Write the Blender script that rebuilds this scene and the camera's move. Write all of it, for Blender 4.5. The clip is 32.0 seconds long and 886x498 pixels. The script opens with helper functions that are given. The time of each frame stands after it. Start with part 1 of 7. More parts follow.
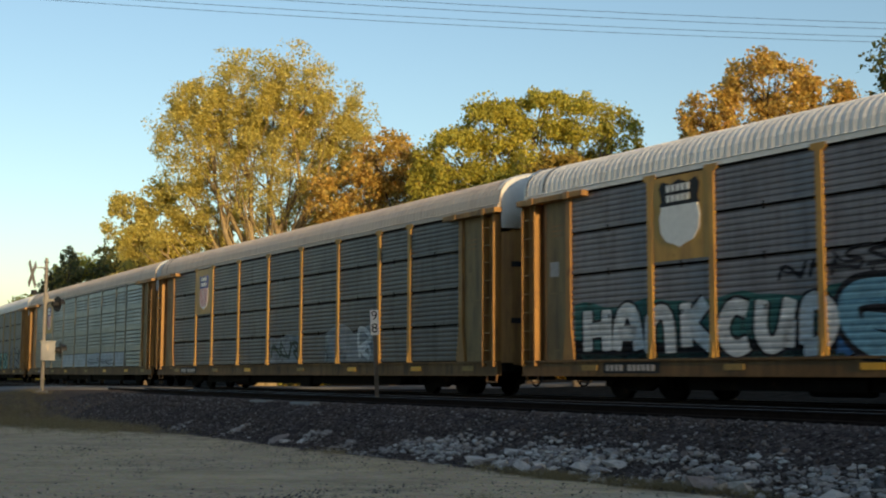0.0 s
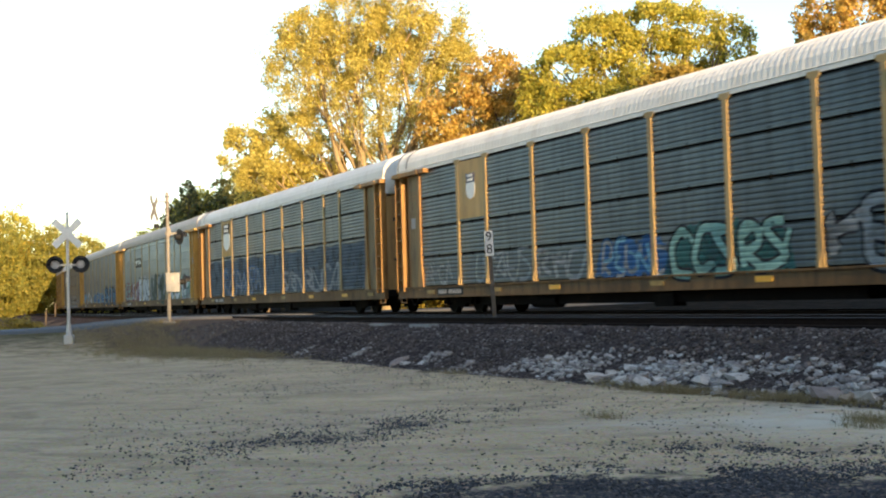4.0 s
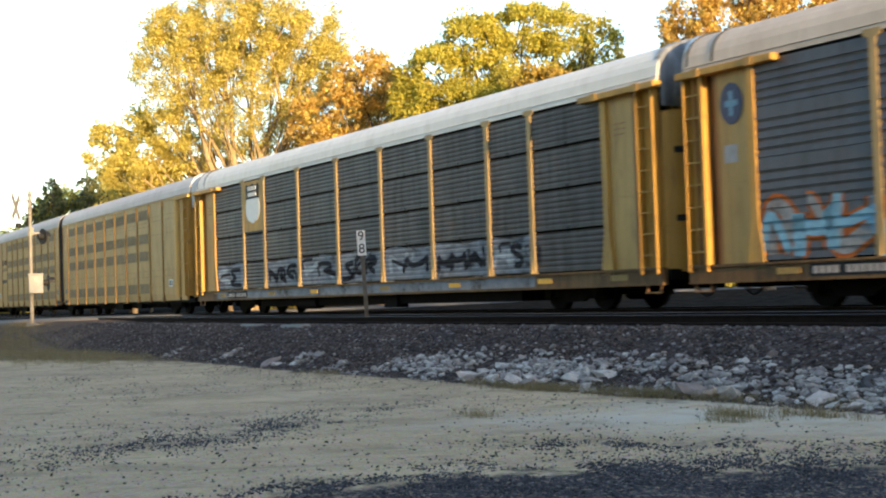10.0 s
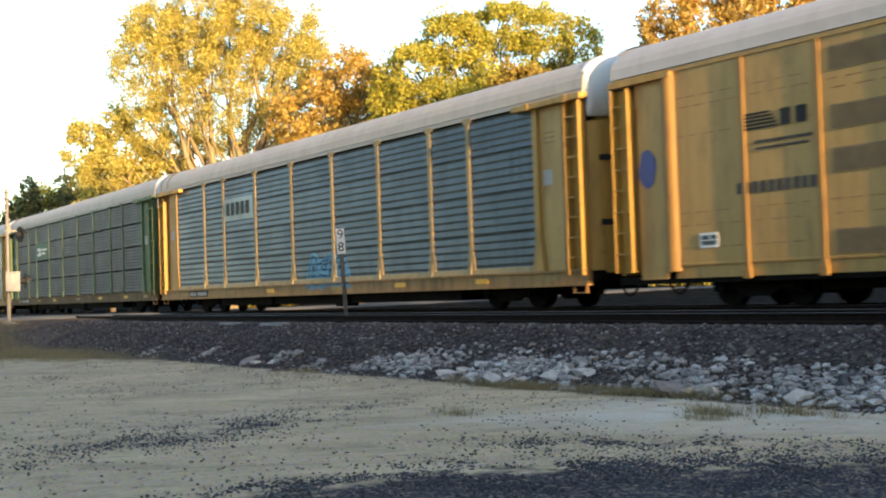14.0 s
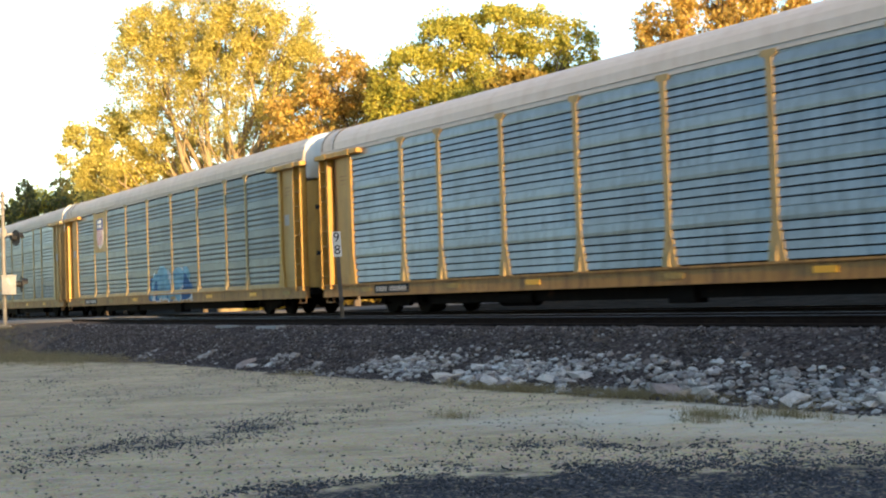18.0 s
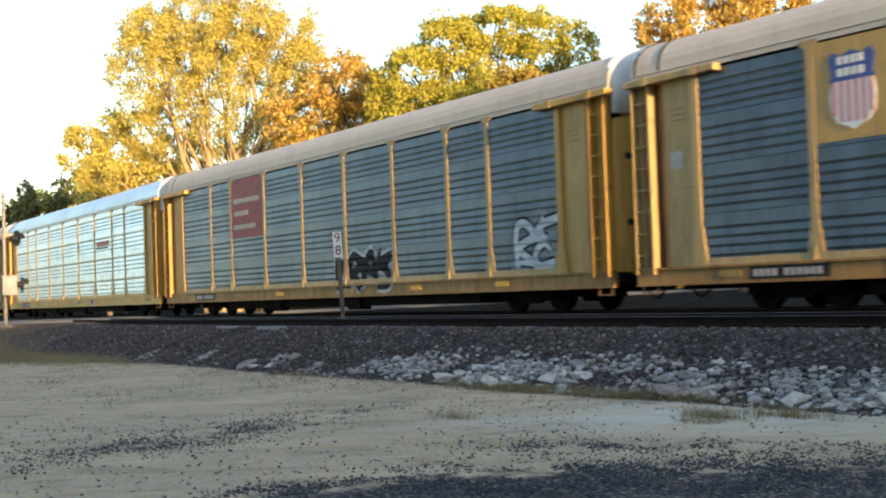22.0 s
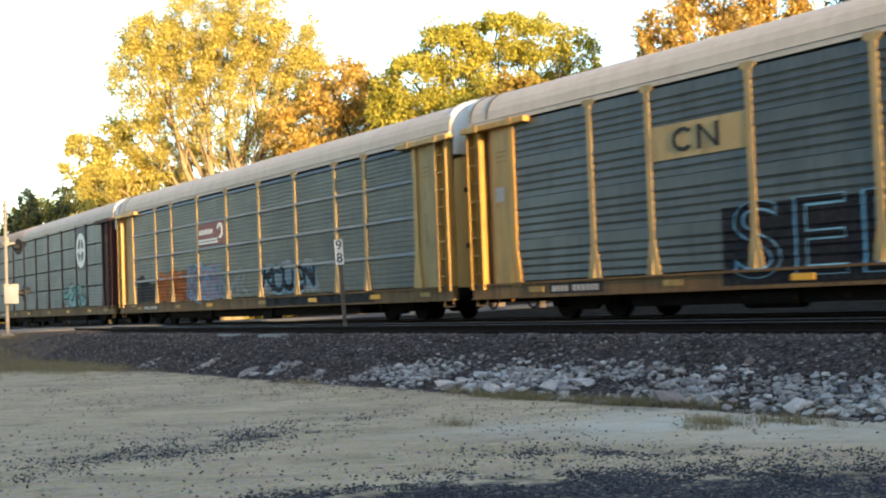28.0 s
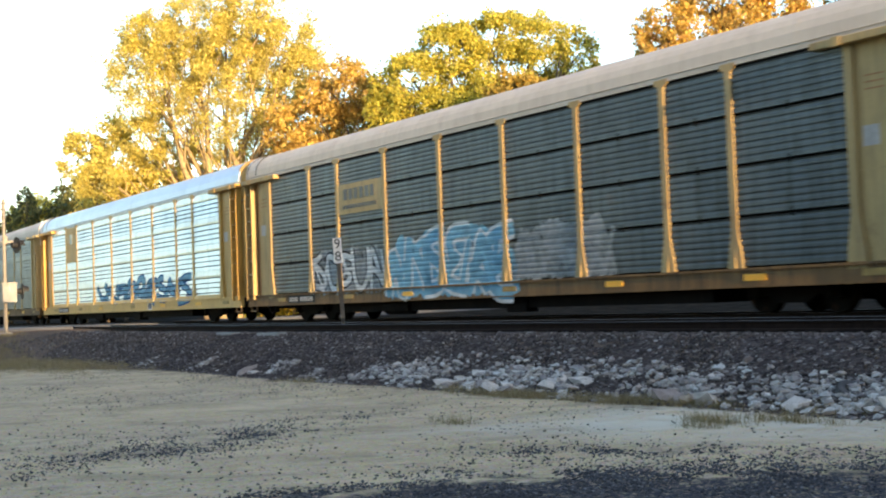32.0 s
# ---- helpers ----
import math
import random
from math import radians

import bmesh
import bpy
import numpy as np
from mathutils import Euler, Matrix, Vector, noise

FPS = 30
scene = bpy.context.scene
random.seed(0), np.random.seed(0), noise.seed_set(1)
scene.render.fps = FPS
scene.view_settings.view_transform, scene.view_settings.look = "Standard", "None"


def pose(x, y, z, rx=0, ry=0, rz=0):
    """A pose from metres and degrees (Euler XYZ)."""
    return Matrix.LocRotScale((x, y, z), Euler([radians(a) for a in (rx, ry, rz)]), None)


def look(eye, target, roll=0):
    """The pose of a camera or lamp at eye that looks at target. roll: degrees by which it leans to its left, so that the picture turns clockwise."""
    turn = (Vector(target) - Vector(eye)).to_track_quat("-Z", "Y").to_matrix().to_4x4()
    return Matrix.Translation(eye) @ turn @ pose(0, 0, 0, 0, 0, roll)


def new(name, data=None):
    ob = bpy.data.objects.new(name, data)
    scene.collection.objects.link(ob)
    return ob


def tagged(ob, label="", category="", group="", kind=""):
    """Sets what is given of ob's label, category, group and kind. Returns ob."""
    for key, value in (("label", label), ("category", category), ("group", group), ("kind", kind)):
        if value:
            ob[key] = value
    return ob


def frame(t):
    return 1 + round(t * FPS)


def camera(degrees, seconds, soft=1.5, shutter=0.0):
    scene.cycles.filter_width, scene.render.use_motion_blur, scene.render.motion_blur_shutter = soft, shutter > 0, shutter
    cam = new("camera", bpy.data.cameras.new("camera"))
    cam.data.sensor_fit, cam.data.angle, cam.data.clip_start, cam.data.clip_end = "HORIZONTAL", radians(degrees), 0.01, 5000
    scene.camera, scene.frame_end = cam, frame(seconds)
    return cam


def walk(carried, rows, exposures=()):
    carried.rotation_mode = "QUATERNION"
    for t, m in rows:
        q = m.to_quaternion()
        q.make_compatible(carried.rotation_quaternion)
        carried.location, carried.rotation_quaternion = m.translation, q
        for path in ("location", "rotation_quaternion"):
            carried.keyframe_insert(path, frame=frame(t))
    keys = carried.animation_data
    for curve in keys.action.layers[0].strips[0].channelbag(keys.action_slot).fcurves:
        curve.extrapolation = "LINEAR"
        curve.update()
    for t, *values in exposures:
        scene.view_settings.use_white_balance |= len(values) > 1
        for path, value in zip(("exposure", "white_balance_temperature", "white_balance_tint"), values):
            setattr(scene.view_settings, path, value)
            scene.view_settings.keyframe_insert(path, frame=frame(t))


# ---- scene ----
# camera: held by hand beside a gravel lot, 1.5 m above it; rail tops are z = 0
cam = camera(39.0, 32.0, soft=2.05, shutter=0.2)
# seconds, the turn in degrees, the eye: a short step aside at the start, then still
TURNS = [
    (0, 95.817, -0.245, 1.356, 0, 0, 0.5), (0.4, 95.728, -0.459, -0.779, 0.244, -0.047, 0.481),
    (0.5, 93.8, -0.719, -1.73, 0.226, -0.113, 0.494), (1, 93.153, -0.011, -4.683, 0.178, -0.141, 0.448),
    (1.5, 92.133, 4.003, -3.706, 0.178, -0.146, 0.505), (2, 92.318, 3.835, -0.164, 0.161, -0.122, 0.512),
    (2.5, 92.468, 3.775, 1.75, 0.207, -0.058, 0.5), (3, 92.338, 3.13, 3.236, 0.116, -0.05, 0.505),
    (3.5, 92.324, 1.846, 7.041, 0.015, -0.012, 0.5), (4, 92.24, 1.646, 6.683, 0, 0, 0.5), (4.5, 92.181, 1.671, 6.028, 0, 0, 0.5),
    (6.5, 92.007, 1.904, 0.619, 0, 0, 0.5), (7, 92.481, 2.084, 1.007, 0, 0, 0.5), (7.5, 92.148, 1.886, 1.161, 0, 0, 0.5),
    (8, 92.241, 1.946, 1.09, 0, 0, 0.5), (8.5, 92.153, 1.928, 1.388, 0, 0, 0.5), (9, 92.252, 1.932, 1.29, 0, 0, 0.5),
    (9.5, 92.011, 1.909, 0.884, 0, 0, 0.5), (10, 92.041, 1.938, 0.843, 0, 0, 0.5), (10.5, 92.079, 1.875, 0.874, 0, 0, 0.5),
    (11, 91.929, 1.955, 0.113, 0, 0, 0.5), (12, 91.96, 1.955, 0.067, 0, 0, 0.5), (13, 91.91, 1.93, 0.013, 0, 0, 0.5),
    (14, 91.936, 1.91, -0.106, 0, 0, 0.5), (14.5, 91.96, 1.932, -0.07, 0, 0, 0.5), (16.5, 91.985, 2.007, -0.287, 0, 0, 0.5),
    (17.5, 92.069, 1.983, -0.278, 0, 0, 0.5), (19, 92.036, 1.977, -0.268, 0, 0, 0.5), (20, 92.051, 1.93, -0.306, 0, 0, 0.5),
    (21, 92.004, 1.939, -0.344, 0, 0, 0.5), (22, 92.083, 1.991, -0.239, 0, 0, 0.5), (23, 92.077, 1.966, -0.255, 0, 0, 0.5),
    (23.5, 92.11, 1.994, -0.254, 0, 0, 0.5), (24, 92.26, 2.085, -0.267, 0, 0, 0.5), (24.5, 92.133, 2.034, -0.28, 0, 0, 0.5),
    (25.5, 92.216, 2.085, -0.265, 0, 0, 0.5), (27.5, 92.42, 2.178, -0.166, 0, 0, 0.5), (28.5, 92.408, 2.154, -0.158, 0, 0, 0.5),
    (29, 92.61, 2.195, -0.171, 0, 0, 0.5), (29.5, 92.613, 2.178, -0.172, 0, 0, 0.5), (30, 92.486, 2.184, -0.184, 0, 0, 0.5),
    (31, 92.351, 2.145, -0.223, 0, 0, 0.5), (31.5, 92.231, 2.1, -0.242, 0, 0, 0.5), (32, 92.341, 2.161, -0.23, 0, 0, 0.5),
]
walk(cam, [(t, pose(x, y, z, a, b, c)) for t, a, b, c, x, y, z in TURNS],
     exposures=[(0.0, 0.38, 6500, 10), (0.4, 0.50, 6500, 10), (1.0, 1.00, 6500, 12), (1.6, 1.45, 6600, 12), (2.0, 1.84, 6600, 13), (3.0, 1.66, 6600, 14), (4.0, 1.50, 6600, 14), (7.0, 1.68, 6600, 14), (23.5, 1.71, 6600, 14), (25.0, 1.55, 6600, 14), (26.5, 1.71, 6600, 14), (28.0, 1.83, 6600, 14), (32.0, 1.87, 6600, 14)])

# ---- sky and sun ----
SUN_FROM = 30.4      # degrees from straight behind the camera towards its right
SUN_HEIGHT = 7.0
world = bpy.data.worlds.new("sky")
scene.world = world
world.use_nodes = True
wn = world.node_tree
sky = wn.nodes.new("ShaderNodeTexSky")
sky.sky_type = "NISHITA"
sky.sun_disc = False
sky.sun_elevation = radians(SUN_HEIGHT)
sky.sun_rotation = radians(180 - SUN_FROM)
sky.air_density, sky.dust_density, sky.ozone_density = 1.0, 0.7, 1.6
wn.nodes["Background"].inputs["Strength"].default_value = 0.18
wn.links.new(sky.outputs[0], wn.nodes["Background"].inputs["Color"])

sun_data = bpy.data.lights.new("sun", "SUN")
sun_data.energy, sun_data.angle, sun_data.color = 3.8, radians(0.6), (1.0, 0.72, 0.37)
sun = new("sun", sun_data)
a, e = radians(SUN_FROM), radians(SUN_HEIGHT)
to_sun = Vector((math.sin(a) * math.cos(e), -math.cos(a) * math.cos(e), math.sin(e)))
sun.matrix_world = look(tuple(to_sun * 200), (0, 0, 0))

# ---- materials ----
class Mat:
    """A node material in the making: every method gives an output socket."""

    def __init__(self, name):
        self.m = bpy.data.materials.new(name)
        self.m.use_nodes = True
        self.t = self.m.node_tree
        self.bsdf = self.t.nodes["Principled BSDF"]

    def node(self, kind, **given):
        n = self.t.nodes.new(kind)
        for key, value in given.items():
            sock = n.inputs[key.replace("_", " ")] if not key.isdigit() else n.inputs[int(key)]
            self.put(sock, value)
        return n

    def put(self, sock, value):
        if isinstance(value, bpy.types.NodeSocket):
            self.t.links.new(value, sock)
        else:
            sock.default_value = value

    def coords(self, scale=(1, 1, 1), own=True):
        """Coordinates of the object, shifted by its random number so that repeats differ."""
        tc = self.node("ShaderNodeTexCoord")
        mp = self.t.nodes.new("ShaderNodeMapping")
        self.put(mp.inputs["Vector"], tc.outputs["Object"])
        mp.inputs["Scale"].default_value = scale
        if own:
            info = self.node("ShaderNodeObjectInfo")
            mul = self.math("MULTIPLY", info.outputs["Random"], 37.0)
            comb = self.node("ShaderNodeCombineXYZ", X=mul, Y=mul, Z=mul)
            self.put(mp.inputs["Location"], comb.outputs[0])
        return mp.outputs[0]

    def noise(self, scale, vector, detail=4.0, rough=0.55, distort=0.0):
        return self.node("ShaderNodeTexNoise", Vector=vector, Scale=scale, Detail=detail, Roughness=rough, Distortion=distort).outputs["Fac"]

    def math(self, op, a, b=0.0, clamp=False):
        n = self.t.nodes.new("ShaderNodeMath")
        n.operation, n.use_clamp = op, clamp
        self.put(n.inputs[0], a)
        self.put(n.inputs[1], b)
        return n.outputs[0]

    def ramp(self, fac, lo, hi):
        n = self.t.nodes.new("ShaderNodeMapRange")
        self.put(n.inputs["Value"], fac)
        n.inputs["From Min"].default_value, n.inputs["From Max"].default_value = lo, hi
        return n.outputs["Result"]

    def mix(self, fac, a, b):
        n = self.t.nodes.new("ShaderNodeMix")
        n.data_type = "RGBA"
        self.put(n.inputs["Factor"], fac)
        self.put(n.inputs[6], a if isinstance(a, bpy.types.NodeSocket) else (*a, 1))
        self.put(n.inputs[7], b if isinstance(b, bpy.types.NodeSocket) else (*b, 1))
        return n.outputs[2]

    def random(self):
        return self.node("ShaderNodeObjectInfo").outputs["Random"]

    def island(self):
        return self.node("ShaderNodeNewGeometry").outputs["Random Per Island"]

    def done(self, color, rough=0.8, metal=0.0, bump=None, strength=0.3, distance=0.01, gloss=0.5):
        self.put(self.bsdf.inputs["Base Color"], color if isinstance(color, bpy.types.NodeSocket) else (*color, 1))
        self.put(self.bsdf.inputs["Roughness"], rough)
        self.put(self.bsdf.inputs["Metallic"], metal)
        self.put(self.bsdf.inputs["Specular IOR Level"], gloss)
        if bump is not None:
            b = self.node("ShaderNodeBump", Height=bump, Strength=strength, Distance=distance)
            self.t.links.new(b.outputs[0], self.bsdf.inputs["Normal"])
        return self.m


def weathered(name, base, dirt, rust=0.3, rough=0.55, metal=0.0, streak=0.5, spread=0.12, gloss=0.5):
    """Painted or zinc-coated steel with blotches, rain streaks and rust."""
    m = Mat(name)
    v, vs = m.coords(), m.coords((2.2, 2.2, 0.16))
    big = m.noise(0.7, v, 5, 0.6)
    fine = m.noise(14.0, v, 3, 0.6)
    run = m.noise(3.0, vs, 5, 0.65)
    c = m.mix(m.ramp(big, 0.35, 0.75), base, tuple(x * (1 - spread) for x in base))
    c = m.mix(m.math("MULTIPLY", m.ramp(run, 0.45, 0.72), streak, True), c, dirt)
    c = m.mix(m.math("MULTIPLY", m.ramp(m.noise(1.9, v, 6, 0.7), 0.60, 0.74), rust, True), c, (0.13, 0.055, 0.022))
    c = m.mix(m.math("MULTIPLY", m.ramp(m.noise(1.0, m.coords((2.6, 2.6, 0.9)), 3, 0.5), 0.52, 0.68), 0.38, True), c, dirt)
    c = m.mix(m.math("MULTIPLY", m.random(), 0.22), c, tuple(x * 0.62 for x in base))
    c = m.mix(m.math("MULTIPLY", m.ramp(fine, 0.4, 0.8), 0.16), c, dirt)
    r = m.math("ADD", m.math("MULTIPLY", big, 0.25), rough - 0.1)
    return m.done(c, r, metal, fine, 0.12, 0.004, gloss)


def plain(name, color, rough=0.6, metal=0.0, vary=0.25, scale=9.0, gloss=0.5):
    m = Mat(name)
    v = m.coords()
    c = m.mix(m.ramp(m.noise(scale, v, 5, 0.6), 0.3, 0.75), color, tuple(x * (1 - vary) for x in color))
    return m.done(c, rough, metal, m.noise(scale * 5, v, 3), 0.15, 0.004, gloss)


def leafy(name, colors, light=0.45):
    m = Mat(name)
    isl = m.island()
    ramp = m.t.nodes.new("ShaderNodeValToRGB")
    m.put(ramp.inputs[0], isl)
    el = ramp.color_ramp.elements
    while len(el) < len(colors):
        el.new(0.5)
    for i, c in enumerate(colors):
        el[i].position = i / (len(colors) - 1)
        el[i].color = (*c, 1)
    m.done(ramp.outputs[0], 0.6)
    tr = m.node("ShaderNodeBsdfTranslucent", Color=ramp.outputs[0])
    mixs = m.t.nodes.new("ShaderNodeMixShader")
    mixs.inputs[0].default_value = light
    out = m.t.nodes["Material Output"]
    m.t.links.new(m.bsdf.outputs[0], mixs.inputs[1])
    m.t.links.new(tr.outputs[0], mixs.inputs[2])
    m.t.links.new(mixs.outputs[0], out.inputs["Surface"])
    return m.m


PANEL = {
    "dark": weathered("dull_dark_zinc", (0.082, 0.080, 0.086), (0.024, 0.019, 0.016), 0.45, 0.42, 0.45),
    "mauve": weathered("purplish_zinc", (0.185, 0.172, 0.186), (0.066, 0.055, 0.053), 0.35, 0.42, 0.4),
    "brown": weathered("brown_stained_zinc", (0.078, 0.068, 0.066), (0.017, 0.012, 0.010), 0.6, 0.48, 0.35, 0.95),
    "grey": weathered("grey_zinc", (0.082, 0.097, 0.106), (0.020, 0.022, 0.020), 0.3, 0.38, 0.55, 0.65),
    "blue": weathered("bluish_zinc", (0.080, 0.102, 0.118), (0.024, 0.029, 0.033), 0.15, 0.36, 0.6, 0.6),
    "light": weathered("light_zinc", (0.215, 0.254, 0.280), (0.077, 0.085, 0.091), 0.06, 0.38, 0.6),
    "silver": weathered("bright_zinc", (0.60, 0.635, 0.64), (0.225, 0.238, 0.252), 0.03, 0.32, 0.7, 0.35),
    "slate": weathered("slate_zinc", (0.066, 0.081, 0.090), (0.017, 0.019, 0.020), 0.2, 0.38, 0.55, 0.6),
    "umber": weathered("grimy_brown_grey_zinc", (0.062, 0.059, 0.062), (0.020, 0.015, 0.012), 0.45, 0.45, 0.4, 0.7),
    "steel": weathered("patchy_pale_zinc", (0.125, 0.143, 0.150), (0.040, 0.038, 0.036), 0.45, 0.42, 0.5, 0.5),
    "moss": weathered("greenish_grey_zinc", (0.072, 0.081, 0.079), (0.024, 0.025, 0.022), 0.25, 0.42, 0.45, 0.65),
}
YELLOW = weathered("yellow_paint", (0.52, 0.285, 0.05), (0.16, 0.07, 0.024), 0.75, 0.55)
YELLOW_DULL = weathered("faded_yellow_paint", (0.44, 0.30, 0.12), (0.15, 0.095, 0.045), 0.6, 0.6)
YELLOW_PALE = weathered("pale_yellow_paint", (0.50, 0.29, 0.075), (0.20, 0.10, 0.035), 0.4, 0.5, 0, 0.4)
SILL = weathered("dirty_sill_paint", (0.21, 0.115, 0.042), (0.032, 0.022, 0.015), 0.85, 0.65, 0, 0.8, 0.45, 0.3)
RUSTED = weathered("rust_stained_yellow", (0.42, 0.20, 0.06), (0.12, 0.05, 0.025), 0.9, 0.6, 0, 0.8, 0.35)
BADGE_BLUE = plain("badge_blue_paint", (0.035, 0.07, 0.26), 0.5)
STRIPE_RED = plain("faded_red_stripe", (0.48, 0.13, 0.11), 0.6)
# clean paint of the new cars; also the painted sunlight on one corner post
NEW_LIT_YELLOW = weathered("fresh_and_sunlit_yellow", (0.60, 0.36, 0.095), (0.34, 0.19, 0.06), 0.2, 0.5, 0, 0.35)
POST_YELLOW = weathered("rust_edged_yellow_paint", (0.33, 0.175, 0.036), (0.13, 0.055, 0.025), 0.7, 0.6)
AGED = weathered("rust_worn_yellow_paint", (0.40, 0.205, 0.05), (0.10, 0.045, 0.022), 0.95, 0.6, 0, 0.8, 0.3)
AGED_PLATE = weathered("grimy_yellow_plate", (0.30, 0.20, 0.08), (0.075, 0.048, 0.03), 0.9, 0.65, 0, 0.85, 0.3)
LEDGE = weathered("pale_scuffed_strip", (0.20, 0.20, 0.19), (0.10, 0.095, 0.085), 0.2, 0.6)
FAINT = weathered("faint_tan_paint", (0.25, 0.215, 0.155), (0.12, 0.10, 0.075), 0.4, 0.6)
DULL_MAUVE = weathered("dull_mauve_paint", (0.12, 0.10, 0.105), (0.05, 0.04, 0.04), 0.3, 0.6)
RUST_ROOF = weathered("rusted_roof_sheet", (0.50, 0.37, 0.27), (0.30, 0.12, 0.05), 0.95, 0.7, 0, 0.6, 0.3)
RED_BROWN = weathered("dark_red_paint", (0.062, 0.024, 0.022), (0.035, 0.016, 0.014), 0.35, 0.65, gloss=0.2)
GREEN = weathered("green_paint", (0.075, 0.13, 0.045), (0.045, 0.05, 0.028), 0.3, 0.55)
ROOF = {
    "white": weathered("white_roof", (0.88, 0.84, 0.77), (0.60, 0.52, 0.43), 0.1, 0.6, 0, 0.3),
    "tan": weathered("tan_roof", (0.59, 0.495, 0.405), (0.41, 0.32, 0.255), 0.12, 0.62, 0, 0.4),
    "blue": weathered("clean_steel_roof", (0.53, 0.62, 0.74), (0.42, 0.49, 0.58), 0.02, 0.35, 0.3, 0.2),
    "rust": weathered("stained_tan_roof", (0.56, 0.47, 0.39), (0.34, 0.24, 0.17), 0.4, 0.62, 0, 0.5),
    "grey": weathered("grey_roof", (0.57, 0.515, 0.475), (0.42, 0.33, 0.28), 0.1, 0.6, 0.0, 0.3),
}
WHITE_HOOD = weathered("white_hood", (0.72, 0.72, 0.70), (0.4, 0.38, 0.34), 0.1, 0.5, 0, 0.25)
DARK_HOOD = weathered("dark_hood", (0.07, 0.065, 0.06), (0.04, 0.035, 0.03), 0.2, 0.6)
MURAL_HOOD = weathered("dark_streaked_hood", (0.10, 0.11, 0.13), (0.42, 0.44, 0.46), 0.1, 0.5, 0, 0.95)
# near-black running gear tone; also stands for the shade in the side gaps
UNDER = weathered("black_gear_and_gaps", (0.008, 0.007, 0.006), (0.016, 0.012, 0.009), 0.3, 0.75, gloss=0.04)
STEEL = plain("worn_steel", (0.16, 0.145, 0.135), 0.35, 0.8, 0.3)
RAIL = plain("rusty_rail", (0.028, 0.018, 0.014), 0.8, 0.0, 0.4, 9.0, 0.03)
RAIL_TOP = plain("worn_rail_head", (0.12, 0.112, 0.11), 0.5, 0.5, 0.3)
BLACK = plain("black_paint", (0.016, 0.016, 0.018), 0.6, 0, 0.25, 9.0, 0.25)
# worn white for data plates; on the mast's crossbuck it stands for shade
AGED_SHADED_WHITE = plain("aged_and_shaded_white", (0.26, 0.24, 0.22), 0.6, 0, 0.35, 4.0)
PANEL_ROAD = plain("crossing_asphalt", (0.085, 0.085, 0.09), 0.9, 0, 0.3, 4.0, 0.2)
# box white darkened, as if it stood in shade
BOX_PAINT = plain("shaded_box_paint", (0.25, 0.25, 0.25), 0.6, 0, 0.3, 4.0)
VENT = plain("perforated_vent", (0.255, 0.17, 0.082), 0.6, 0.1, 0.4, 3.0)
DUSTY = plain("dusty_rubber", (0.12, 0.115, 0.115), 0.9, 0, 0.5, 6.0, 0.1)
RUBBER = plain("black_rubber", (0.025, 0.022, 0.022), 0.85)
FADED = plain("faded_lettering", (0.42, 0.38, 0.36), 0.6, 0, 0.3)
WHITE = plain("white_paint", (0.75, 0.74, 0.71), 0.5, 0, 0.15)
PINK = plain("faded_stripe_paint", (0.55, 0.36, 0.30), 0.6)
PAINT_SKY = plain("pale_blue_paint", (0.20, 0.36, 0.46), 0.55)
NAVY = plain("navy_paint", (0.03, 0.04, 0.10), 0.5)
BRIGHT = plain("bright_yellow_paint", (0.76, 0.38, 0.022), 0.45, 0, 0.15)
REFLECTOR = plain("grimy_yellow_reflector", (0.36, 0.22, 0.05), 0.55, 0, 0.5, 6.0)
RED = plain("red_paint", (0.29, 0.045, 0.055), 0.6, 0, 0.5, 4.0)
RED_BRIGHT = plain("bright_red_paint", (0.55, 0.06, 0.05), 0.5)
MAROON = plain("maroon_paint", (0.22, 0.03, 0.03), 0.55)
SIGNAL_GREEN = plain("sign_green_paint", (0.05, 0.12, 0.045), 0.55)
TIE = plain("old_tie_wood", (0.03, 0.023, 0.019), 0.95, 0, 0.5, 6.0, 0.0)
MAST = plain("stained_galvanised_mast", (0.24, 0.215, 0.185), 0.6, 0.1, 0.4, 5.0)
ALUMINIUM = plain("dull_aluminium", (0.55, 0.55, 0.54), 0.45, 0.6, 0.15)
# pale base colour stands for the sky mirrored in the glass
LENS = plain("sky_pale_lens", (0.55, 0.55, 0.58), 0.15, 0.0, 0.3)
BARK = plain("bark", (0.16, 0.12, 0.085), 0.9, 0, 0.5, 5.0)
PALE_BARK = plain("pale_bark", (0.34, 0.25, 0.13), 0.85, 0, 0.4, 4.0)
POLE_WOOD = plain("weathered_pole", (0.17, 0.12, 0.085), 0.9, 0, 0.4, 6.0)
LIMESTONE = plain("pale_limestone", (0.66, 0.585, 0.52), 0.9, 0, 0.5, 3.0, 0.1)
GREY_STONE = plain("grey_stone", (0.38, 0.32, 0.295), 0.9, 0, 0.5, 3.0, 0.1)
DARK_BED = plain("dark_track_bed", (0.018, 0.014, 0.012), 0.95, 0, 0.5, 3.0, 0.0)
DRY_GRASS = leafy("dry_grass", [(0.32, 0.235, 0.115), (0.21, 0.165, 0.07), (0.40, 0.30, 0.16)], 0.3)
CONCRETE = plain("concrete", (0.30, 0.29, 0.27), 0.85, 0, 0.25, 4.0)
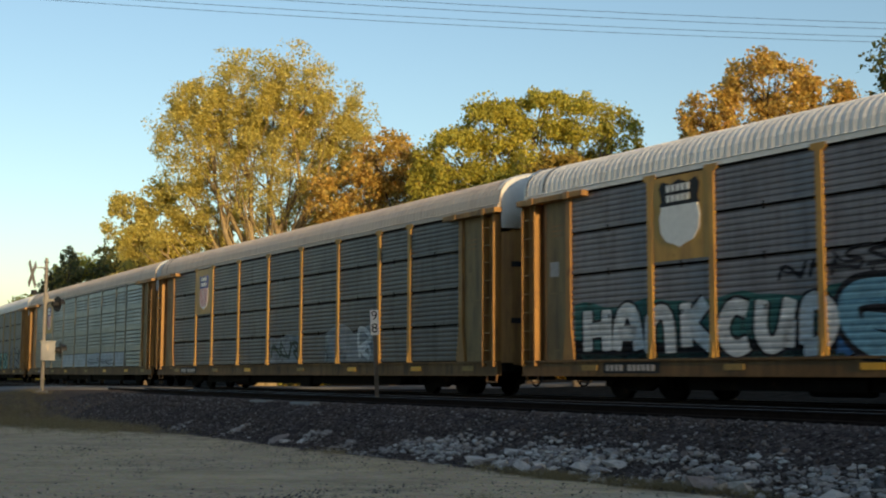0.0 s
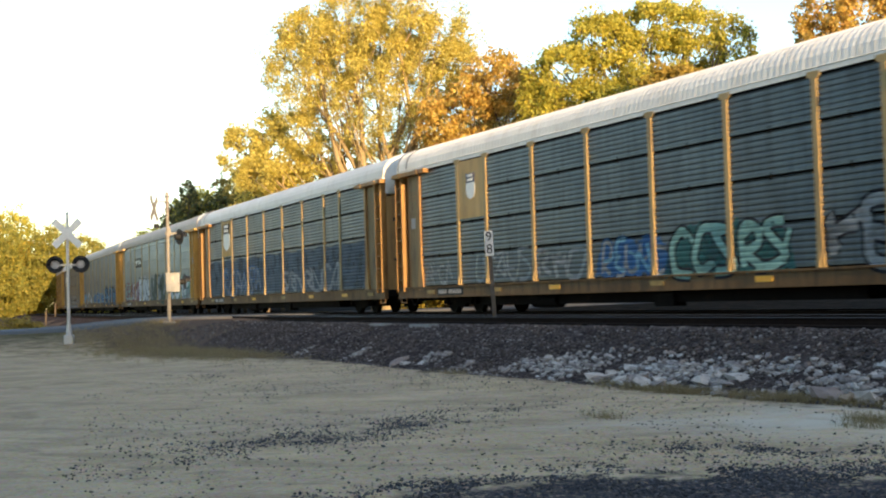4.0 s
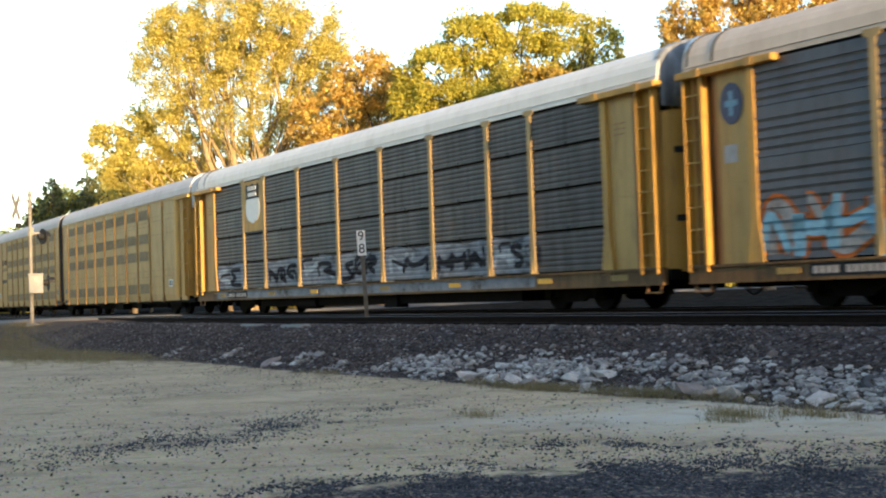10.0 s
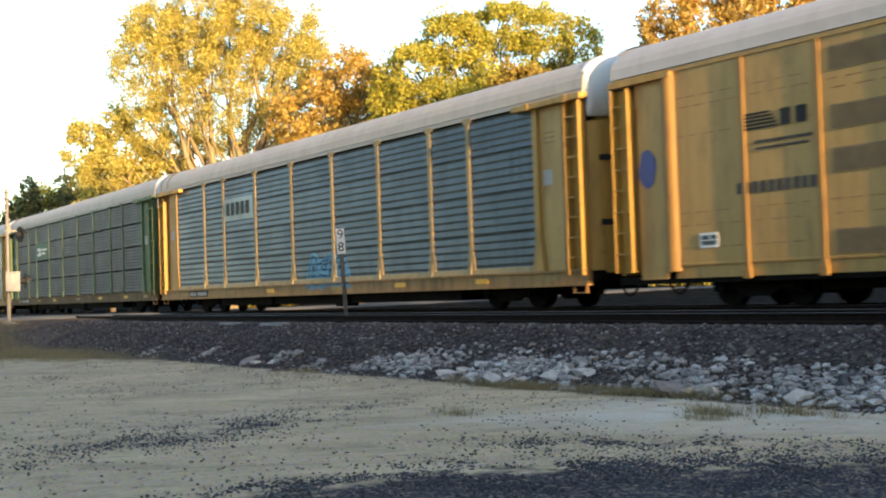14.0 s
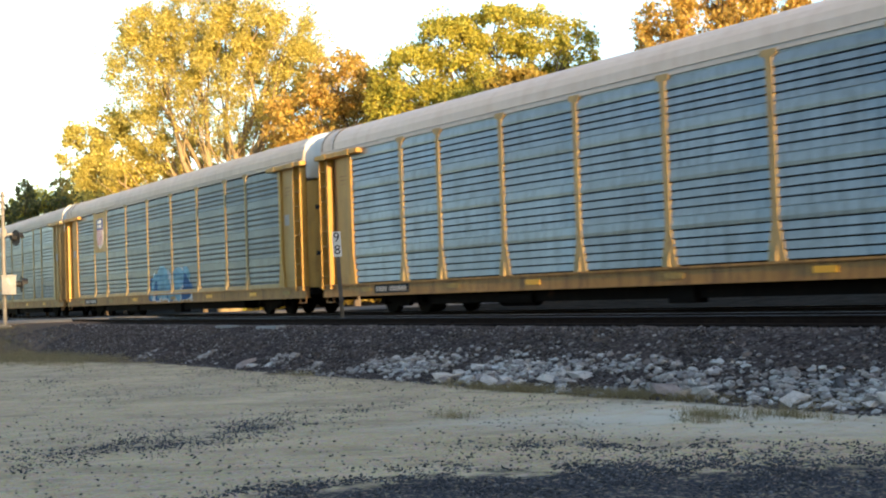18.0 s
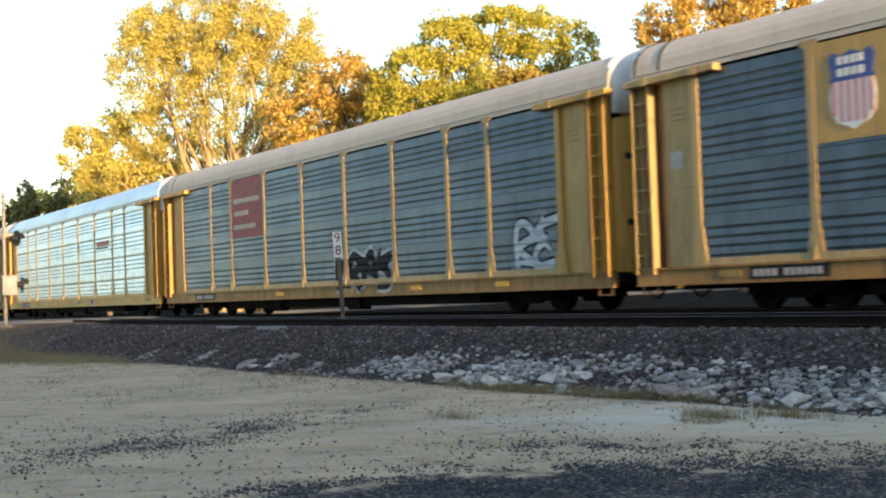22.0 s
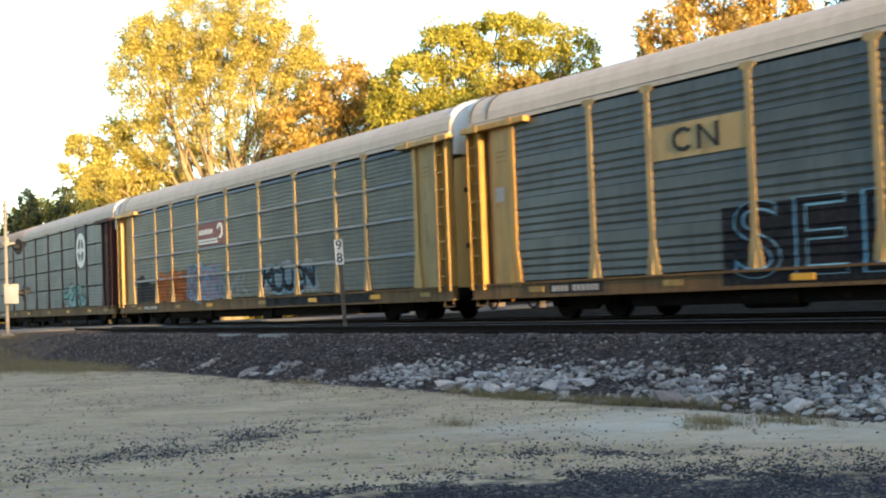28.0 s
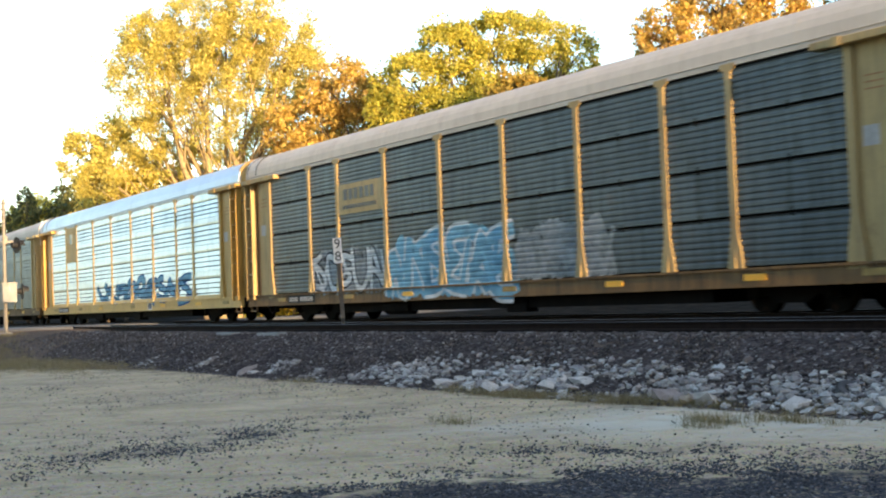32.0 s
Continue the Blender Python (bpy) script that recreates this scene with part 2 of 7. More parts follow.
# ---- building blocks ----
class Shape:
    """Collects boxes, bars and tubes into one mesh."""

    def __init__(self):
        self.v, self.f = [], []

    def add(self, verts, faces):
        n = len(self.v)
        self.v += [tuple(p) for p in verts]
        self.f += [tuple(i + n for i in f) for f in faces]
        return self

    def box(self, x0, x1, y0, y1, z0, z1, chamfer=0.0):
        if chamfer:
            bm = bmesh.new()
            bmesh.ops.create_cube(bm, size=1.0)
            for p in bm.verts:
                p.co = Vector(((x0 + x1) / 2 + p.co.x * (x1 - x0), (y0 + y1) / 2 + p.co.y * (y1 - y0), (z0 + z1) / 2 + p.co.z * (z1 - z0)))
            bmesh.ops.bevel(bm, geom=bm.edges[:], offset=chamfer, segments=1, affect="EDGES")
            bm.verts.index_update()
            self.add([p.co[:] for p in bm.verts], [[p.index for p in f.verts] for f in bm.faces])
            bm.free()
            return self
        return self.add([(x0, y0, z0), (x1, y0, z0), (x1, y1, z0), (x0, y1, z0), (x0, y0, z1), (x1, y0, z1), (x1, y1, z1), (x0, y1, z1)],
                        [(3, 2, 1, 0), (4, 5, 6, 7), (0, 1, 5, 4), (1, 2, 6, 5), (2, 3, 7, 6), (3, 0, 4, 7)])

    def tube(self, a, b, ra, rb=None, sides=8, caps=True):
        rb = ra if rb is None else rb
        a, b = Vector(a), Vector(b)
        q = (b - a).to_track_quat("Z", "Y")
        ring = [Vector((math.cos(2 * math.pi * i / sides), math.sin(2 * math.pi * i / sides), 0)) for i in range(sides)]
        verts = [a + q @ (p * ra) for p in ring] + [b + q @ (p * rb) for p in ring]
        faces = [(i, (i + 1) % sides, sides + (i + 1) % sides, sides + i) for i in range(sides)]
        if caps:
            faces += [tuple(range(sides))[::-1], tuple(range(sides, 2 * sides))]
        return self.add(verts, faces)

    def pipe(self, pts, r, sides=6):
        """A continuous round bar through the points."""
        pts = [Vector(p) for p in pts]
        verts, n = [], len(pts)
        for i, p in enumerate(pts):
            q = (pts[min(i + 1, n - 1)] - pts[max(i - 1, 0)]).to_track_quat("Z", "Y")
            verts += [p + q @ Vector((r * math.cos(2 * math.pi * j / sides), r * math.sin(2 * math.pi * j / sides), 0)) for j in range(sides)]
        faces = [(a * sides + j, a * sides + (j + 1) % sides, (a + 1) * sides + (j + 1) % sides, (a + 1) * sides + j) for a in range(n - 1) for j in range(sides)]
        return self.add(verts, faces + [tuple(range(sides))[::-1], tuple(range((n - 1) * sides, n * sides))])

    def plate(self, outline, y0, y1):
        """A flat piece with an outline in x and z, from y0 (front, facing -y) back to y1."""
        n = len(outline)
        self.add([(x, y0, z) for x, z in outline] + [(x, y1, z) for x, z in outline],
                 [tuple(range(n)), tuple(range(n, 2 * n))[::-1]] + [((i + 1) % n, i, n + i, n + (i + 1) % n) for i in range(n)])
        return self

    def rod(self, prof, x0, x1):
        """A closed outline in y and z, drawn out along x."""
        k = len(prof)
        return self.add([(x, y, z) for x in (x0, x1) for y, z in prof], [(i, (i + 1) % k, k + (i + 1) % k, k + i) for i in range(k)] + [tuple(range(k))[::-1], tuple(range(k, 2 * k))])

    def mesh(self, name, smooth=False):
        me = bpy.data.meshes.new(name)
        me.from_pydata(self.v, [], self.f)
        if smooth:
            me.polygons.foreach_set("use_smooth", [True] * len(me.polygons))
        me.update()
        return me


def part(name, me, material, parent=None, label="", at=None):
    """Links a mesh (or a Shape) as one object under a thing or a part. The material sits on the object, so that repeats share meshes."""
    if isinstance(me, Shape):
        me = me.mesh(name)
    if not me.materials:
        me.materials.append(None)
    ob = new(name, me)
    ob.material_slots[0].link = "OBJECT"
    ob.material_slots[0].material = material
    if parent is not None:
        ob.parent = parent
    if at is not None:
        ob.matrix_basis = at
    return tagged(ob, label) if label else ob


def empty(name, label, category, group="", kind="", at=None):
    ob = new(name)
    ob.empty_display_size = 0.5
    if at is not None:
        ob.matrix_basis = at
    return tagged(ob, label, category, group, kind)


MESHES = {}


def shared(key, make):
    if key not in MESHES:
        MESHES[key] = make()
    return MESHES[key]


# ---- the line: two tracks on one wide curve ----
HEADING, BEND, AHEAD, SPEED, GAIN = 0.568466, -0.000859806, 36.382, 17.9317, 0.00471
TRACK_GAP = 4.27


def on_line(s, off=0.0):
    """The place s metres along the far track (away from the camera), off metres towards the camera, and the heading."""
    h = HEADING + BEND * s
    return ((math.cos(h) - math.cos(HEADING)) / BEND - math.cos(h) * off, (math.sin(h) - math.sin(HEADING)) / BEND + AHEAD - math.sin(h) * off, h)


MID = (-math.cos(HEADING) / BEND, -math.sin(HEADING) / BEND + AHEAD)


def line_coords(x, y):
    dx, dy = x - MID[0], y - MID[1]
    return (math.atan2(-dy, -dx) - HEADING) / BEND, math.hypot(dx, dy) + 1 / BEND


def soft(a, b, x):
    t = min(max((x - a) / (b - a), 0.0), 1.0)
    return t * t * (3 - 2 * t)


ROAD_S = (19.5, 27.5)


def road_height(o):
    if o < 0:
        return -0.02 + 0.3 * soft(8, 32, -o)
    return -0.02 - 0.33 * soft(6.5, 12.5, o) - 0.65 * soft(12, 34, o)


def ground_height(x, y):
    s, o = line_coords(x, y)
    if o > 2.1:
        z = -0.22 - 0.73 * soft(6.2, 8.6, o) - 0.05 * soft(9, 14, o)
    else:
        z = -0.22 - 0.5 * soft(2.3, 4.2, -o) + 1.05 * soft(6, 32, -o)
    near = 1 - soft(0.0, 11.0, max(ROAD_S[0] - s, s - ROAD_S[1]))
    if -60 < o < 60:
        z += (road_height(o) - 0.06 - z) * near
    z += 0.05 * noise.noise((x * 0.18, y * 0.18, 0.0)) + 0.015 * noise.noise((x * 0.9, y * 0.9, 3.0))
    far = soft(110, 400, math.hypot(x, y))
    return z * (1 - far) - 0.6 * far


def axis(lo, hi, step, far, grow=1.35):
    a = [lo + step * i for i in range(int((hi - lo) / step) + 1)]
    up, down, d = [], [], step
    while (up[-1] if up else hi) < far:
        d *= grow
        up.append((up[-1] if up else a[-1]) + d)
        down.append((down[-1] if down else lo) - d)
    return down[::-1] + a + up


def ground_material():
    m = Mat("sandy_gravel_lot")
    tc = m.node("ShaderNodeTexCoord").outputs["Object"]
    sep = m.node("ShaderNodeSeparateXYZ", Vector=tc)
    x, y = sep.outputs[0], sep.outputs[1]
    big, mid, fine = m.noise(0.25, tc, 5, 0.6), m.noise(1.6, tc, 6, 0.65), m.noise(22.0, tc, 4, 0.7)
    grit = m.node("ShaderNodeTexVoronoi", Vector=tc, Scale=26.0)
    stone = grit.outputs["Color"]
    sand = m.mix(m.ramp(big, 0.35, 0.7), (0.66, 0.455, 0.255), (0.55, 0.385, 0.23))
    sand = m.mix(m.math("MULTIPLY", m.ramp(mid, 0.45, 0.75), 0.5), sand, (0.40, 0.285, 0.16))
    sand = m.mix(m.math('MULTIPLY', m.ramp(m.noise(7.0, tc, 4, 0.7), 0.60, 0.74), 0.7), sand, (0.14, 0.105, 0.075))
    sand = m.mix(m.math('MULTIPLY', m.ramp(m.noise(11.0, tc, 3, 0.6), 0.62, 0.74), 0.7), sand, (0.62, 0.53, 0.38))
    sand = m.mix(0.12, sand, stone)
    speck = m.noise(48.0, tc, 3, 0.75)
    sand = m.mix(m.math("MULTIPLY", m.ramp(speck, 0.56, 0.70), 0.55), sand, (0.13, 0.10, 0.07))
    sand = m.mix(m.math("MULTIPLY", m.ramp(speck, 0.42, 0.30), 0.4), sand, (0.74, 0.62, 0.44))
    wide = m.node("ShaderNodeMapping", Vector=tc)
    wide.inputs["Scale"].default_value = (0.55, 1.0, 1.0)
    patch = m.noise(1.1, wide.outputs[0], 6, 0.68, 0.6)
    sand = m.mix(m.math("MULTIPLY", m.ramp(patch, 0.50, 0.68), 0.55), sand, (0.30, 0.225, 0.145))
    sand = m.mix(m.math("MULTIPLY", m.ramp(patch, 0.46, 0.30), 0.5), sand, (0.76, 0.58, 0.36))
    sand = m.mix(m.math("MULTIPLY", m.ramp(m.noise(4.5, wide.outputs[0], 5, 0.7), 0.54, 0.70), 0.6), sand, (0.26, 0.205, 0.15))
    # pale washed limestone towards the track
    pale = m.math("MULTIPLY", m.ramp(m.math("ADD", m.math("MULTIPLY", x, 0.16), m.math("MULTIPLY", m.math("ABSOLUTE", m.math("SUBTRACT", y, 14.2)), -0.27)), -0.25, 0.3), m.ramp(mid, 0.3, 0.6), True)
    sand = m.mix(m.math('MULTIPLY', pale, 0.85), sand, (0.70, 0.62, 0.50))
    # dark asphalt millings: a band close to the camera, a streak above it and a trail of spilled grains
    clump = m.noise(3.2, tc, 5, 0.7)
    rim = m.math("MINIMUM", m.math("SUBTRACT", 10.45, m.math("MULTIPLY", x, 0.12)), m.math("ADD", 10.45, m.math("MULTIPLY", x, 0.72)))
    band = m.math("ADD", m.math("MULTIPLY", m.math("SUBTRACT", rim, y), 0.8), m.math("MULTIPLY", m.math("SUBTRACT", clump, 0.5), 2.6))
    trail = m.math("ABSOLUTE", m.math("SUBTRACT", m.math("ADD", m.math("MULTIPLY", x, 1.65), 18.6), y))
    trail = m.math("SUBTRACT", 0.36, m.math("MULTIPLY", trail, 0.30))
    trail = m.math("ADD", trail, m.math("MULTIPLY", m.math("SUBTRACT", clump, 0.5), 3.2))
    trail = m.math("SUBTRACT", trail, m.math("MULTIPLY", m.math("ABSOLUTE", m.math("SUBTRACT", y, 14.0)), 0.2))
    streak = m.math("ABSOLUTE", m.math("SUBTRACT", m.math("SUBTRACT", 12.5, m.math("MULTIPLY", x, 0.42)), y))
    streak = m.math("SUBTRACT", 0.25, m.math("MULTIPLY", streak, 0.95))
    streak = m.math("ADD", streak, m.math("MULTIPLY", m.math("SUBTRACT", clump, 0.5), 2.8))
    streak = m.math("SUBTRACT", streak, m.math("MULTIPLY", m.math("ABSOLUTE", m.math("SUBTRACT", x, 2.0)), 0.3))
    dark = m.math("MAXIMUM", m.ramp(band, -0.2, 0.35), m.math("MAXIMUM", m.ramp(trail, 0.0, 1.4), m.ramp(streak, 0.0, 1.0)))
    dark = m.math("MULTIPLY", dark, m.ramp(fine, 0.25, 0.5), True)
    tar = m.mix(0.25, (0.045, 0.045, 0.055), m.mix(m.ramp(fine, 0.3, 0.8), (0.02, 0.02, 0.024), (0.16, 0.15, 0.15)))
    c = m.mix(dark, sand, tar)
    # grass further off, on the far side and out along the line
    turf = m.mix(m.ramp(mid, 0.3, 0.7), (0.09, 0.085, 0.045), (0.13, 0.105, 0.06))
    dist = m.node("ShaderNodeVectorMath", **{"0": tc})
    dist.operation = "LENGTH"
    grassy = m.ramp(m.math("ADD", dist.outputs["Value"], m.math("MULTIPLY", mid, 22.0)), 50, 62)
    c = m.mix(grassy, c, turf)
    # brown dirt beside the ballast; behind the far track, shade put into the colour
    flat = m.node("ShaderNodeCombineXYZ", X=x, Y=y)
    away = m.node("ShaderNodeVectorMath", **{"0": flat.outputs[0], "1": (MID[0], MID[1], 0.0)})
    away.operation = "DISTANCE"
    side = m.math("SUBTRACT", away.outputs["Value"], -1 / BEND)
    soil_and_shade = m.mix(m.ramp(fine, 0.3, 0.75), (0.10, 0.068, 0.052), (0.22, 0.16, 0.122))
    soil_and_shade = m.mix(m.math("MULTIPLY", m.ramp(mid, 0.45, 0.7), 0.5), soil_and_shade, (0.17, 0.118, 0.08))
    reach = m.math("ADD", 9.0, m.math("MULTIPLY", m.ramp(m.math("SUBTRACT", y, m.math("MULTIPLY", x, 0.6)), 34, 44), 2.6))
    verge = m.math("ADD", m.math("SUBTRACT", reach, side), m.math("MULTIPLY", m.math("SUBTRACT", mid, 0.5), 3.2))
    verge = m.math("MULTIPLY", m.ramp(verge, -0.15, 0.5), m.ramp(side, -70.0, -56.0), True)
    # far side painted near black for the shade seen under the train
    soil_and_shade = m.mix(m.ramp(side, -2.0, -6.0), soil_and_shade, m.mix(m.ramp(mid, 0.35, 0.7), (0.02, 0.018, 0.016), (0.045, 0.04, 0.034)))
    c = m.mix(m.math("MULTIPLY", verge, 0.99), c, soil_and_shade)
    h = m.math("ADD", m.math("MULTIPLY", grit.outputs["Distance"], 0.6), fine)
    return m.done(c, 0.95, 0, h, 0.7, 0.02, 0.0)


def ballast_material():
    m = Mat("grey_ballast")
    tc = m.node("ShaderNodeTexCoord").outputs["Object"]
    vo = m.node("ShaderNodeTexVoronoi", Vector=tc, Scale=13.0)
    mid = m.noise(0.8, tc, 5)
    bw = m.node("ShaderNodeRGBToBW", Color=vo.outputs["Color"])
    c = m.mix(bw.outputs[0], (0.018, 0.014, 0.013), (0.139, 0.107, 0.098))
    c = m.mix(m.math("MULTIPLY", m.ramp(mid, 0.35, 0.7), 0.5), c, (0.045, 0.033, 0.029))
    return m.done(c, 0.95, 0, vo.outputs["Distance"], 1.0, 0.05, 0.0)


def ground():
    xs, ys = axis(-32, 26, 0.5, 2600), axis(-6, 62, 0.5, 2600)
    verts = [(x, y, ground_height(x, y)) for y in ys for x in xs]
    n = len(xs)
    faces = [(j * n + i, j * n + i + 1, (j + 1) * n + i + 1, (j + 1) * n + i) for j in range(len(ys) - 1) for i in range(n - 1)]
    tagged(part("ground", Shape().add(verts, faces).mesh("ground", True), ground_material()), "sandy gravel lot running out into dry autumn grass", "ground", kind="structure")
    # ballast bed under both tracks, shoulders sloping down to the lot
    prof = [(9.3, -1.3), (8.75, -0.93), (8.2, -0.78), (7.3, -0.45), (6.5, -0.22), (6.2, -0.17), (4.27, -0.17), (2.1, -0.17), (0.0, -0.17), (-2.2, -0.17), (-3.0, -0.4), (-4.4, -0.9)]
    ss = [-90 + 0.6 * i for i in range(250)] + [60 + 5.0 * i for i in range(1, 130)]
    verts = []
    for s in ss:
        for o, z in prof:
            x, y, h = on_line(s, o)
            w = 0.06 if -0.9 < z < -0.2 else 0.012
            verts.append((x, y, z + w * noise.noise((x * 1.3, y * 1.3, 1.0))))
    k = len(prof)
    faces = [(a * k + b, a * k + b + 1, (a + 1) * k + b + 1, (a + 1) * k + b) for a in range(len(ss) - 1) for b in range(k - 1)]
    tagged(part("ballast_bed", Shape().add(verts, faces).mesh("ballast_bed", True), ballast_material()), "dark grey crushed stone bed under the two tracks", "ballast", kind="structure")


def road():
    m = Mat("grey_asphalt")
    tc = m.node("ShaderNodeTexCoord").outputs["Object"]
    c = m.mix(m.ramp(m.noise(1.1, tc, 5), 0.3, 0.7), (0.13, 0.13, 0.135), (0.09, 0.088, 0.088))
    c = m.mix(m.ramp(m.noise(0.2, tc, 3), 0.4, 0.7), c, (0.16, 0.155, 0.15))
    asphalt = m.done(c, 0.85, 0, m.noise(45.0, tc, 3), 0.4, 0.01, 0.15)
    sh = Shape()
    os_ = [60 - 1.5 * i for i in range(70)]
    verts = []
    for o in os_:
        bend = 0.022 * max(o - 10, 0) ** 1.7
        left, right = ROAD_S[0] - bend * 0.3, ROAD_S[1] - bend * 0.3
        for s, drop in ((left - 0.5, 0.5), (left, 0.0), ((left + right) / 2, 0.0), (right, 0.0), (right + 0.5, 0.5)):
            x, y, h = on_line(s, o)
            verts.append((x, y, max(road_height(o), ground_height(x, y)) + 0.015 - drop))
    faces = [(5 * i + j, 5 * i + j + 1, 5 * i + j + 6, 5 * i + j + 5) for i in range(len(os_) - 1) for j in range(4)]
    tagged(part("road", sh.add(verts, faces).mesh("road", True), asphalt), "narrow grey asphalt road crossing the tracks at grade", "road", kind="structure")


def track(name, off, label):
    """A track: rails, ties and the crossing panels between the rails."""
    base = empty(name, label, "railway track", kind="structure")
    ss = [-85 + 2.0 * i for i in range(72)] + [59 + 6.0 * i for i in range(1, 105)]
    for side in (-0.7525, 0.7525):
        for pname, prof, mat in (("rail", [(-0.07, -0.16), (0.07, -0.16), (0.07, -0.14), (0.012, -0.12), (0.012, -0.04), (0.036, -0.03), (0.036, -0.006), (-0.036, -0.006), (-0.036, -0.03), (-0.012, -0.04), (-0.012, -0.12), (-0.07, -0.14)], RAIL),
                                 ("rail_head", [(-0.03, -0.006), (0.03, -0.006), (0.026, 0.0), (-0.026, 0.0)], RAIL_TOP)):
            verts, k = [], len(prof)
            for s in ss:
                for d, z in prof:
                    x, y, h = on_line(s, off + side + d)
                    verts.append((x, y, z))
            faces = [(a * k + b, a * k + (b + 1) % k, (a + 1) * k + (b + 1) % k, (a + 1) * k + b) for a in range(len(ss) - 1) for b in range(k)]
            part(pname, Shape().add(verts, faces), mat, base, "rusty steel rail" if pname == "rail" else "worn bright rail head")
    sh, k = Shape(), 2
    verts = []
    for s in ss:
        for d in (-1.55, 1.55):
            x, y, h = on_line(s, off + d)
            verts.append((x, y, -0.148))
    tagged(part("track_bed", sh.add(verts, [(2 * i, 2 * i + 1, 2 * i + 3, 2 * i + 2) for i in range(len(ss) - 1)]), DARK_BED, base), "dark stone between the rails")
    tie = shared("tie", lambda: Shape().box(-1.3, 1.3, -0.115, 0.115, -0.29, -0.115, 0.012).mesh("tie"))
    for i in range(150):
        s = -38 + 0.53 * i
        if ROAD_S[0] - 0.3 < s < ROAD_S[1] + 0.3:
            continue
        x, y, h = on_line(s, off + 0.03 * math.sin(i * 7.3))
        part("tie", tie, TIE, base, at=pose(x, y, -0.03 + 0.012 * math.sin(i * 3.1), 0, 0, math.degrees(h) + 0.8 * math.sin(i * 5.7)))
    rest = Shape()
    for i in range(500):
        x, y, h = on_line(-38 + 0.53 * (150 + i), off)
        c, s_ = math.cos(h), math.sin(h)
        pts = [(x + c * u - s_ * w, y + s_ * u + c * w, z) for z in (-0.3, -0.145) for u, w in ((-1.3, -.115), (1.3, -.115), (1.3, .115), (-1.3, .115))]
        rest.add(pts, [(4, 5, 6, 7), (0, 1, 5, 4), (1, 2, 6, 5), (2, 3, 7, 6), (3, 0, 4, 7)])
    tagged(part("far_ties", rest, TIE, base), kind="stuff")
    for a, b in ((-1.35, -0.83), (-0.66, 0.66), (0.83, 1.35)):
        for j in range(3):
            s0 = ROAD_S[0] + j * 2.67
            pts = []
            for s in (s0 + 0.015, s0 + 2.65):
                for o in (a, b):
                    x, y, h = on_line(s, off + o)
                    pts += [(x, y, -0.2), (x, y, 0.0)]
            part("crossing_panel", Shape().add(pts, [(1, 3, 7, 5), (0, 4, 6, 2), (0, 1, 5, 4), (2, 6, 7, 3), (0, 2, 3, 1), (4, 5, 7, 6)]), PANEL_ROAD, base)


ground()
road()
track("track_far", 0.0, "far railway track, rusty rails on dark wooden ties")
track("track_near", TRACK_GAP, "near railway track, empty, rusty rails on dark ties")
# ---- the train ----
# A covered car carrier is 27.9 m long; local x points the way it travels, the side towards the camera is -y.
RIBS = (-9.1, -7.2, -4.35, -1.45, 1.45, 4.35, 7.2, 9.1)
POST, BODY_END, HALF = 12.0, 13.84, 1.52
SILL_LOW, SILL_TOP, EAVE, PEAK = 0.52, 0.90, 4.95, 5.84


def row_at(r):
    """Lower edge and height of sheet row r (0 to 3); the top row is cut short under the eave."""
    lo, step = SILL_TOP + 0.035, (EAVE - 0.02 - SILL_TOP - 0.035) / 4
    return lo + step * r, (step if r < 3 else EAVE - 0.13 - lo - 3 * step)


def side_profile(style, z0, z1):
    """How a side sheet stands in and out over its height: (depth outwards, z) from low to high."""
    h = z1 - z0
    if style == "rows":
        n = 7
        out = [(-0.006, z0), (0.008, z0 + 0.004)]
        for i in range(n):
            a, b = z0 + 0.02 + (h - 0.04) * i / n, z0 + 0.02 + (h - 0.04) * (i + 1) / n
            out += [(0.008, a + 0.1 * (b - a)), (0.008, a + 0.5 * (b - a)), (-0.006, a + 0.68 * (b - a)), (-0.006, a + 0.88 * (b - a))]
        return out + [(0.008, z1 - 0.004), (-0.006, z1)]
    if style == "ledged":
        out = [(-0.01, z0), (0.012, z0 + 0.006)]
        for i in range(6):
            a = z0 + 0.02 + (h - 0.15) * i / 6
            b = a + (h - 0.15) / 6
            out += [(0.012, a + 0.55 * (b - a)), (-0.006, a + 0.75 * (b - a)), (-0.006, a + 0.92 * (b - a)), (0.012, b)]
        return out + [(0.045, z1 - 0.115), (0.0, z1 - 0.012), (-0.02, z1 - 0.012), (-0.02, z1)]
    # louvred sheet: four open slats low, a plain band above
    out, a, n = [], z0, 5 if style == "fine" else 4
    slot, deep = 0.034, (-0.055 if style == "open" else -0.006)
    for i in range(n):
        b = a + h * (0.196 if style == "fine" else 0.185)
        if style == "open":
            out += [(0.026, a), (0.002, b - slot), (deep, b - slot), (deep, b - 0.001)]
        else:
            out += [(0.026, a), (0.008, b - 0.070), (0.005, b - 0.062), (0.012, b - 0.018), (deep, b - 0.016), (deep, b - 0.002)]
        a = b
    if style == "open":
        return out + [(0.026, a), (0.029, a + 0.3 * (z1 - a)), (0.004, z1)]
    return out + [(0.030, a), (0.004, z1)]


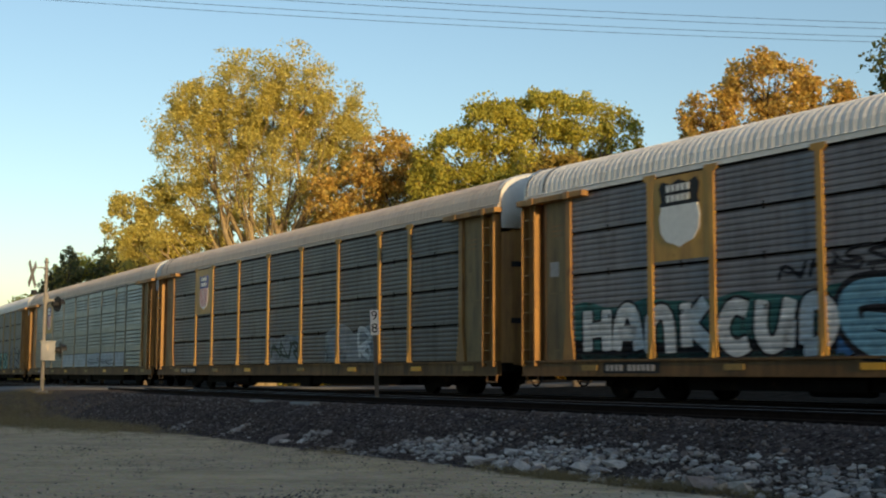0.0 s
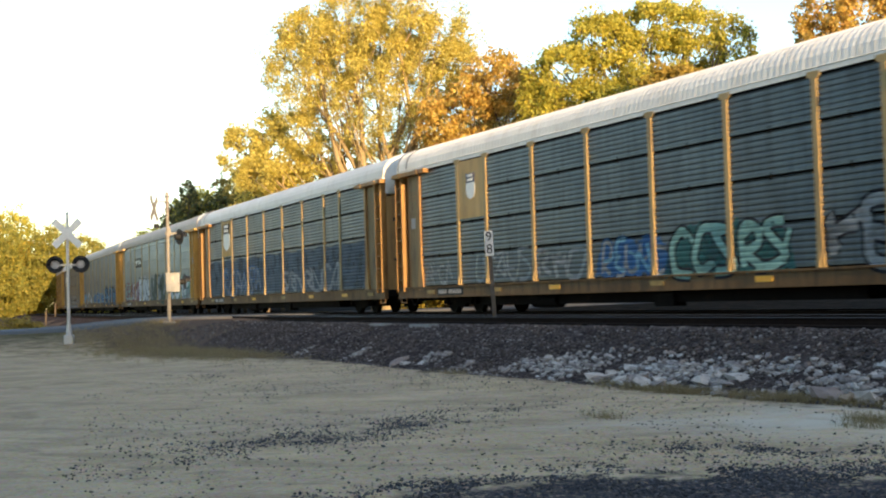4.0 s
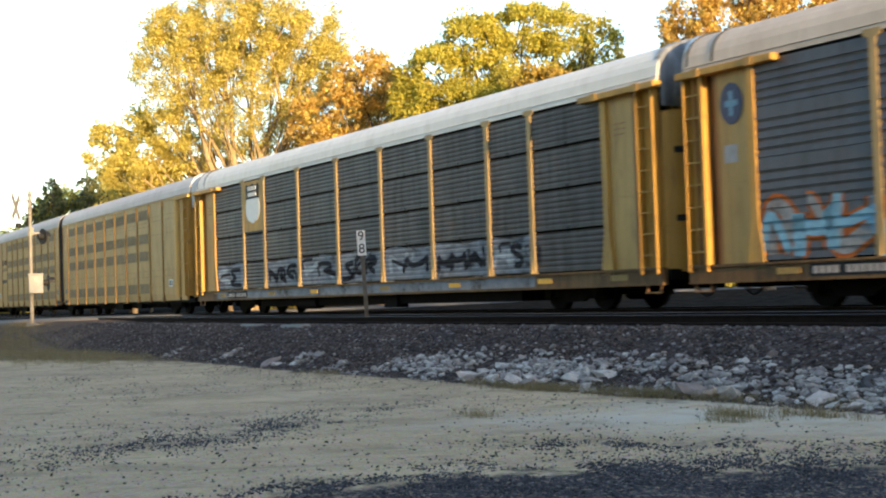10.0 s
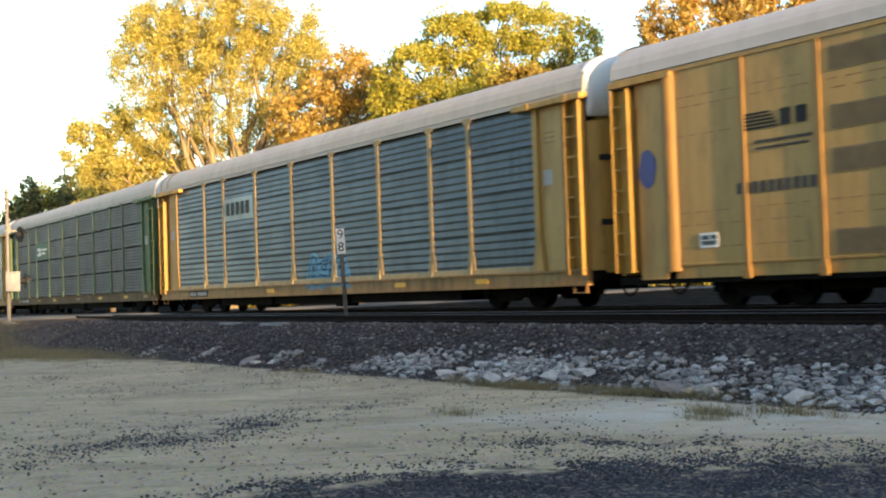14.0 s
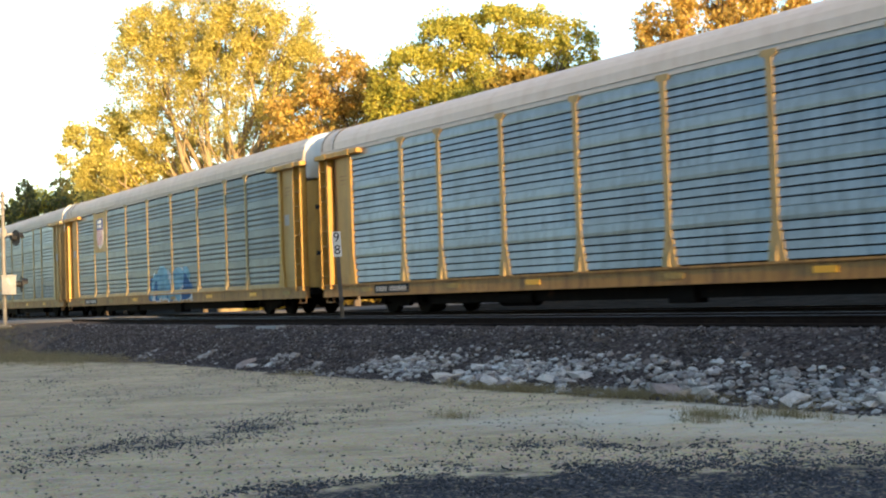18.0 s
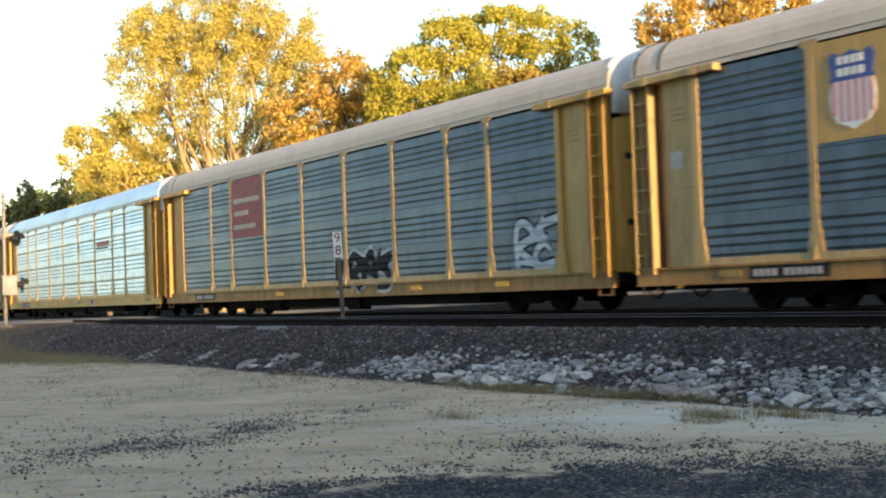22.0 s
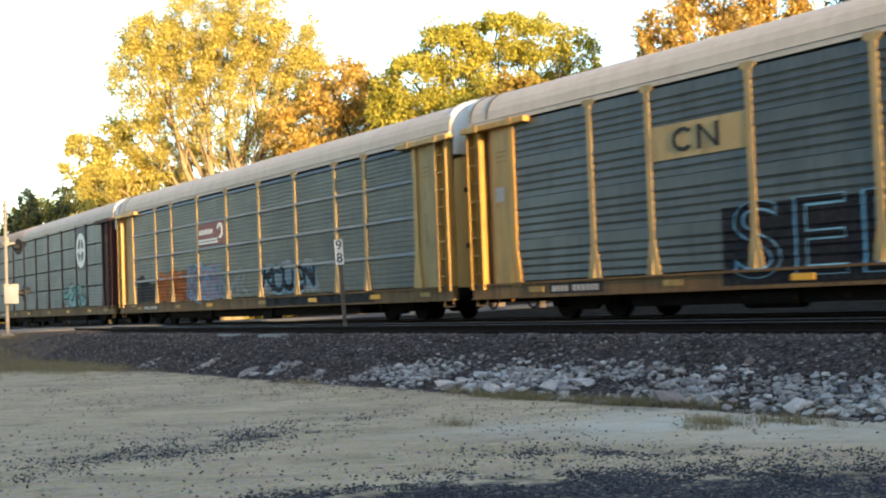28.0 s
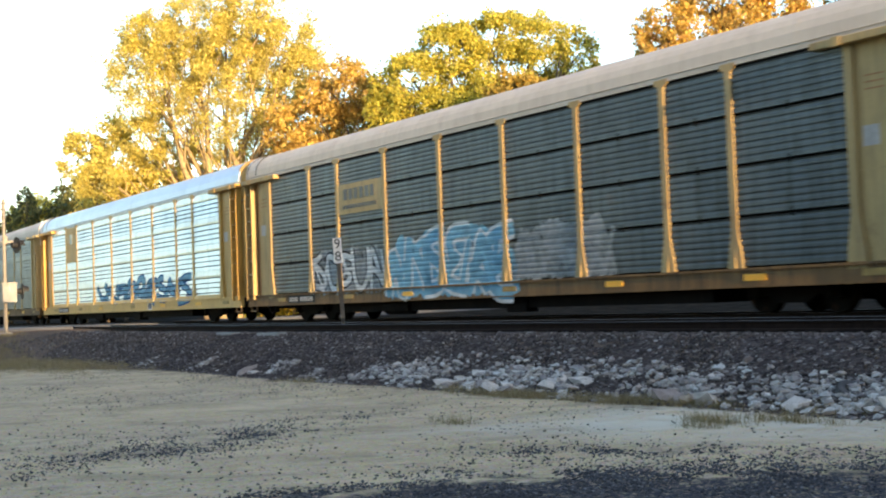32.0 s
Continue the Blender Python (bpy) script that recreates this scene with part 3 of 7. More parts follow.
def sheet(width, style, z0, z1):
    """One side sheet, extruded along x, with a back."""
    def make():
        prof = side_profile(style, z0, z1)
        k = len(prof)
        w = width / 2
        sh = Shape()
        sh.add([(x, -d, z) for x in (-w, w) for d, z in prof] + [(-w, 0.05, z0), (-w, 0.05, z1), (w, 0.05, z0), (w, 0.05, z1)],
               [(i, k + i, k + i + 1, i + 1) for i in range(k - 1) if prof[i][0] > -0.03 or prof[i + 1][0] > -0.03] +
               ([(2 * k, 2 * k + 1, 2 * k + 3, 2 * k + 2)] if style == "rows" else []) + [(0, 2 * k, 2 * k + 2, k), (k - 1, 2 * k - 1, 2 * k + 3, 2 * k + 1)] +
               [tuple(range(k)) + (2 * k + 1, 2 * k), tuple(range(k, 2 * k))[::-1] + (2 * k + 2, 2 * k + 3)])
        return sh.mesh("sheet")
    return shared(("sheet", round(width, 2), style, round(z1 - z0, 3)), make)


def rib_mesh(kind):
    """An upright hat-shaped rib with a flared head and foot."""
    def make():
        sh = Shape()
        z0, z1 = SILL_TOP - 0.02, EAVE - 0.02
        w = 0.085 if kind == "slim" else 0.08
        flare = {"flared": 0.21, "slim": 0.23}.get(kind, 0.13)
        left = [(-flare, z0), (-flare * 0.8, z0 + 0.28), (-w, z0 + 0.75), (-w, z1 - 0.16), (-w - 0.12, z1 - 0.1), (-w - 0.12, z1)]
        outline = left + [(-x, z) for x, z in left[::-1]]
        sh.plate(outline[::-1], -0.038, 0.05)
        for z in (1.7, 2.5, 3.3, 4.1):
            sh.box(-0.085, 0.085, -0.039, -0.03, z, z + 0.05)
        # gusset that stands out at the foot
        sh.add([(-0.02, -0.033, z0 + 0.45), (0.02, -0.033, z0 + 0.45), (0.02, -0.033, z0), (-0.02, -0.033, z0), (-0.02, -0.075, z0), (0.02, -0.075, z0)],
               [(0, 1, 5, 4), (1, 2, 5), (0, 4, 3), (3, 4, 5, 2)])
        return sh.mesh("rib")
    return shared(("rib", kind), make)


def roof_profile():
    pts = []
    for i in range(17):
        a = math.pi * i / 16
        c, s = math.cos(a), math.sin(a)
        pts.append((-math.copysign(abs(c) ** 0.75, c) * (HALF + 0.02), EAVE + 0.05 + (PEAK - EAVE - 0.05) * abs(s) ** 0.8))
    return [(-HALF - 0.05, EAVE + 0.042)] + pts + [(HALF + 0.05, EAVE + 0.042)]


def roof_mesh(seamed, length):
    def make():
        prof = roof_profile()
        k = len(prof)
        xs = []
        if seamed:
            p, x = 0.2, -length / 2
            while x < length / 2 - 0.01:
                xs += [(x, 0.0), (x + p * 0.30, 0.0), (x + p * 0.45, 0.017), (x + p * 0.85, 0.017)]
                x += p
            xs.append((length / 2, 0.0))
        else:
            n = 9
            for i in range(n):
                a, b = -length / 2 + length * i / n, -length / 2 + length * (i + 1) / n
                xs += [(a, 0.004), (a + 0.05, 0.004), (a + 0.06, 0.0), (b - 0.01, 0.0)]
            xs.append((length / 2, 0.004))
        verts = []
        for x, lift in xs:
            for j, (y, z) in enumerate(prof):
                f = 1 if 0 < j < k - 1 else 0
                verts.append((x, y * (1 + 0.3 * lift * f), z + lift * f))
        faces = [(a * k + b, (a + 1) * k + b, (a + 1) * k + b + 1, a * k + b + 1) for a in range(len(xs) - 1) for b in range(k - 1)]
        faces += [tuple(range(k)), tuple(range((len(xs) - 1) * k, len(xs) * k))[::-1]]
        return Shape().add(verts, faces).mesh("roof")
    return shared(("roof", seamed, length), make)


def strap_mesh():
    """A narrow band bent over the roof."""
    prof = roof_profile()[1:-1]
    k = len(prof)
    verts = [(x, y * 1.006, z + dz) for x, dz in ((-0.035, 0.004), (-0.035, 0.026), (0.035, 0.026), (0.035, 0.004)) for y, z in prof]
    return Shape().add(verts, [(a * k + b, (a + 1) * k + b, (a + 1) * k + b + 1, a * k + b + 1) for a in range(3) for b in range(k - 1)]).mesh("roof_strap")


def end_door_mesh(z0, z1, bulge, x0=0.0):
    """A rounded end door: bulges outwards (+x) in plan."""
    def make():
        sh = Shape()
        n = 12
        ys = [-1.42 + 2.84 * i / n for i in range(n + 1)]
        verts = []
        for z, sq in ((z0, 1.0), (z1 - 0.25, 1.0), (z1, 0.8)):
            for y in ys:
                verts.append((x0 + bulge * (1 - abs(y / 1.42) ** 2.6) * (1 if sq == 1 else 0.9), y * sq, z if sq == 1 else z1 - 0.2 * (y / 1.42) ** 2))
        k = n + 1
        faces = [(r * k + i, r * k + i + 1, (r + 1) * k + i + 1, (r + 1) * k + i) for r in range(2) for i in range(n)]
        back = len(verts)
        verts += [(-0.1, -1.42, z0), (-0.1, 1.42, z0), (-0.1, 1.1, z1 - 0.1), (-0.1, -1.1, z1 - 0.1)]
        faces += [(back, back + 1, back + 2, back + 3)[::-1], (0, k, 2 * k, back + 3, back), (k - 1, back + 1, back + 2, 3 * k - 1, 2 * k - 1),
                  tuple(range(2 * k, 3 * k)) + (back + 2, back + 3), tuple(range(k))[::-1] + (back, back + 1)]
        return sh.add(verts, faces).mesh("end_door")
    return shared(("end_door", z0, z1, bulge, x0), make)


DOOR_BULGE = 0.40


def bulge_at(y):
    """How far the rounded end stands out in plan, y metres from the middle of the car."""
    return DOOR_BULGE * (1 - min(1.0, abs(y) / 1.42) ** 2.6)


def hood_mesh():
    """The rounded white hood over an end door, closing the roof towards the next car."""
    def make():
        prof = roof_profile()
        py, pz = [p[0] for p in prof[1:-1]], [p[1] for p in prof[1:-1]]
        ys = [-1.47 + 2.94 * i / 20 for i in range(21)]
        rows = ((1.0, 0.0), (1.0, 0.62), (0.96, 0.78), (0.84, 0.90), (0.62, 0.985), (0.3, 1.02), (-0.3, 1.02))
        verts = []
        for f, g in rows:
            for y in ys:
                top = float(np.interp(y, py, pz)) + 0.015
                verts.append(((bulge_at(y) + 0.035) * f if f > 0 else -0.14, y, 4.36 + (top - 4.36) * g))
        k = len(ys)
        faces = [(a * k + b, a * k + b + 1, (a + 1) * k + b + 1, (a + 1) * k + b) for a in range(len(rows) - 1) for b in range(k - 1)]
        faces.append(tuple(range(k))[::-1])
        return Shape().add(verts, faces).mesh("hood", True)
    return shared("hood", make)


def door_slot_mesh():
    """A dark pull slot that follows the rounded end door."""
    def make():
        ys = [-1.22 + 0.72 * i / 6 for i in range(7)]
        verts = [(bulge_at(y) + d, y, z) for z, d in ((-0.07, 0.002), (-0.07, 0.022), (0.07, 0.022), (0.07, 0.002)) for y in ys]
        faces = [(a * 7 + b, a * 7 + b + 1, (a + 1) * 7 + b + 1, (a + 1) * 7 + b) for a in range(3) for b in range(6)]
        return Shape().add(verts, faces).mesh("pull_slot")
    return shared("pull_slot", make)


def ladder_mesh(rungs=False):
    """A channel that hangs at the corner, open towards the side, its rungs between two flanges."""
    def make():
        u = [(-0.272, -0.14), (-0.238, -0.14), (-0.238, 0.06), (0.238, 0.06), (0.238, -0.14), (0.272, -0.14), (0.272, 0.085), (-0.272, 0.085)]
        sh = Shape().add([(x, y, z) for z in (0.76, EAVE - 0.2) for x, y in u], [(i, (i + 1) % 8, 8 + (i + 1) % 8, 8 + i) for i in range(8)] + [tuple(range(8))[::-1], tuple(range(8, 16))])
        if rungs:
            for i in range(8):
                sh.box(-0.238, 0.238, -0.115, -0.085, 1.15 + 0.46 * i, 1.18 + 0.46 * i)
        return sh.mesh("ladder")
    return shared(("ladder", rungs), make)


def ladder(car, at, material, near):
    """Near the camera each rung is a piece of its own."""
    lad = part("ladder", ladder_mesh(not near), material, car, "steel ladder", at=at)
    if near:
        for i in range(8):
            part("rung", shared("rung", lambda: Shape().box(-0.238, 0.238, -0.115, -0.083, 0.0, 0.034, 0.006).mesh("rung")), material, lad, at=pose(0, 0, 1.15 + 0.46 * i))


def wheel_mesh():
    def make():
        sh = Shape()
        for y in (-0.78, 0.78):
            s = -1 if y < 0 else 1
            sh.tube((0, y - 0.065 * s, 0.42), (0, y + 0.065 * s, 0.42), 0.42, 0.42, 20)
            sh.tube((0, y - 0.095 * s, 0.42), (0, y - 0.065 * s, 0.42), 0.445, 0.445, 20)
        sh.tube((0, -0.95, 0.42), (0, 0.95, 0.42), 0.085, 0.085, 8)
        return sh.mesh("wheelset")
    return shared("wheelset", make)


def truck_frame_mesh():
    def make():
        sh = Shape()
        for y in (-1.02, 1.02):
            out = [(-1.15, 0.30), (-0.98, 0.28), (-0.62, 0.36), (-0.35, 0.20), (0.35, 0.20), (0.62, 0.36), (0.98, 0.28), (1.15, 0.30),
                   (1.15, 0.52), (0.75, 0.60), (0.45, 0.72), (-0.45, 0.72), (-0.75, 0.60), (-1.15, 0.52)]
            sh.plate(out[::-1], y - 0.07, y + 0.07)
            for x in (-0.89, 0.89):
                sh.tube((x, y - 0.14, 0.42), (x, y + 0.14, 0.42), 0.13, 0.13, 10)
            for x in (-0.2, -0.05, 0.1):
                sh.tube((x + 0.03, y, 0.24), (x + 0.03, y, 0.5), 0.065, 0.065, 8)
        sh.box(-0.2, 0.2, -1.2, 1.2, 0.5, 0.72)
        return sh.mesh("truck_frame")
    return shared("truck_frame", make)


def truck(car, x):
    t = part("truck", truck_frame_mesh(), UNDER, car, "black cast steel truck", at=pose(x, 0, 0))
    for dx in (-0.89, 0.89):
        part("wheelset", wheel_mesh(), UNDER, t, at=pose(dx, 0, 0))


def coupler(car, x, sign):
    part("coupler", shared("coupler", lambda: Shape().box(-0.5, 0.62, -0.1, 0.1, 0.66, 0.86, 0.02).box(0.45, 0.72, -0.17, 0.17, 0.6, 0.92, 0.03).mesh("coupler")), UNDER, car, at=pose(x, 0, 0, 0, 0, 0 if sign > 0 else 180))
    def hose():
        sh = Shape()
        pts = [(0.0 + 0.62 * i / 8, -0.45, 0.62 - 0.36 * math.sin(math.pi * (0.1 + 0.8 * i / 8))) for i in range(9)]
        return sh.pipe(pts, 0.028, 6).mesh("brake_hose", True)
    part("brake_hose", shared("hose", hose), RUBBER, car, at=pose(x, 0, 0, 0, 0, 0 if sign > 0 else 180))


def shield(cx, cz, w, h, n=14):
    """A badge outline with a notched top and a rounded, pointed foot."""
    top = [(-0.5, 0.40), (-0.42, 0.5), (-0.22, 0.44), (0.0, 0.5), (0.22, 0.44), (0.42, 0.5), (0.5, 0.40)]
    low = [(0.44, 0.2), (0.5, -0.05), (0.47, -0.26), (0.34, -0.40), (0.14, -0.45), (0.0, -0.5), (-0.14, -0.45), (-0.34, -0.40), (-0.47, -0.26), (-0.5, -0.05), (-0.44, 0.2)]
    return [(cx + x * w, cz + z * h) for x, z in (top + low)[::-1]]


def band(outline, cz, lo, hi):
    """The part of an outline between two heights."""
    return [(x, min(max(z, lo), hi)) for x, z in outline]


def bars(parent, rows, y, material, name="lettering"):
    """Writing as plain bars: rows of (x0, x1, z0, z1)."""
    sh = Shape()
    for x0, x1, z0, z1 in rows:
        n = max(1, round((x1 - x0) / ((z1 - z0) * 0.95)))
        w = (x1 - x0) / n
        for i in range(n):
            sh.box(x0 + w * i, x0 + w * (i + 0.66), y, y + 0.012, z0, z1)
    tagged(part(name, sh, material, parent), kind="stuff")


def badge(car, kind, lo=None):
    """The logo plate that fills a bay, near the trailing end."""
    a, b = RIBS[0] + 0.07, RIBS[1] - 0.07
    cx = (a + b) / 2
    y = -HALF - 0.03
    if kind in ("shield", "shield_old", "flag", "small", "blank"):
        z0 = {"shield": 3.0, "shield_old": 3.0, "flag": 3.0, "small": 3.0, "blank": 3.1}[kind]
        plate = part("logo_plate", Shape().box(a, b, y, y + 0.03, z0, EAVE - 0.12), YELLOW if kind.startswith("shield") else YELLOW_PALE, car, "yellow painted logo plate")
        if kind == "blank":
            part("faded_mark", Shape().box(cx - 0.22, cx + 0.22, y - 0.008, y, 4.0, 4.5), PANEL["light"], plate)
            return
        s = 1.0 if kind != "small" else 0.6
        w, h, cz = 1.26 * s, 1.46 * s, 4.0
        if kind == "small":
            w, h = 0.6, 0.85
        if kind == "flag":
            w, h, cz = 1.0, 1.42, 3.88
        o = shield(cx, cz, w, h)
        cut = cz + 0.12 * h
        part("badge_field", Shape().plate(band(o, cz, -9, cut), y - 0.012, y), WHITE if kind != "shield_old" else PINK, plate)
        part("badge_top", Shape().plate(band(o, cz, cut, 99), y - 0.014, y), BLACK if kind == "shield" else BADGE_BLUE if kind == "flag" else NAVY, plate)
        bars(plate, [(cx - 0.3 * w, cx + 0.3 * w, cut + 0.21 * h, cut + 0.31 * h), (cx - 0.3 * w, cx + 0.3 * w, cut + 0.06 * h, cut + 0.16 * h)], y - 0.026, WHITE)
        if kind == "flag":
            sh = Shape()
            for i in range(6):
                x = cx - 0.4 * w + 0.8 * w * i / 5
                sh.box(x - 0.03 * w, x + 0.03 * w, y - 0.018, y - 0.006, cz - (0.30 if i in (0, 5) else 0.4) * h, cut)
            part("badge_stripes", sh, STRIPE_RED, plate)
    elif kind == "red":
        x0, x1 = -7.12, -4.45
        plate = part("logo_plate", Shape().box(x0, x1, y, y + 0.03, 2.75, EAVE - 0.1), RED, car, "red painted name plate")
        bars(plate, [(x0 + 0.25, x1 - 0.2, 3.98, 4.14), (x0 + 0.3, x0 + 1.5, 3.54, 3.70), (x0 + 0.25, x0 + 2.1, 3.06, 3.22)], y - 0.012, FADED)
    elif kind == "maroon":
        x0, x1 = -4.25, -1.55
        plate = part("logo_plate", Shape().box(x0, x1, y, y + 0.03, 2.95, 3.85), MAROON, car, "maroon painted name plate")
        bars(plate, [(x0 + 0.15, x0 + 1.5, 3.38, 3.56)], y - 0.012, WHITE)
        sh = Shape().box(x0 + 0.05, x1 - 0.75, y - 0.012, y, 3.13, 3.2).box(x0 + 0.05, x1 - 0.75, y - 0.012, y, 3.02, 3.09)
        for i in range(12):
            t0, t1 = math.pi * (-0.6 + 1.5 * i / 12), math.pi * (-0.6 + 1.5 * (i + 1) / 12)
            c = (x1 - 0.5, 3.45)
            sh.plate([(c[0] + r * math.cos(t) * 0.9, c[1] + r * math.sin(t)) for r, t in ((0.3, t0), (0.3, t1), (0.17, t1), (0.17, t0))][::-1], y - 0.012, y)
        part("wheel_mark", sh, WHITE, plate)
    elif kind == "green":
        x0, x1 = -7.12, -4.45
        plate = part("logo_plate", Shape().box(x0, x1, y, y + 0.03, 2.98, 3.9), SIGNAL_GREEN, car, "green painted logo plate")
        sh = Shape().box(x0 + 0.25, x0 + 0.9, y - 0.012, y, 3.48, 3.63).box(x0 + 0.25, x0 + 1.0, y - 0.012, y, 3.18, 3.33).box(x0 + 0.75, x0 + 0.95, y - 0.012, y, 3.18, 3.63)
        part("monogram", sh, WHITE, plate)
        bars(plate, [(x0 + 1.15, x0 + 2.4, 3.46, 3.56), (x0 + 1.15, x0 + 2.0, 3.26, 3.36)], y - 0.012, WHITE)
    elif kind == "yellow":
        x0, x1 = -7.1, -4.45
        plate = part("logo_plate", Shape().box(x0, x1, y, y + 0.03, 3.28, 4.0), YELLOW_DULL, car, "yellow painted logo plate")
        def ring(t0, t1, c):
            sh = Shape()
            for i in range(8):
                u0, u1 = t0 + (t1 - t0) * i / 8, t0 + (t1 - t0) * (i + 1) / 8
                sh.plate([(c[0] + r * 1.25 * math.cos(u), c[1] + r * math.sin(u)) for r, u in ((0.26, u0), (0.26, u1), (0.17, u1), (0.17, u0))][::-1], y - 0.012, y)
            return sh
        sh = ring(math.pi * 0.25, math.pi * 1.75, (x0 + 0.95, 3.65))
        for x in (x0 + 1.35, x0 + 1.85):
            sh.box(x, x + 0.1, y - 0.012, y, 3.4, 3.9)
        sh.plate([(x0 + 1.35, 3.9), (x0 + 1.85, 3.4), (x0 + 1.95, 3.4), (x0 + 1.45, 3.9)][::-1], y - 0.012, y)
        part("worm_mark", sh, BLACK, plate)
    elif kind == "yellow_old":
        x0, x1 = -7.1, -4.45
        plate = part("logo_plate", Shape().box(x0, x1, y, y + 0.03, 3.2, 4.1), YELLOW_DULL, car, "faded yellow logo plate")
        bars(plate, [(x0 + 0.35, x1 - 0.35, 3.62, 3.95), (x0 + 0.3, x1 - 0.3, 3.35, 3.47)], y - 0.012, PANEL["dark"])
    elif kind == "disc":
        c = (8.15, 3.7)
        def disc(r0, r1, mat, name, dy):
            sh = Shape()
            for i in range(24):
                t0, t1 = 2 * math.pi * i / 24, 2 * math.pi * (i + 1) / 24
                sh.plate([(c[0] + r * math.cos(t), c[1] + r * math.sin(t)) for r, t in ((r1, t0), (r1, t1), (r0, t1), (r0, t0))][::-1], y - dy, y + 0.01)
            return part(name, sh, mat, car, "white round logo" if name == "round_logo" else "")
        disc(0.0, 0.86, WHITE, "round_logo", 0.0)
        for q in range(4):
            sh = Shape()
            n = 5
            rim = [math.radians(90 * q + 14 + 62 * i / n) for i in range(n + 1)]
            pts = [(c[0] + 0.58 * math.cos(u), c[1] + 0.58 * math.sin(u)) for u in rim] + [(c[0] + 0.22 * math.cos(u), c[1] + 0.22 * math.sin(u)) for u in rim[::-1]]
            part("quarter_mark", sh.plate(pts[::-1], y - 0.012, y), PANEL["dark"], car)
        part("logo_plate", Shape().box(7.28, 9.02, y + 0.012, y + 0.03, 2.72, EAVE - 0.12), DULL_MAUVE, car, "dull mauve plate behind the round logo")
    elif kind == "red_word":
        bars(car, [(4.75, 6.75, 3.32, 3.54)], y - 0.002, RED_BRIGHT)
        part("logo_underline", Shape().box(4.65, 6.6, y - 0.002, y + 0.01, 3.18, 3.24), BLACK, car)
    elif kind == "black_word":
        plate = part("logo_plate", Shape().box(-6.95, -4.55, y, y + 0.03, 3.3, 3.95), BLACK, car, "black name plate")
        bars(plate, [(-6.75, -6.2, 3.66, 3.8), (-6.55, -6.4, 3.45, 3.66), (-6.0, -5.45, 3.66, 3.8), (-5.8, -5.65, 3.45, 3.66), (-5.25, -4.75, 3.52, 3.74)], y - 0.012, WHITE)
    elif kind == "white_word":
        plate = part("logo_plate", Shape().box(-7.05, -4.5, y, y + 0.03, 3.3, 4.1), PANEL["light"], car, "pale name plate")
        bars(plate, [(-6.9, -4.7, 3.5, 3.95)], y - 0.012, BLACK)


SHEETS = {}


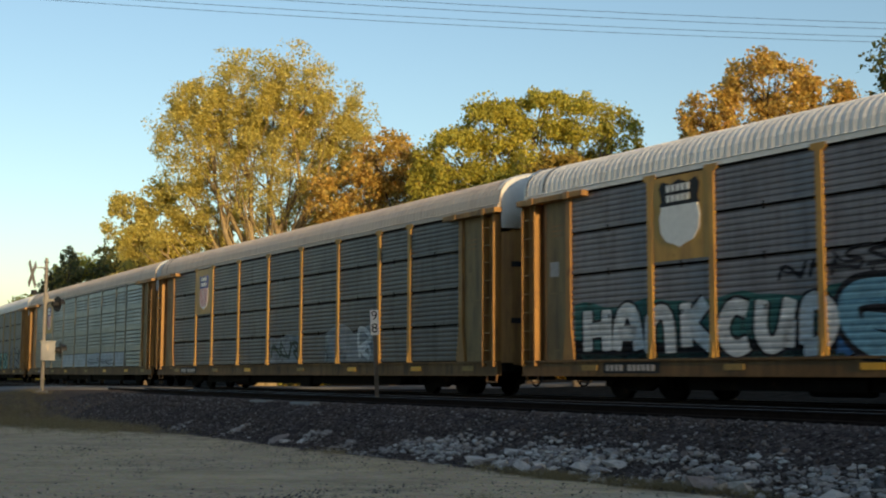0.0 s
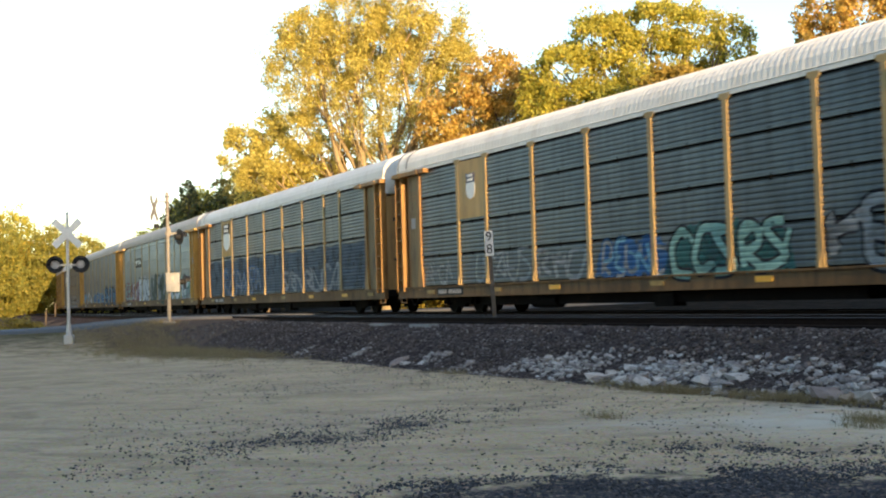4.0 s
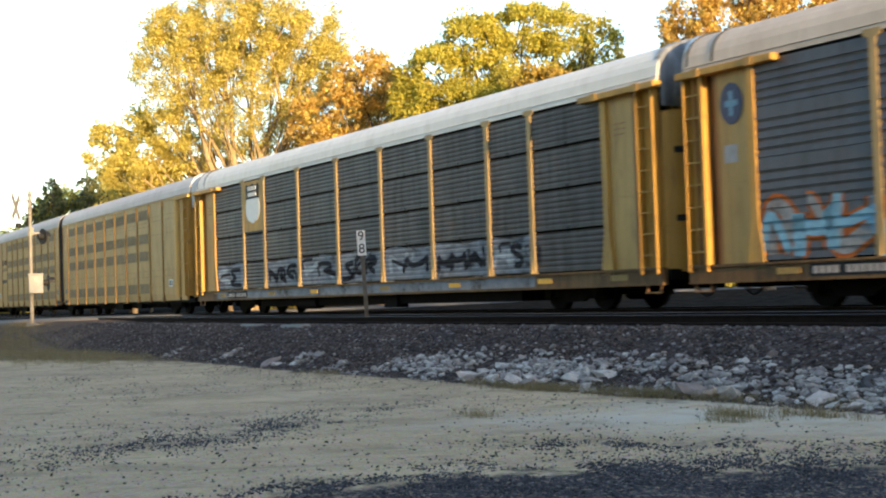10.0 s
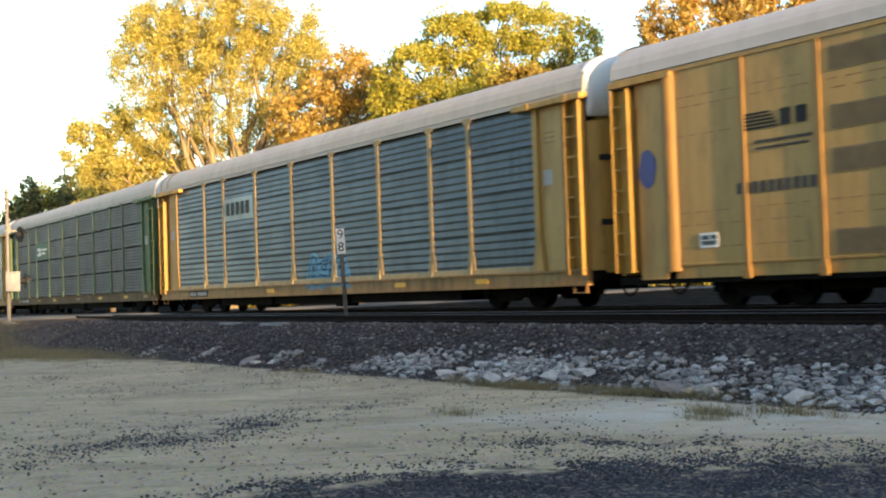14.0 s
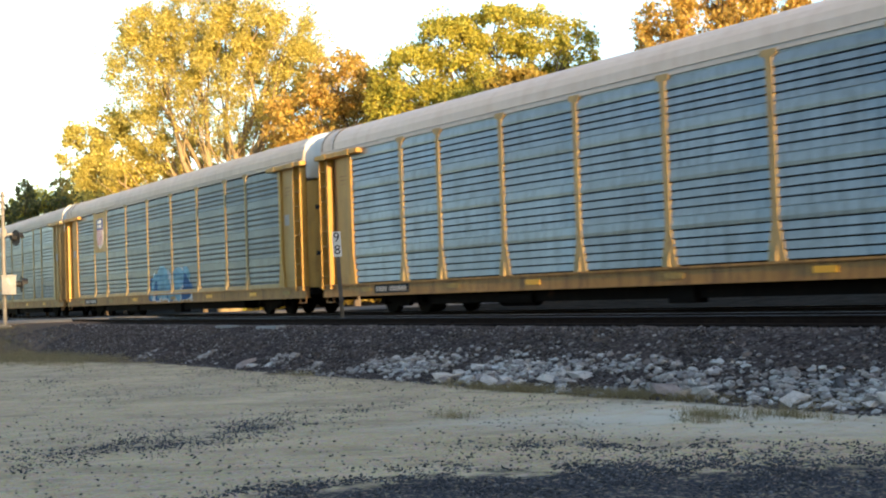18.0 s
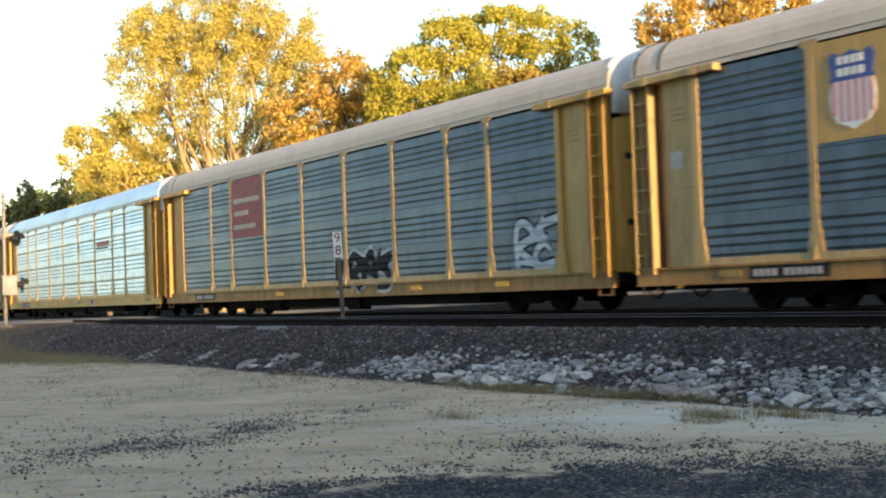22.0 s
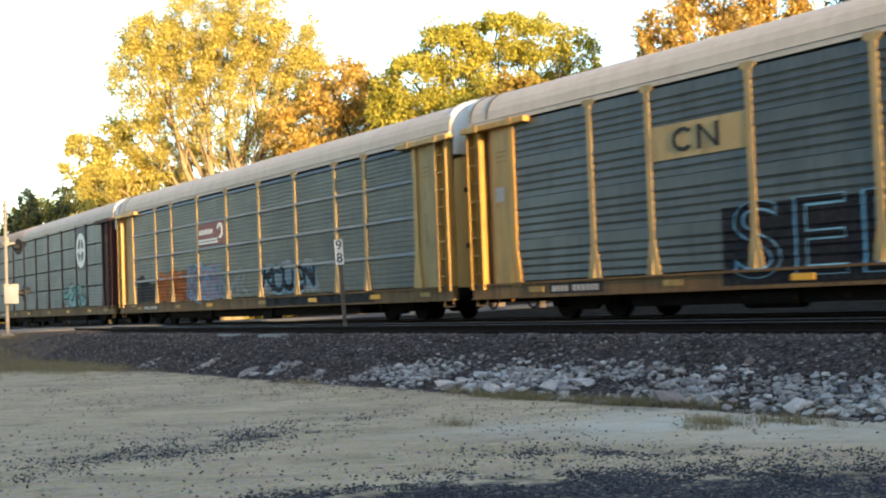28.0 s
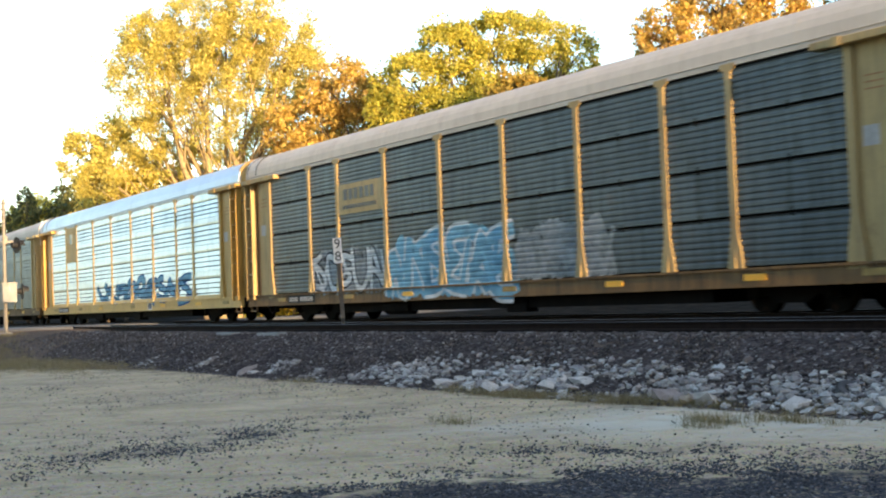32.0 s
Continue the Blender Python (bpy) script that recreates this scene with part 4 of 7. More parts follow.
def autorack(centre, panel="grey", rib="yellow", style="louvre", roof="tan", seamed=False, logo="", door="yellow", hood=WHITE_HOOD, label="", flare="plain", emblem=False):
    """One covered car carrier. centre: where its middle stands along the line at 20 s."""
    car = empty("car_carrier", label, "railway car", "train of covered car carriers")
    car["centre"] = centre
    SHEETS[car.name] = style
    rm = {"yellow": YELLOW, "dull": YELLOW_DULL, "red": RED_BROWN, "green": GREEN, "faint": FAINT, "pale": NEW_LIT_YELLOW}[rib]
    dm = {"yellow": YELLOW, "dull": YELLOW_DULL, "red": RED_BROWN, "green": GREEN, "pale": YELLOW_PALE, "aged": AGED}[door]
    pm = PANEL[panel]
    lipped = rib == "pale" or (rib == "dull" and flare == "flared" and panel in ("slate", "blue"))
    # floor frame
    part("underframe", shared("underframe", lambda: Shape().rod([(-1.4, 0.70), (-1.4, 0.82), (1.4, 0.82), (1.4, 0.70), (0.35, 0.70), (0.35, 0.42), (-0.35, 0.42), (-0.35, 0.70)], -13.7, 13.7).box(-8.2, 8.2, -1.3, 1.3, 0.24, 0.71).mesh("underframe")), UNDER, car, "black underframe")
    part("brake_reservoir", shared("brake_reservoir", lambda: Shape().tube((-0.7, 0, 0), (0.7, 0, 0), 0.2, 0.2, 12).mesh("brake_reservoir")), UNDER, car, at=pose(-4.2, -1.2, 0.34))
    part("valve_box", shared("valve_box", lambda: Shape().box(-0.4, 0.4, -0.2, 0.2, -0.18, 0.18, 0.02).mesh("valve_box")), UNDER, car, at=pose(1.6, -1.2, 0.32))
    sill = shared("sill", lambda: Shape().rod([(-0.05, SILL_LOW + 0.03), (-0.09, SILL_LOW + 0.03), (-0.09, SILL_LOW), (0.08, SILL_LOW), (0.08, SILL_TOP), (-0.10, SILL_TOP), (-0.10, SILL_TOP - 0.05), (-0.05, SILL_TOP - 0.05)][::-1], -BODY_END, BODY_END).mesh("side_sill"))
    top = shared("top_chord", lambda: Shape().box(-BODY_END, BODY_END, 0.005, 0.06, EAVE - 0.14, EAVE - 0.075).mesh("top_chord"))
    for side, turn in ((-1, 0), (1, 180)):
        at = pose(0, side * HALF, 0, 0, 0, turn)
        sm = rm if rib == "pale" else AGED if lipped or panel == "light" else SILL
        part("side_sill", sill, sm, car, "yellow side sill", at=at)
        # black chord paints the dark gap under the roof edge
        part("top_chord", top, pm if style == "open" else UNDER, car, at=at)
        # added near-black sheet, the shade inside the car seen through the gaps
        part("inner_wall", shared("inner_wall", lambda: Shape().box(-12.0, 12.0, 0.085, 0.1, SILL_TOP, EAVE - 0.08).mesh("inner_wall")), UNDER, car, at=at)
        part("roof_fascia", shared("roof_fascia", lambda: Shape().box(-BODY_END, BODY_END, -0.032, 0.05, EAVE - 0.075, EAVE + 0.035).mesh("roof_fascia")), WHITE_HOOD if roof == "blue" else ROOF[roof], car, "pale strip under the roof edge", at=at)
        if lipped:
            part("sill_lip", shared("sill_lip", lambda: Shape().rod([(-0.05, SILL_TOP), (-0.034, SILL_TOP + 0.13), (0.02, SILL_TOP + 0.14), (0.02, SILL_TOP)][::-1], -POST, POST).mesh("sill_lip")), rm, car, "yellow lip over the side sill", at=at)
        edges = (-POST,) + RIBS + (POST,)
        for i in range(9):
            a, b = edges[i] + 0.07, edges[i + 1] - 0.07
            n = 4
            lo, hi = SILL_TOP + 0.035, EAVE - 0.13
            if side < 0:
                for r in range(n):
                    z0, tall = row_at(r)
                    gap = 0.05 if style == "rows" and r < 3 else 0.004
                    me = sheet(b - a, style, 0.0, tall - gap)
                    plane = part("side_sheet", me, pm, car, at=pose((a + b) / 2, -HALF, z0))
                    if style == "ledged" and r < 3:
                        part("ledge_strip", shared(("ledge_strip", round(b - a, 2)), lambda: Shape().rod([(-0.050, -0.115), (-0.012, -0.02), (0.0, -0.02), (-0.03, -0.115)][::-1], (a - b) / 2, (b - a) / 2).mesh("ledge_strip")), LEDGE, plane, "pale strip between the rows", at=pose(0, 0, tall - 0.004))
            else:
                me = sheet(b - a, style, 0.0, hi - lo)
                part("side_sheet", me, pm, car, at=pose(-(a + b) / 2, HALF, lo, 0, 0, 180))
        if style == "rows" and side < 0:
            clip = shared("clip", lambda: Shape().box(-0.025, 0.025, -0.011, 0.02, -0.1, 0.06).mesh("clip"))
            for i in range(9):
                for r in (1, 2, 3):
                    part("clip", clip, UNDER, car, at=pose((edges[i] + edges[i + 1]) / 2, -HALF, row_at(r)[0]))
        for x in RIBS:
            part("rib", rib_mesh("slim" if style == "open" else flare), rm, car, at=pose(x * -side, side * HALF, 0, 0, 0, turn))
        # end bays: post, flat door plate, ladder, corner post, header
        for e in (-1, 1):
            ep = lambda x: pose(e * x if side < 0 else -e * x, 0, 0)
            def bay():
                return Shape().plate([(-0.09, EAVE - 0.05), (0.09, EAVE - 0.05), (0.09, 1.75), (0.2, 1.05), (0.2, SILL_TOP - 0.12), (-0.2, SILL_TOP - 0.12), (-0.2, 1.05), (-0.09, 1.75)][::-1], -0.05, 0.06).mesh("door_post")
            base = pose(0, side * HALF, 0, 0, 0, turn)
            part("door_post", shared("door_post", bay), dm, car, at=base @ pose(e * POST, 0, 0))
            pmat = AGED_PLATE if door == "aged" else YELLOW_PALE if door == "yellow" else YELLOW_DULL if door != "red" and door != "green" else dm
            plate = part("end_plate", shared("end_plate", lambda: Shape().box(-0.45, 0.45, 0.03, 0.1, SILL_TOP - 0.02, EAVE - 0.1, 0.008).mesh("end_plate")), pmat, car, "flat plate beside the end door", at=base @ pose(e * 12.5, 0, 0))
            if side < 0:
                for z in (1.12, 2.5):
                    part("seam_strip", shared("seam_strip", lambda: Shape().box(-0.42, 0.42, 0.018, 0.031, 0.0, 0.028).mesh("seam_strip")), pmat, plate, at=pose(0, 0, z))
                for z in (3.9, 4.02, 4.14):
                    part("vent_slot", shared("vent_slot", lambda: Shape().box(-0.22, 0.2, 0.022, 0.031, 0.0, 0.03).mesh("vent_slot")), RUSTED, plate, at=pose(0, 0, z))
                part("notice", shared("notice", lambda: Shape().box(-0.3, 0.05, 0.024, 0.031, 0.0, 0.36).mesh("notice")), FADED if centre % 2 > 1 else pmat, plate, at=pose(0, 0, 2.92))
            ladder(car, base @ pose(e * 13.5, 0.0, 0), dm, side < 0)
            part("door_edge", shared("door_edge", lambda: Shape().box(-0.34, 0.34, 0.16, 0.2, SILL_TOP - 0.05, EAVE - 0.1).box(-0.33, -0.27, 0.02, 0.16, SILL_TOP, EAVE - 0.1).box(0.27, 0.33, 0.02, 0.16, SILL_TOP, EAVE - 0.1).mesh("door_edge")), RED_BROWN if door == "red" else dm if door == "green" else RUSTED, car, at=base @ pose(e * 13.28, 0, 0))
            part("header_beam", shared("header_beam", lambda: Shape().box(-1.32, 1.32, -0.2, 0.05, EAVE - 0.2, EAVE - 0.06, 0.012).box(-0.82, -0.62, -0.215, -0.19, EAVE - 0.215, EAVE - 0.045).box(0.62, 0.82, -0.215, -0.19, EAVE - 0.215, EAVE - 0.045).mesh("header_beam")), dm, car, at=base @ pose(e * 12.6, 0, 0))
            part("step", shared("step", lambda: Shape().box(-0.24, -0.2, -0.02, 0.02, 0.35, 0.95).box(0.2, 0.24, -0.02, 0.02, 0.35, 0.95).box(-0.24, 0.24, -0.03, 0.03, 0.35, 0.38).box(-0.24, 0.24, -0.03, 0.03, 0.62, 0.65).mesh("step")), RUSTED, car, "rusty stirrup step", at=base @ pose(e * 13.5, 0, 0))
    covering = part("roof", roof_mesh(seamed, 27.7), ROOF[roof], car, "ribbed steel roof" if seamed else "smooth steel roof")
    if roof == "rust":
        part("rusted_panel", roof_mesh(False, 8.6), RUST_ROOF, covering, "roof panel rusted orange brown", at=pose(-8.8, 0, 0.006) @ Matrix.Diagonal((1, 1.003, 1.001, 1)))
    for x in (-13.72, -13.0):
        part("roof_strap", shared("roof_strap", strap_mesh), DARK_HOOD, covering, "dark roof strap", at=pose(x, 0, 0))
    for e in (-1, 1):
        turn = 0 if e > 0 else 180
        rounded = part("end_door", end_door_mesh(SILL_TOP - 0.1, 4.5, DOOR_BULGE), dm, car, "rounded end door", at=pose(e * 13.80, 0, 0, 0, 0, turn))
        if e > 0:
            for z in (3.42, 1.95):
                part("pull_slot", door_slot_mesh(), BLACK, rounded, "dark pull slot", at=pose(0, 0, z))
        part("end_hood", hood_mesh(), hood if e > 0 else WHITE_HOOD, car, "rounded hood over the end door", at=pose(e * 13.84, 0, 0, 0, 0, turn))
        part("end_sill", shared("end_sill", lambda: Shape().box(-0.1, 0.25, -1.45, 1.45, 0.62, 0.86, 0.02).mesh("end_sill")), UNDER, car, at=pose(e * 13.72, 0, 0, 0, 0, turn))
        coupler(car, e * 13.66, e)
        truck(car, e * 10.06)
    # yellow reflective marks along the sill
    rmark = shared("reflector", lambda: Shape().box(-0.28, 0.28, -0.015, 0.0, 0.0, 0.13).mesh("reflector"))
    for x in (-11.2, -6.6, -3.2, 1.6, 5.5, 9.6, 12.4):
        part("reflector", rmark, BRIGHT if x in (-3.2, 5.5, 9.6) else REFLECTOR, car, at=pose(x, -HALF - 0.055, SILL_LOW + 0.13))
    plate = part("marking_plate", shared("marking_plate", lambda: Shape().box(-0.95, 0.95, -0.008, 0.0, 0.0, 0.24).mesh("marking_plate")), BLACK, car, "black marking plate", at=pose(-9.75, -HALF - 0.052, SILL_LOW + 0.07))
    for x0, n in ((-0.85, 4), (-0.1, 6)):
        def row():
            sh = Shape()
            for i in range(n):
                sh.box(x0 + 0.155 * i, x0 + 0.155 * i + 0.11, -0.014, -0.008, 0.05, 0.19)
            return sh.mesh("car_marking")
        part("car_marking", shared(("car_marking", n), row), FADED, plate)
    if rib == "pale":
        stencil = part("stencil_plate", shared("stencil_plate", lambda: Shape().box(-0.24, 0.24, -0.006, 0.0, 0.0, 0.3).mesh("stencil_plate")), WHITE, car, "dark blue stencil plate with a white border", at=pose(3.9, -HALF - 0.052, SILL_LOW + 0.05))
        part("stencil_field", shared("stencil_field", lambda: Shape().box(-0.2, 0.2, -0.01, -0.006, 0.03, 0.27).mesh("stencil_field")), NAVY, stencil)
    if emblem:
        ring = [(0.3 * math.cos(math.pi * i / 12), 0.42 * math.sin(math.pi * i / 12)) for i in range(24)]
        disc = part("round_logo", Shape().plate([(-12.55 + x, 4.1 + z) for x, z in ring], -HALF + 0.004, -HALF + 0.03), NAVY, car, "dark blue round logo")
        part("logo_mark", Shape().box(-12.72, -12.38, -HALF - 0.006, -HALF + 0.004, 4.04, 4.16).box(-12.6, -12.5, -HALF - 0.006, -HALF + 0.004, 3.85, 4.35), PAINT_SKY, disc)
    if logo:
        badge(car, logo)
    return car


def enclosed_unit(car, half, e):
    """One half of the articulated yellow carrier: flat panels with perforated vents between slim posts. e: the coupled end, +1 or -1."""
    w = 1.85
    joint = -e * (half - 0.42)
    first = -e * (half - 1.55)
    posts = [first + e * w * k for k in range(10)]
    bays = [(joint, first, False)] + [(posts[k], posts[k + 1], k < 8) for k in range(9)] + [(posts[9], posts[9] + e * 2.02, False)]
    for side, turn in ((-1, 0), (1, 180)):
        for a, b, open_ in bays:
            width, cx = abs(b - a), (a + b) / 2
            def sheet_mesh():
                v = width / 2 - 0.03
                prof = [(0.035, 0.60), (0.030, 0.85), (-0.004, 0.855), (-0.008, 0.90), (0.0, 0.91)]
                prof += [(0.0, EAVE - 0.05), (0.06, EAVE - 0.05), (0.06, 0.60)]
                sh = Shape().rod(prof[::-1], -v, v)
                return sh.mesh("wall_sheet")
            sheet_ob = part("wall_sheet", shared(("wall_sheet", round(width, 2)), sheet_mesh), YELLOW_PALE, car, at=pose(cx, side * HALF, 0, 0, 0, turn))
            if side < 0:
                def slits():
                    sh, r = Shape(), random.Random(int(width * 100))
                    for z in (4.10, 3.93, 1.92, 1.66) if open_ else (4.3, 4.1, 3.5, 1.92, 1.66, 1.2):
                        x = -width / 2 + 0.16 + 0.12 * r.random()
                        while x < width / 2 - 0.4:
                            n = 0.16 + 0.3 * r.random()
                            sh.box(x, min(x + n, width / 2 - 0.12), -0.003, 0.002, z, z + 0.024)
                            x += n + 0.08 + 0.12 * r.random()
                    return sh.mesh("slits")
                part("slits", shared(("slits", round(width, 2), open_), slits), RUSTED, sheet_ob, "rows of rust-edged slits")
            if open_ and side < 0:
                def vent():
                    sh, v = Shape(), width / 2 - 0.27
                    sh.box(-v, v, -0.006, 0.0, 0.0, 0.44)
                    for k in range(10):
                        sh.box(-v, v, -0.022, -0.006, 0.044 * k, 0.044 * k + 0.02)
                    return sh.mesh("vent")
                for z in (0.95, 2.42, 3.20, 4.27):
                    part("vent", shared(("vent", round(width, 2)), vent), VENT, sheet_ob, "perforated vent strip", at=pose(0, 0, z))
        for x in posts:
            post = shared("slim_post", lambda: Shape().box(-0.065, 0.065, -0.045, 0.05, 0.58, EAVE - 0.04, 0.012).box(-0.10, 0.10, -0.06, 0.0, 0.56, 0.72).mesh("post"))
            part("post", post, POST_YELLOW, car, at=pose(x, side * HALF, 0, 0, 0, turn))
        part("top_chord", shared(("unit_chord", round(half, 2)), lambda: Shape().box(-half + 0.44, half - 0.44, -0.03, 0.06, EAVE - 0.06, EAVE + 0.03).mesh("top_chord")), YELLOW_PALE, car, at=pose(0, side * HALF, 0, 0, 0, turn))
        part("joint_post", shared("joint_post", lambda: Shape().box(-0.06, 0.06, -0.03, 0.05, 0.62, EAVE - 0.05, 0.012).mesh("joint_post")), POST_YELLOW, car, at=pose(joint + e * 0.08, side * HALF, 0, 0, 0, turn))
    card = part("data_plate", Shape().box(-0.2, 0.2, -0.012, 0.0, 0, 0.26), AGED_SHADED_WHITE, car, "worn pale data plate", at=pose(joint + e * 0.62, -HALF - 0.005, 1.18))
    part("plate_marking", Shape().box(-0.06, 0.15, -0.016, -0.012, 0.04, 0.1).box(-0.15, 0.1, -0.016, -0.012, 0.15, 0.2), BLACK, card)
    part("dark_plate", Shape().box(-0.3, 0.3, 0.0, 0.03, 0, 0.2), BLACK, car, "dark stencil plate", at=pose(joint + e * 0.62, -HALF, 0.64))
    lo, hi = min(joint, e * (half - 0.42)), max(joint, e * (half - 0.42))
    part("roof", roof_mesh(False, round(hi - lo, 2)), ROOF["grey"], car, "grey steel roof", at=pose((lo + hi) / 2, 0, 0))
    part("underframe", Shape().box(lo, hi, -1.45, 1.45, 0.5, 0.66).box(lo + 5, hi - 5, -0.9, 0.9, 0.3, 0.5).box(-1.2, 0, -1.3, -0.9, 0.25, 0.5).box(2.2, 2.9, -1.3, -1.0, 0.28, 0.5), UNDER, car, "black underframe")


def articulated(front, joint, rear):
    """The two-unit yellow carrier; front, joint and rear are places along the line at 20 s."""
    made = []
    for a, b, word in ((front, joint, "leading"), (joint, rear, "trailing")):
        half = (b - a) / 2
        car = empty("enclosed_car_carrier", "pale yellow enclosed car carrier with rows of dark vents, " + word + " half", "railway car", "train of covered car carriers")
        car["centre"] = (a + b) / 2
        lead = word == "leading"
        e = 1 if lead else -1
        enclosed_unit(car, half, e)
        for side, turn in ((-1, 0), (1, 180)):
            base = pose(0, side * HALF, 0, 0, 0, turn)
            k = e if side < 0 else -e
            # leading post in brighter yellow: sunlight put into its paint
            part("door_post", Shape().tube((0, 0, 0.75), (0, 0, EAVE - 0.08), 0.17, 0.17, 16), NEW_LIT_YELLOW if lead else POST_YELLOW, car, "rounded corner post", at=base @ pose(k * (half - 2.2), 0.04, 0))
            part("end_plate", Shape().box(-0.4, 0.4, 0.03, 0.1, 0.6, EAVE - 0.1), YELLOW_PALE, car, at=base @ pose(k * (half - 1.55), 0, 0))
            ladder(car, base @ pose(k * (half - 0.78), 0.0, 0), YELLOW, side < 0)
            part("header_beam", Shape().box(-0.95, 0.95, -0.14, 0.05, EAVE - 0.16, EAVE - 0.04), YELLOW, car, at=base @ pose(k * (half - 1.4), 0, 0))
        turn = 0 if e > 0 else 180
        part("end_door", end_door_mesh(0.7, 4.5, DOOR_BULGE), YELLOW, car, "rounded end door", at=pose(e * (half - 0.46), 0, 0, 0, 0, turn))
        part("end_hood", hood_mesh(), WHITE_HOOD, car, "rounded hood over the end door", at=pose(e * (half - 0.42), 0, 0, 0, 0, turn))
        coupler(car, e * (half - 0.6), e)
        truck(car, e * (half - 4.0))
        if lead:
            truck(car, -half)
            # rubber bellows between the halves
            sh = Shape()
            prof = [(y, z) for y, z in roof_profile()]
            prof = [(-1.5, 0.75)] + prof[1:-1] + [(1.5, 0.75)]
            k = len(prof)
            folds = 8
            verts = []
            for i in range(2 * folds + 1):
                f = 1.0 if i % 2 == 0 else 0.93
                for y, z in prof:
                    verts.append((-0.45 + 0.9 * i / (2 * folds), y * f * 0.99, z * (1 if f == 1 else 0.985) - 0.02))
            sh.add(verts, [(i * k + j, (i + 1) * k + j, (i + 1) * k + j + 1, i * k + j + 1) for i in range(2 * folds) for j in range(k - 1)])
            part("bellows", sh, RUBBER, car, "black rubber bellows", at=pose(-half, 0, 0))
        card = part("data_plate", Shape().box(-0.25, 0.25, -0.012, 0.0, 0, 0.3), WHITE, car, "white-edged data plate", at=pose(e * (half - 3.2), -HALF - 0.005, 1.2))
        part("plate_marking", Shape().box(-0.2, 0.2, -0.016, -0.012, 0.05, 0.14).box(-0.2, 0.0, -0.016, -0.012, 0.16, 0.25).box(0.05, 0.2, -0.016, -0.012, 0.16, 0.25), PANEL["grey"], card)
        if not lead:
            y = -HALF - 0.02
            sh = Shape()
            for k in range(5):
                sh.box(-7.0, -6.1 - 0.05 * k, y, y + 0.012, 3.42 + 0.07 * k, 3.46 + 0.07 * k)
            part("spray_blot", Shape().plate([(-9.75 + 0.26 * math.cos(0.5 * i) * (1 + 0.15 * math.sin(2 * i)), 2.95 + 0.42 * math.sin(0.5 * i)) for i in range(12)], -HALF + 0.012, -HALF + 0.03), BADGE_BLUE, car, "blue spray paint blot")
            part("logo_stripes", sh, BLACK, car, "black striped logo")
            bars(car, [(-6.05, -5.3, 3.42, 3.74)], y, BLACK)
            for row in ((-6.7, -5.3, 3.14, 3.2), (-6.7, -5.4, 3.02, 3.07), (-7.2, -5.2, 2.2, 2.42)):
                bars(car, [row], y, PANEL["brown"], "car_marking")
        made.append(car)
    return made


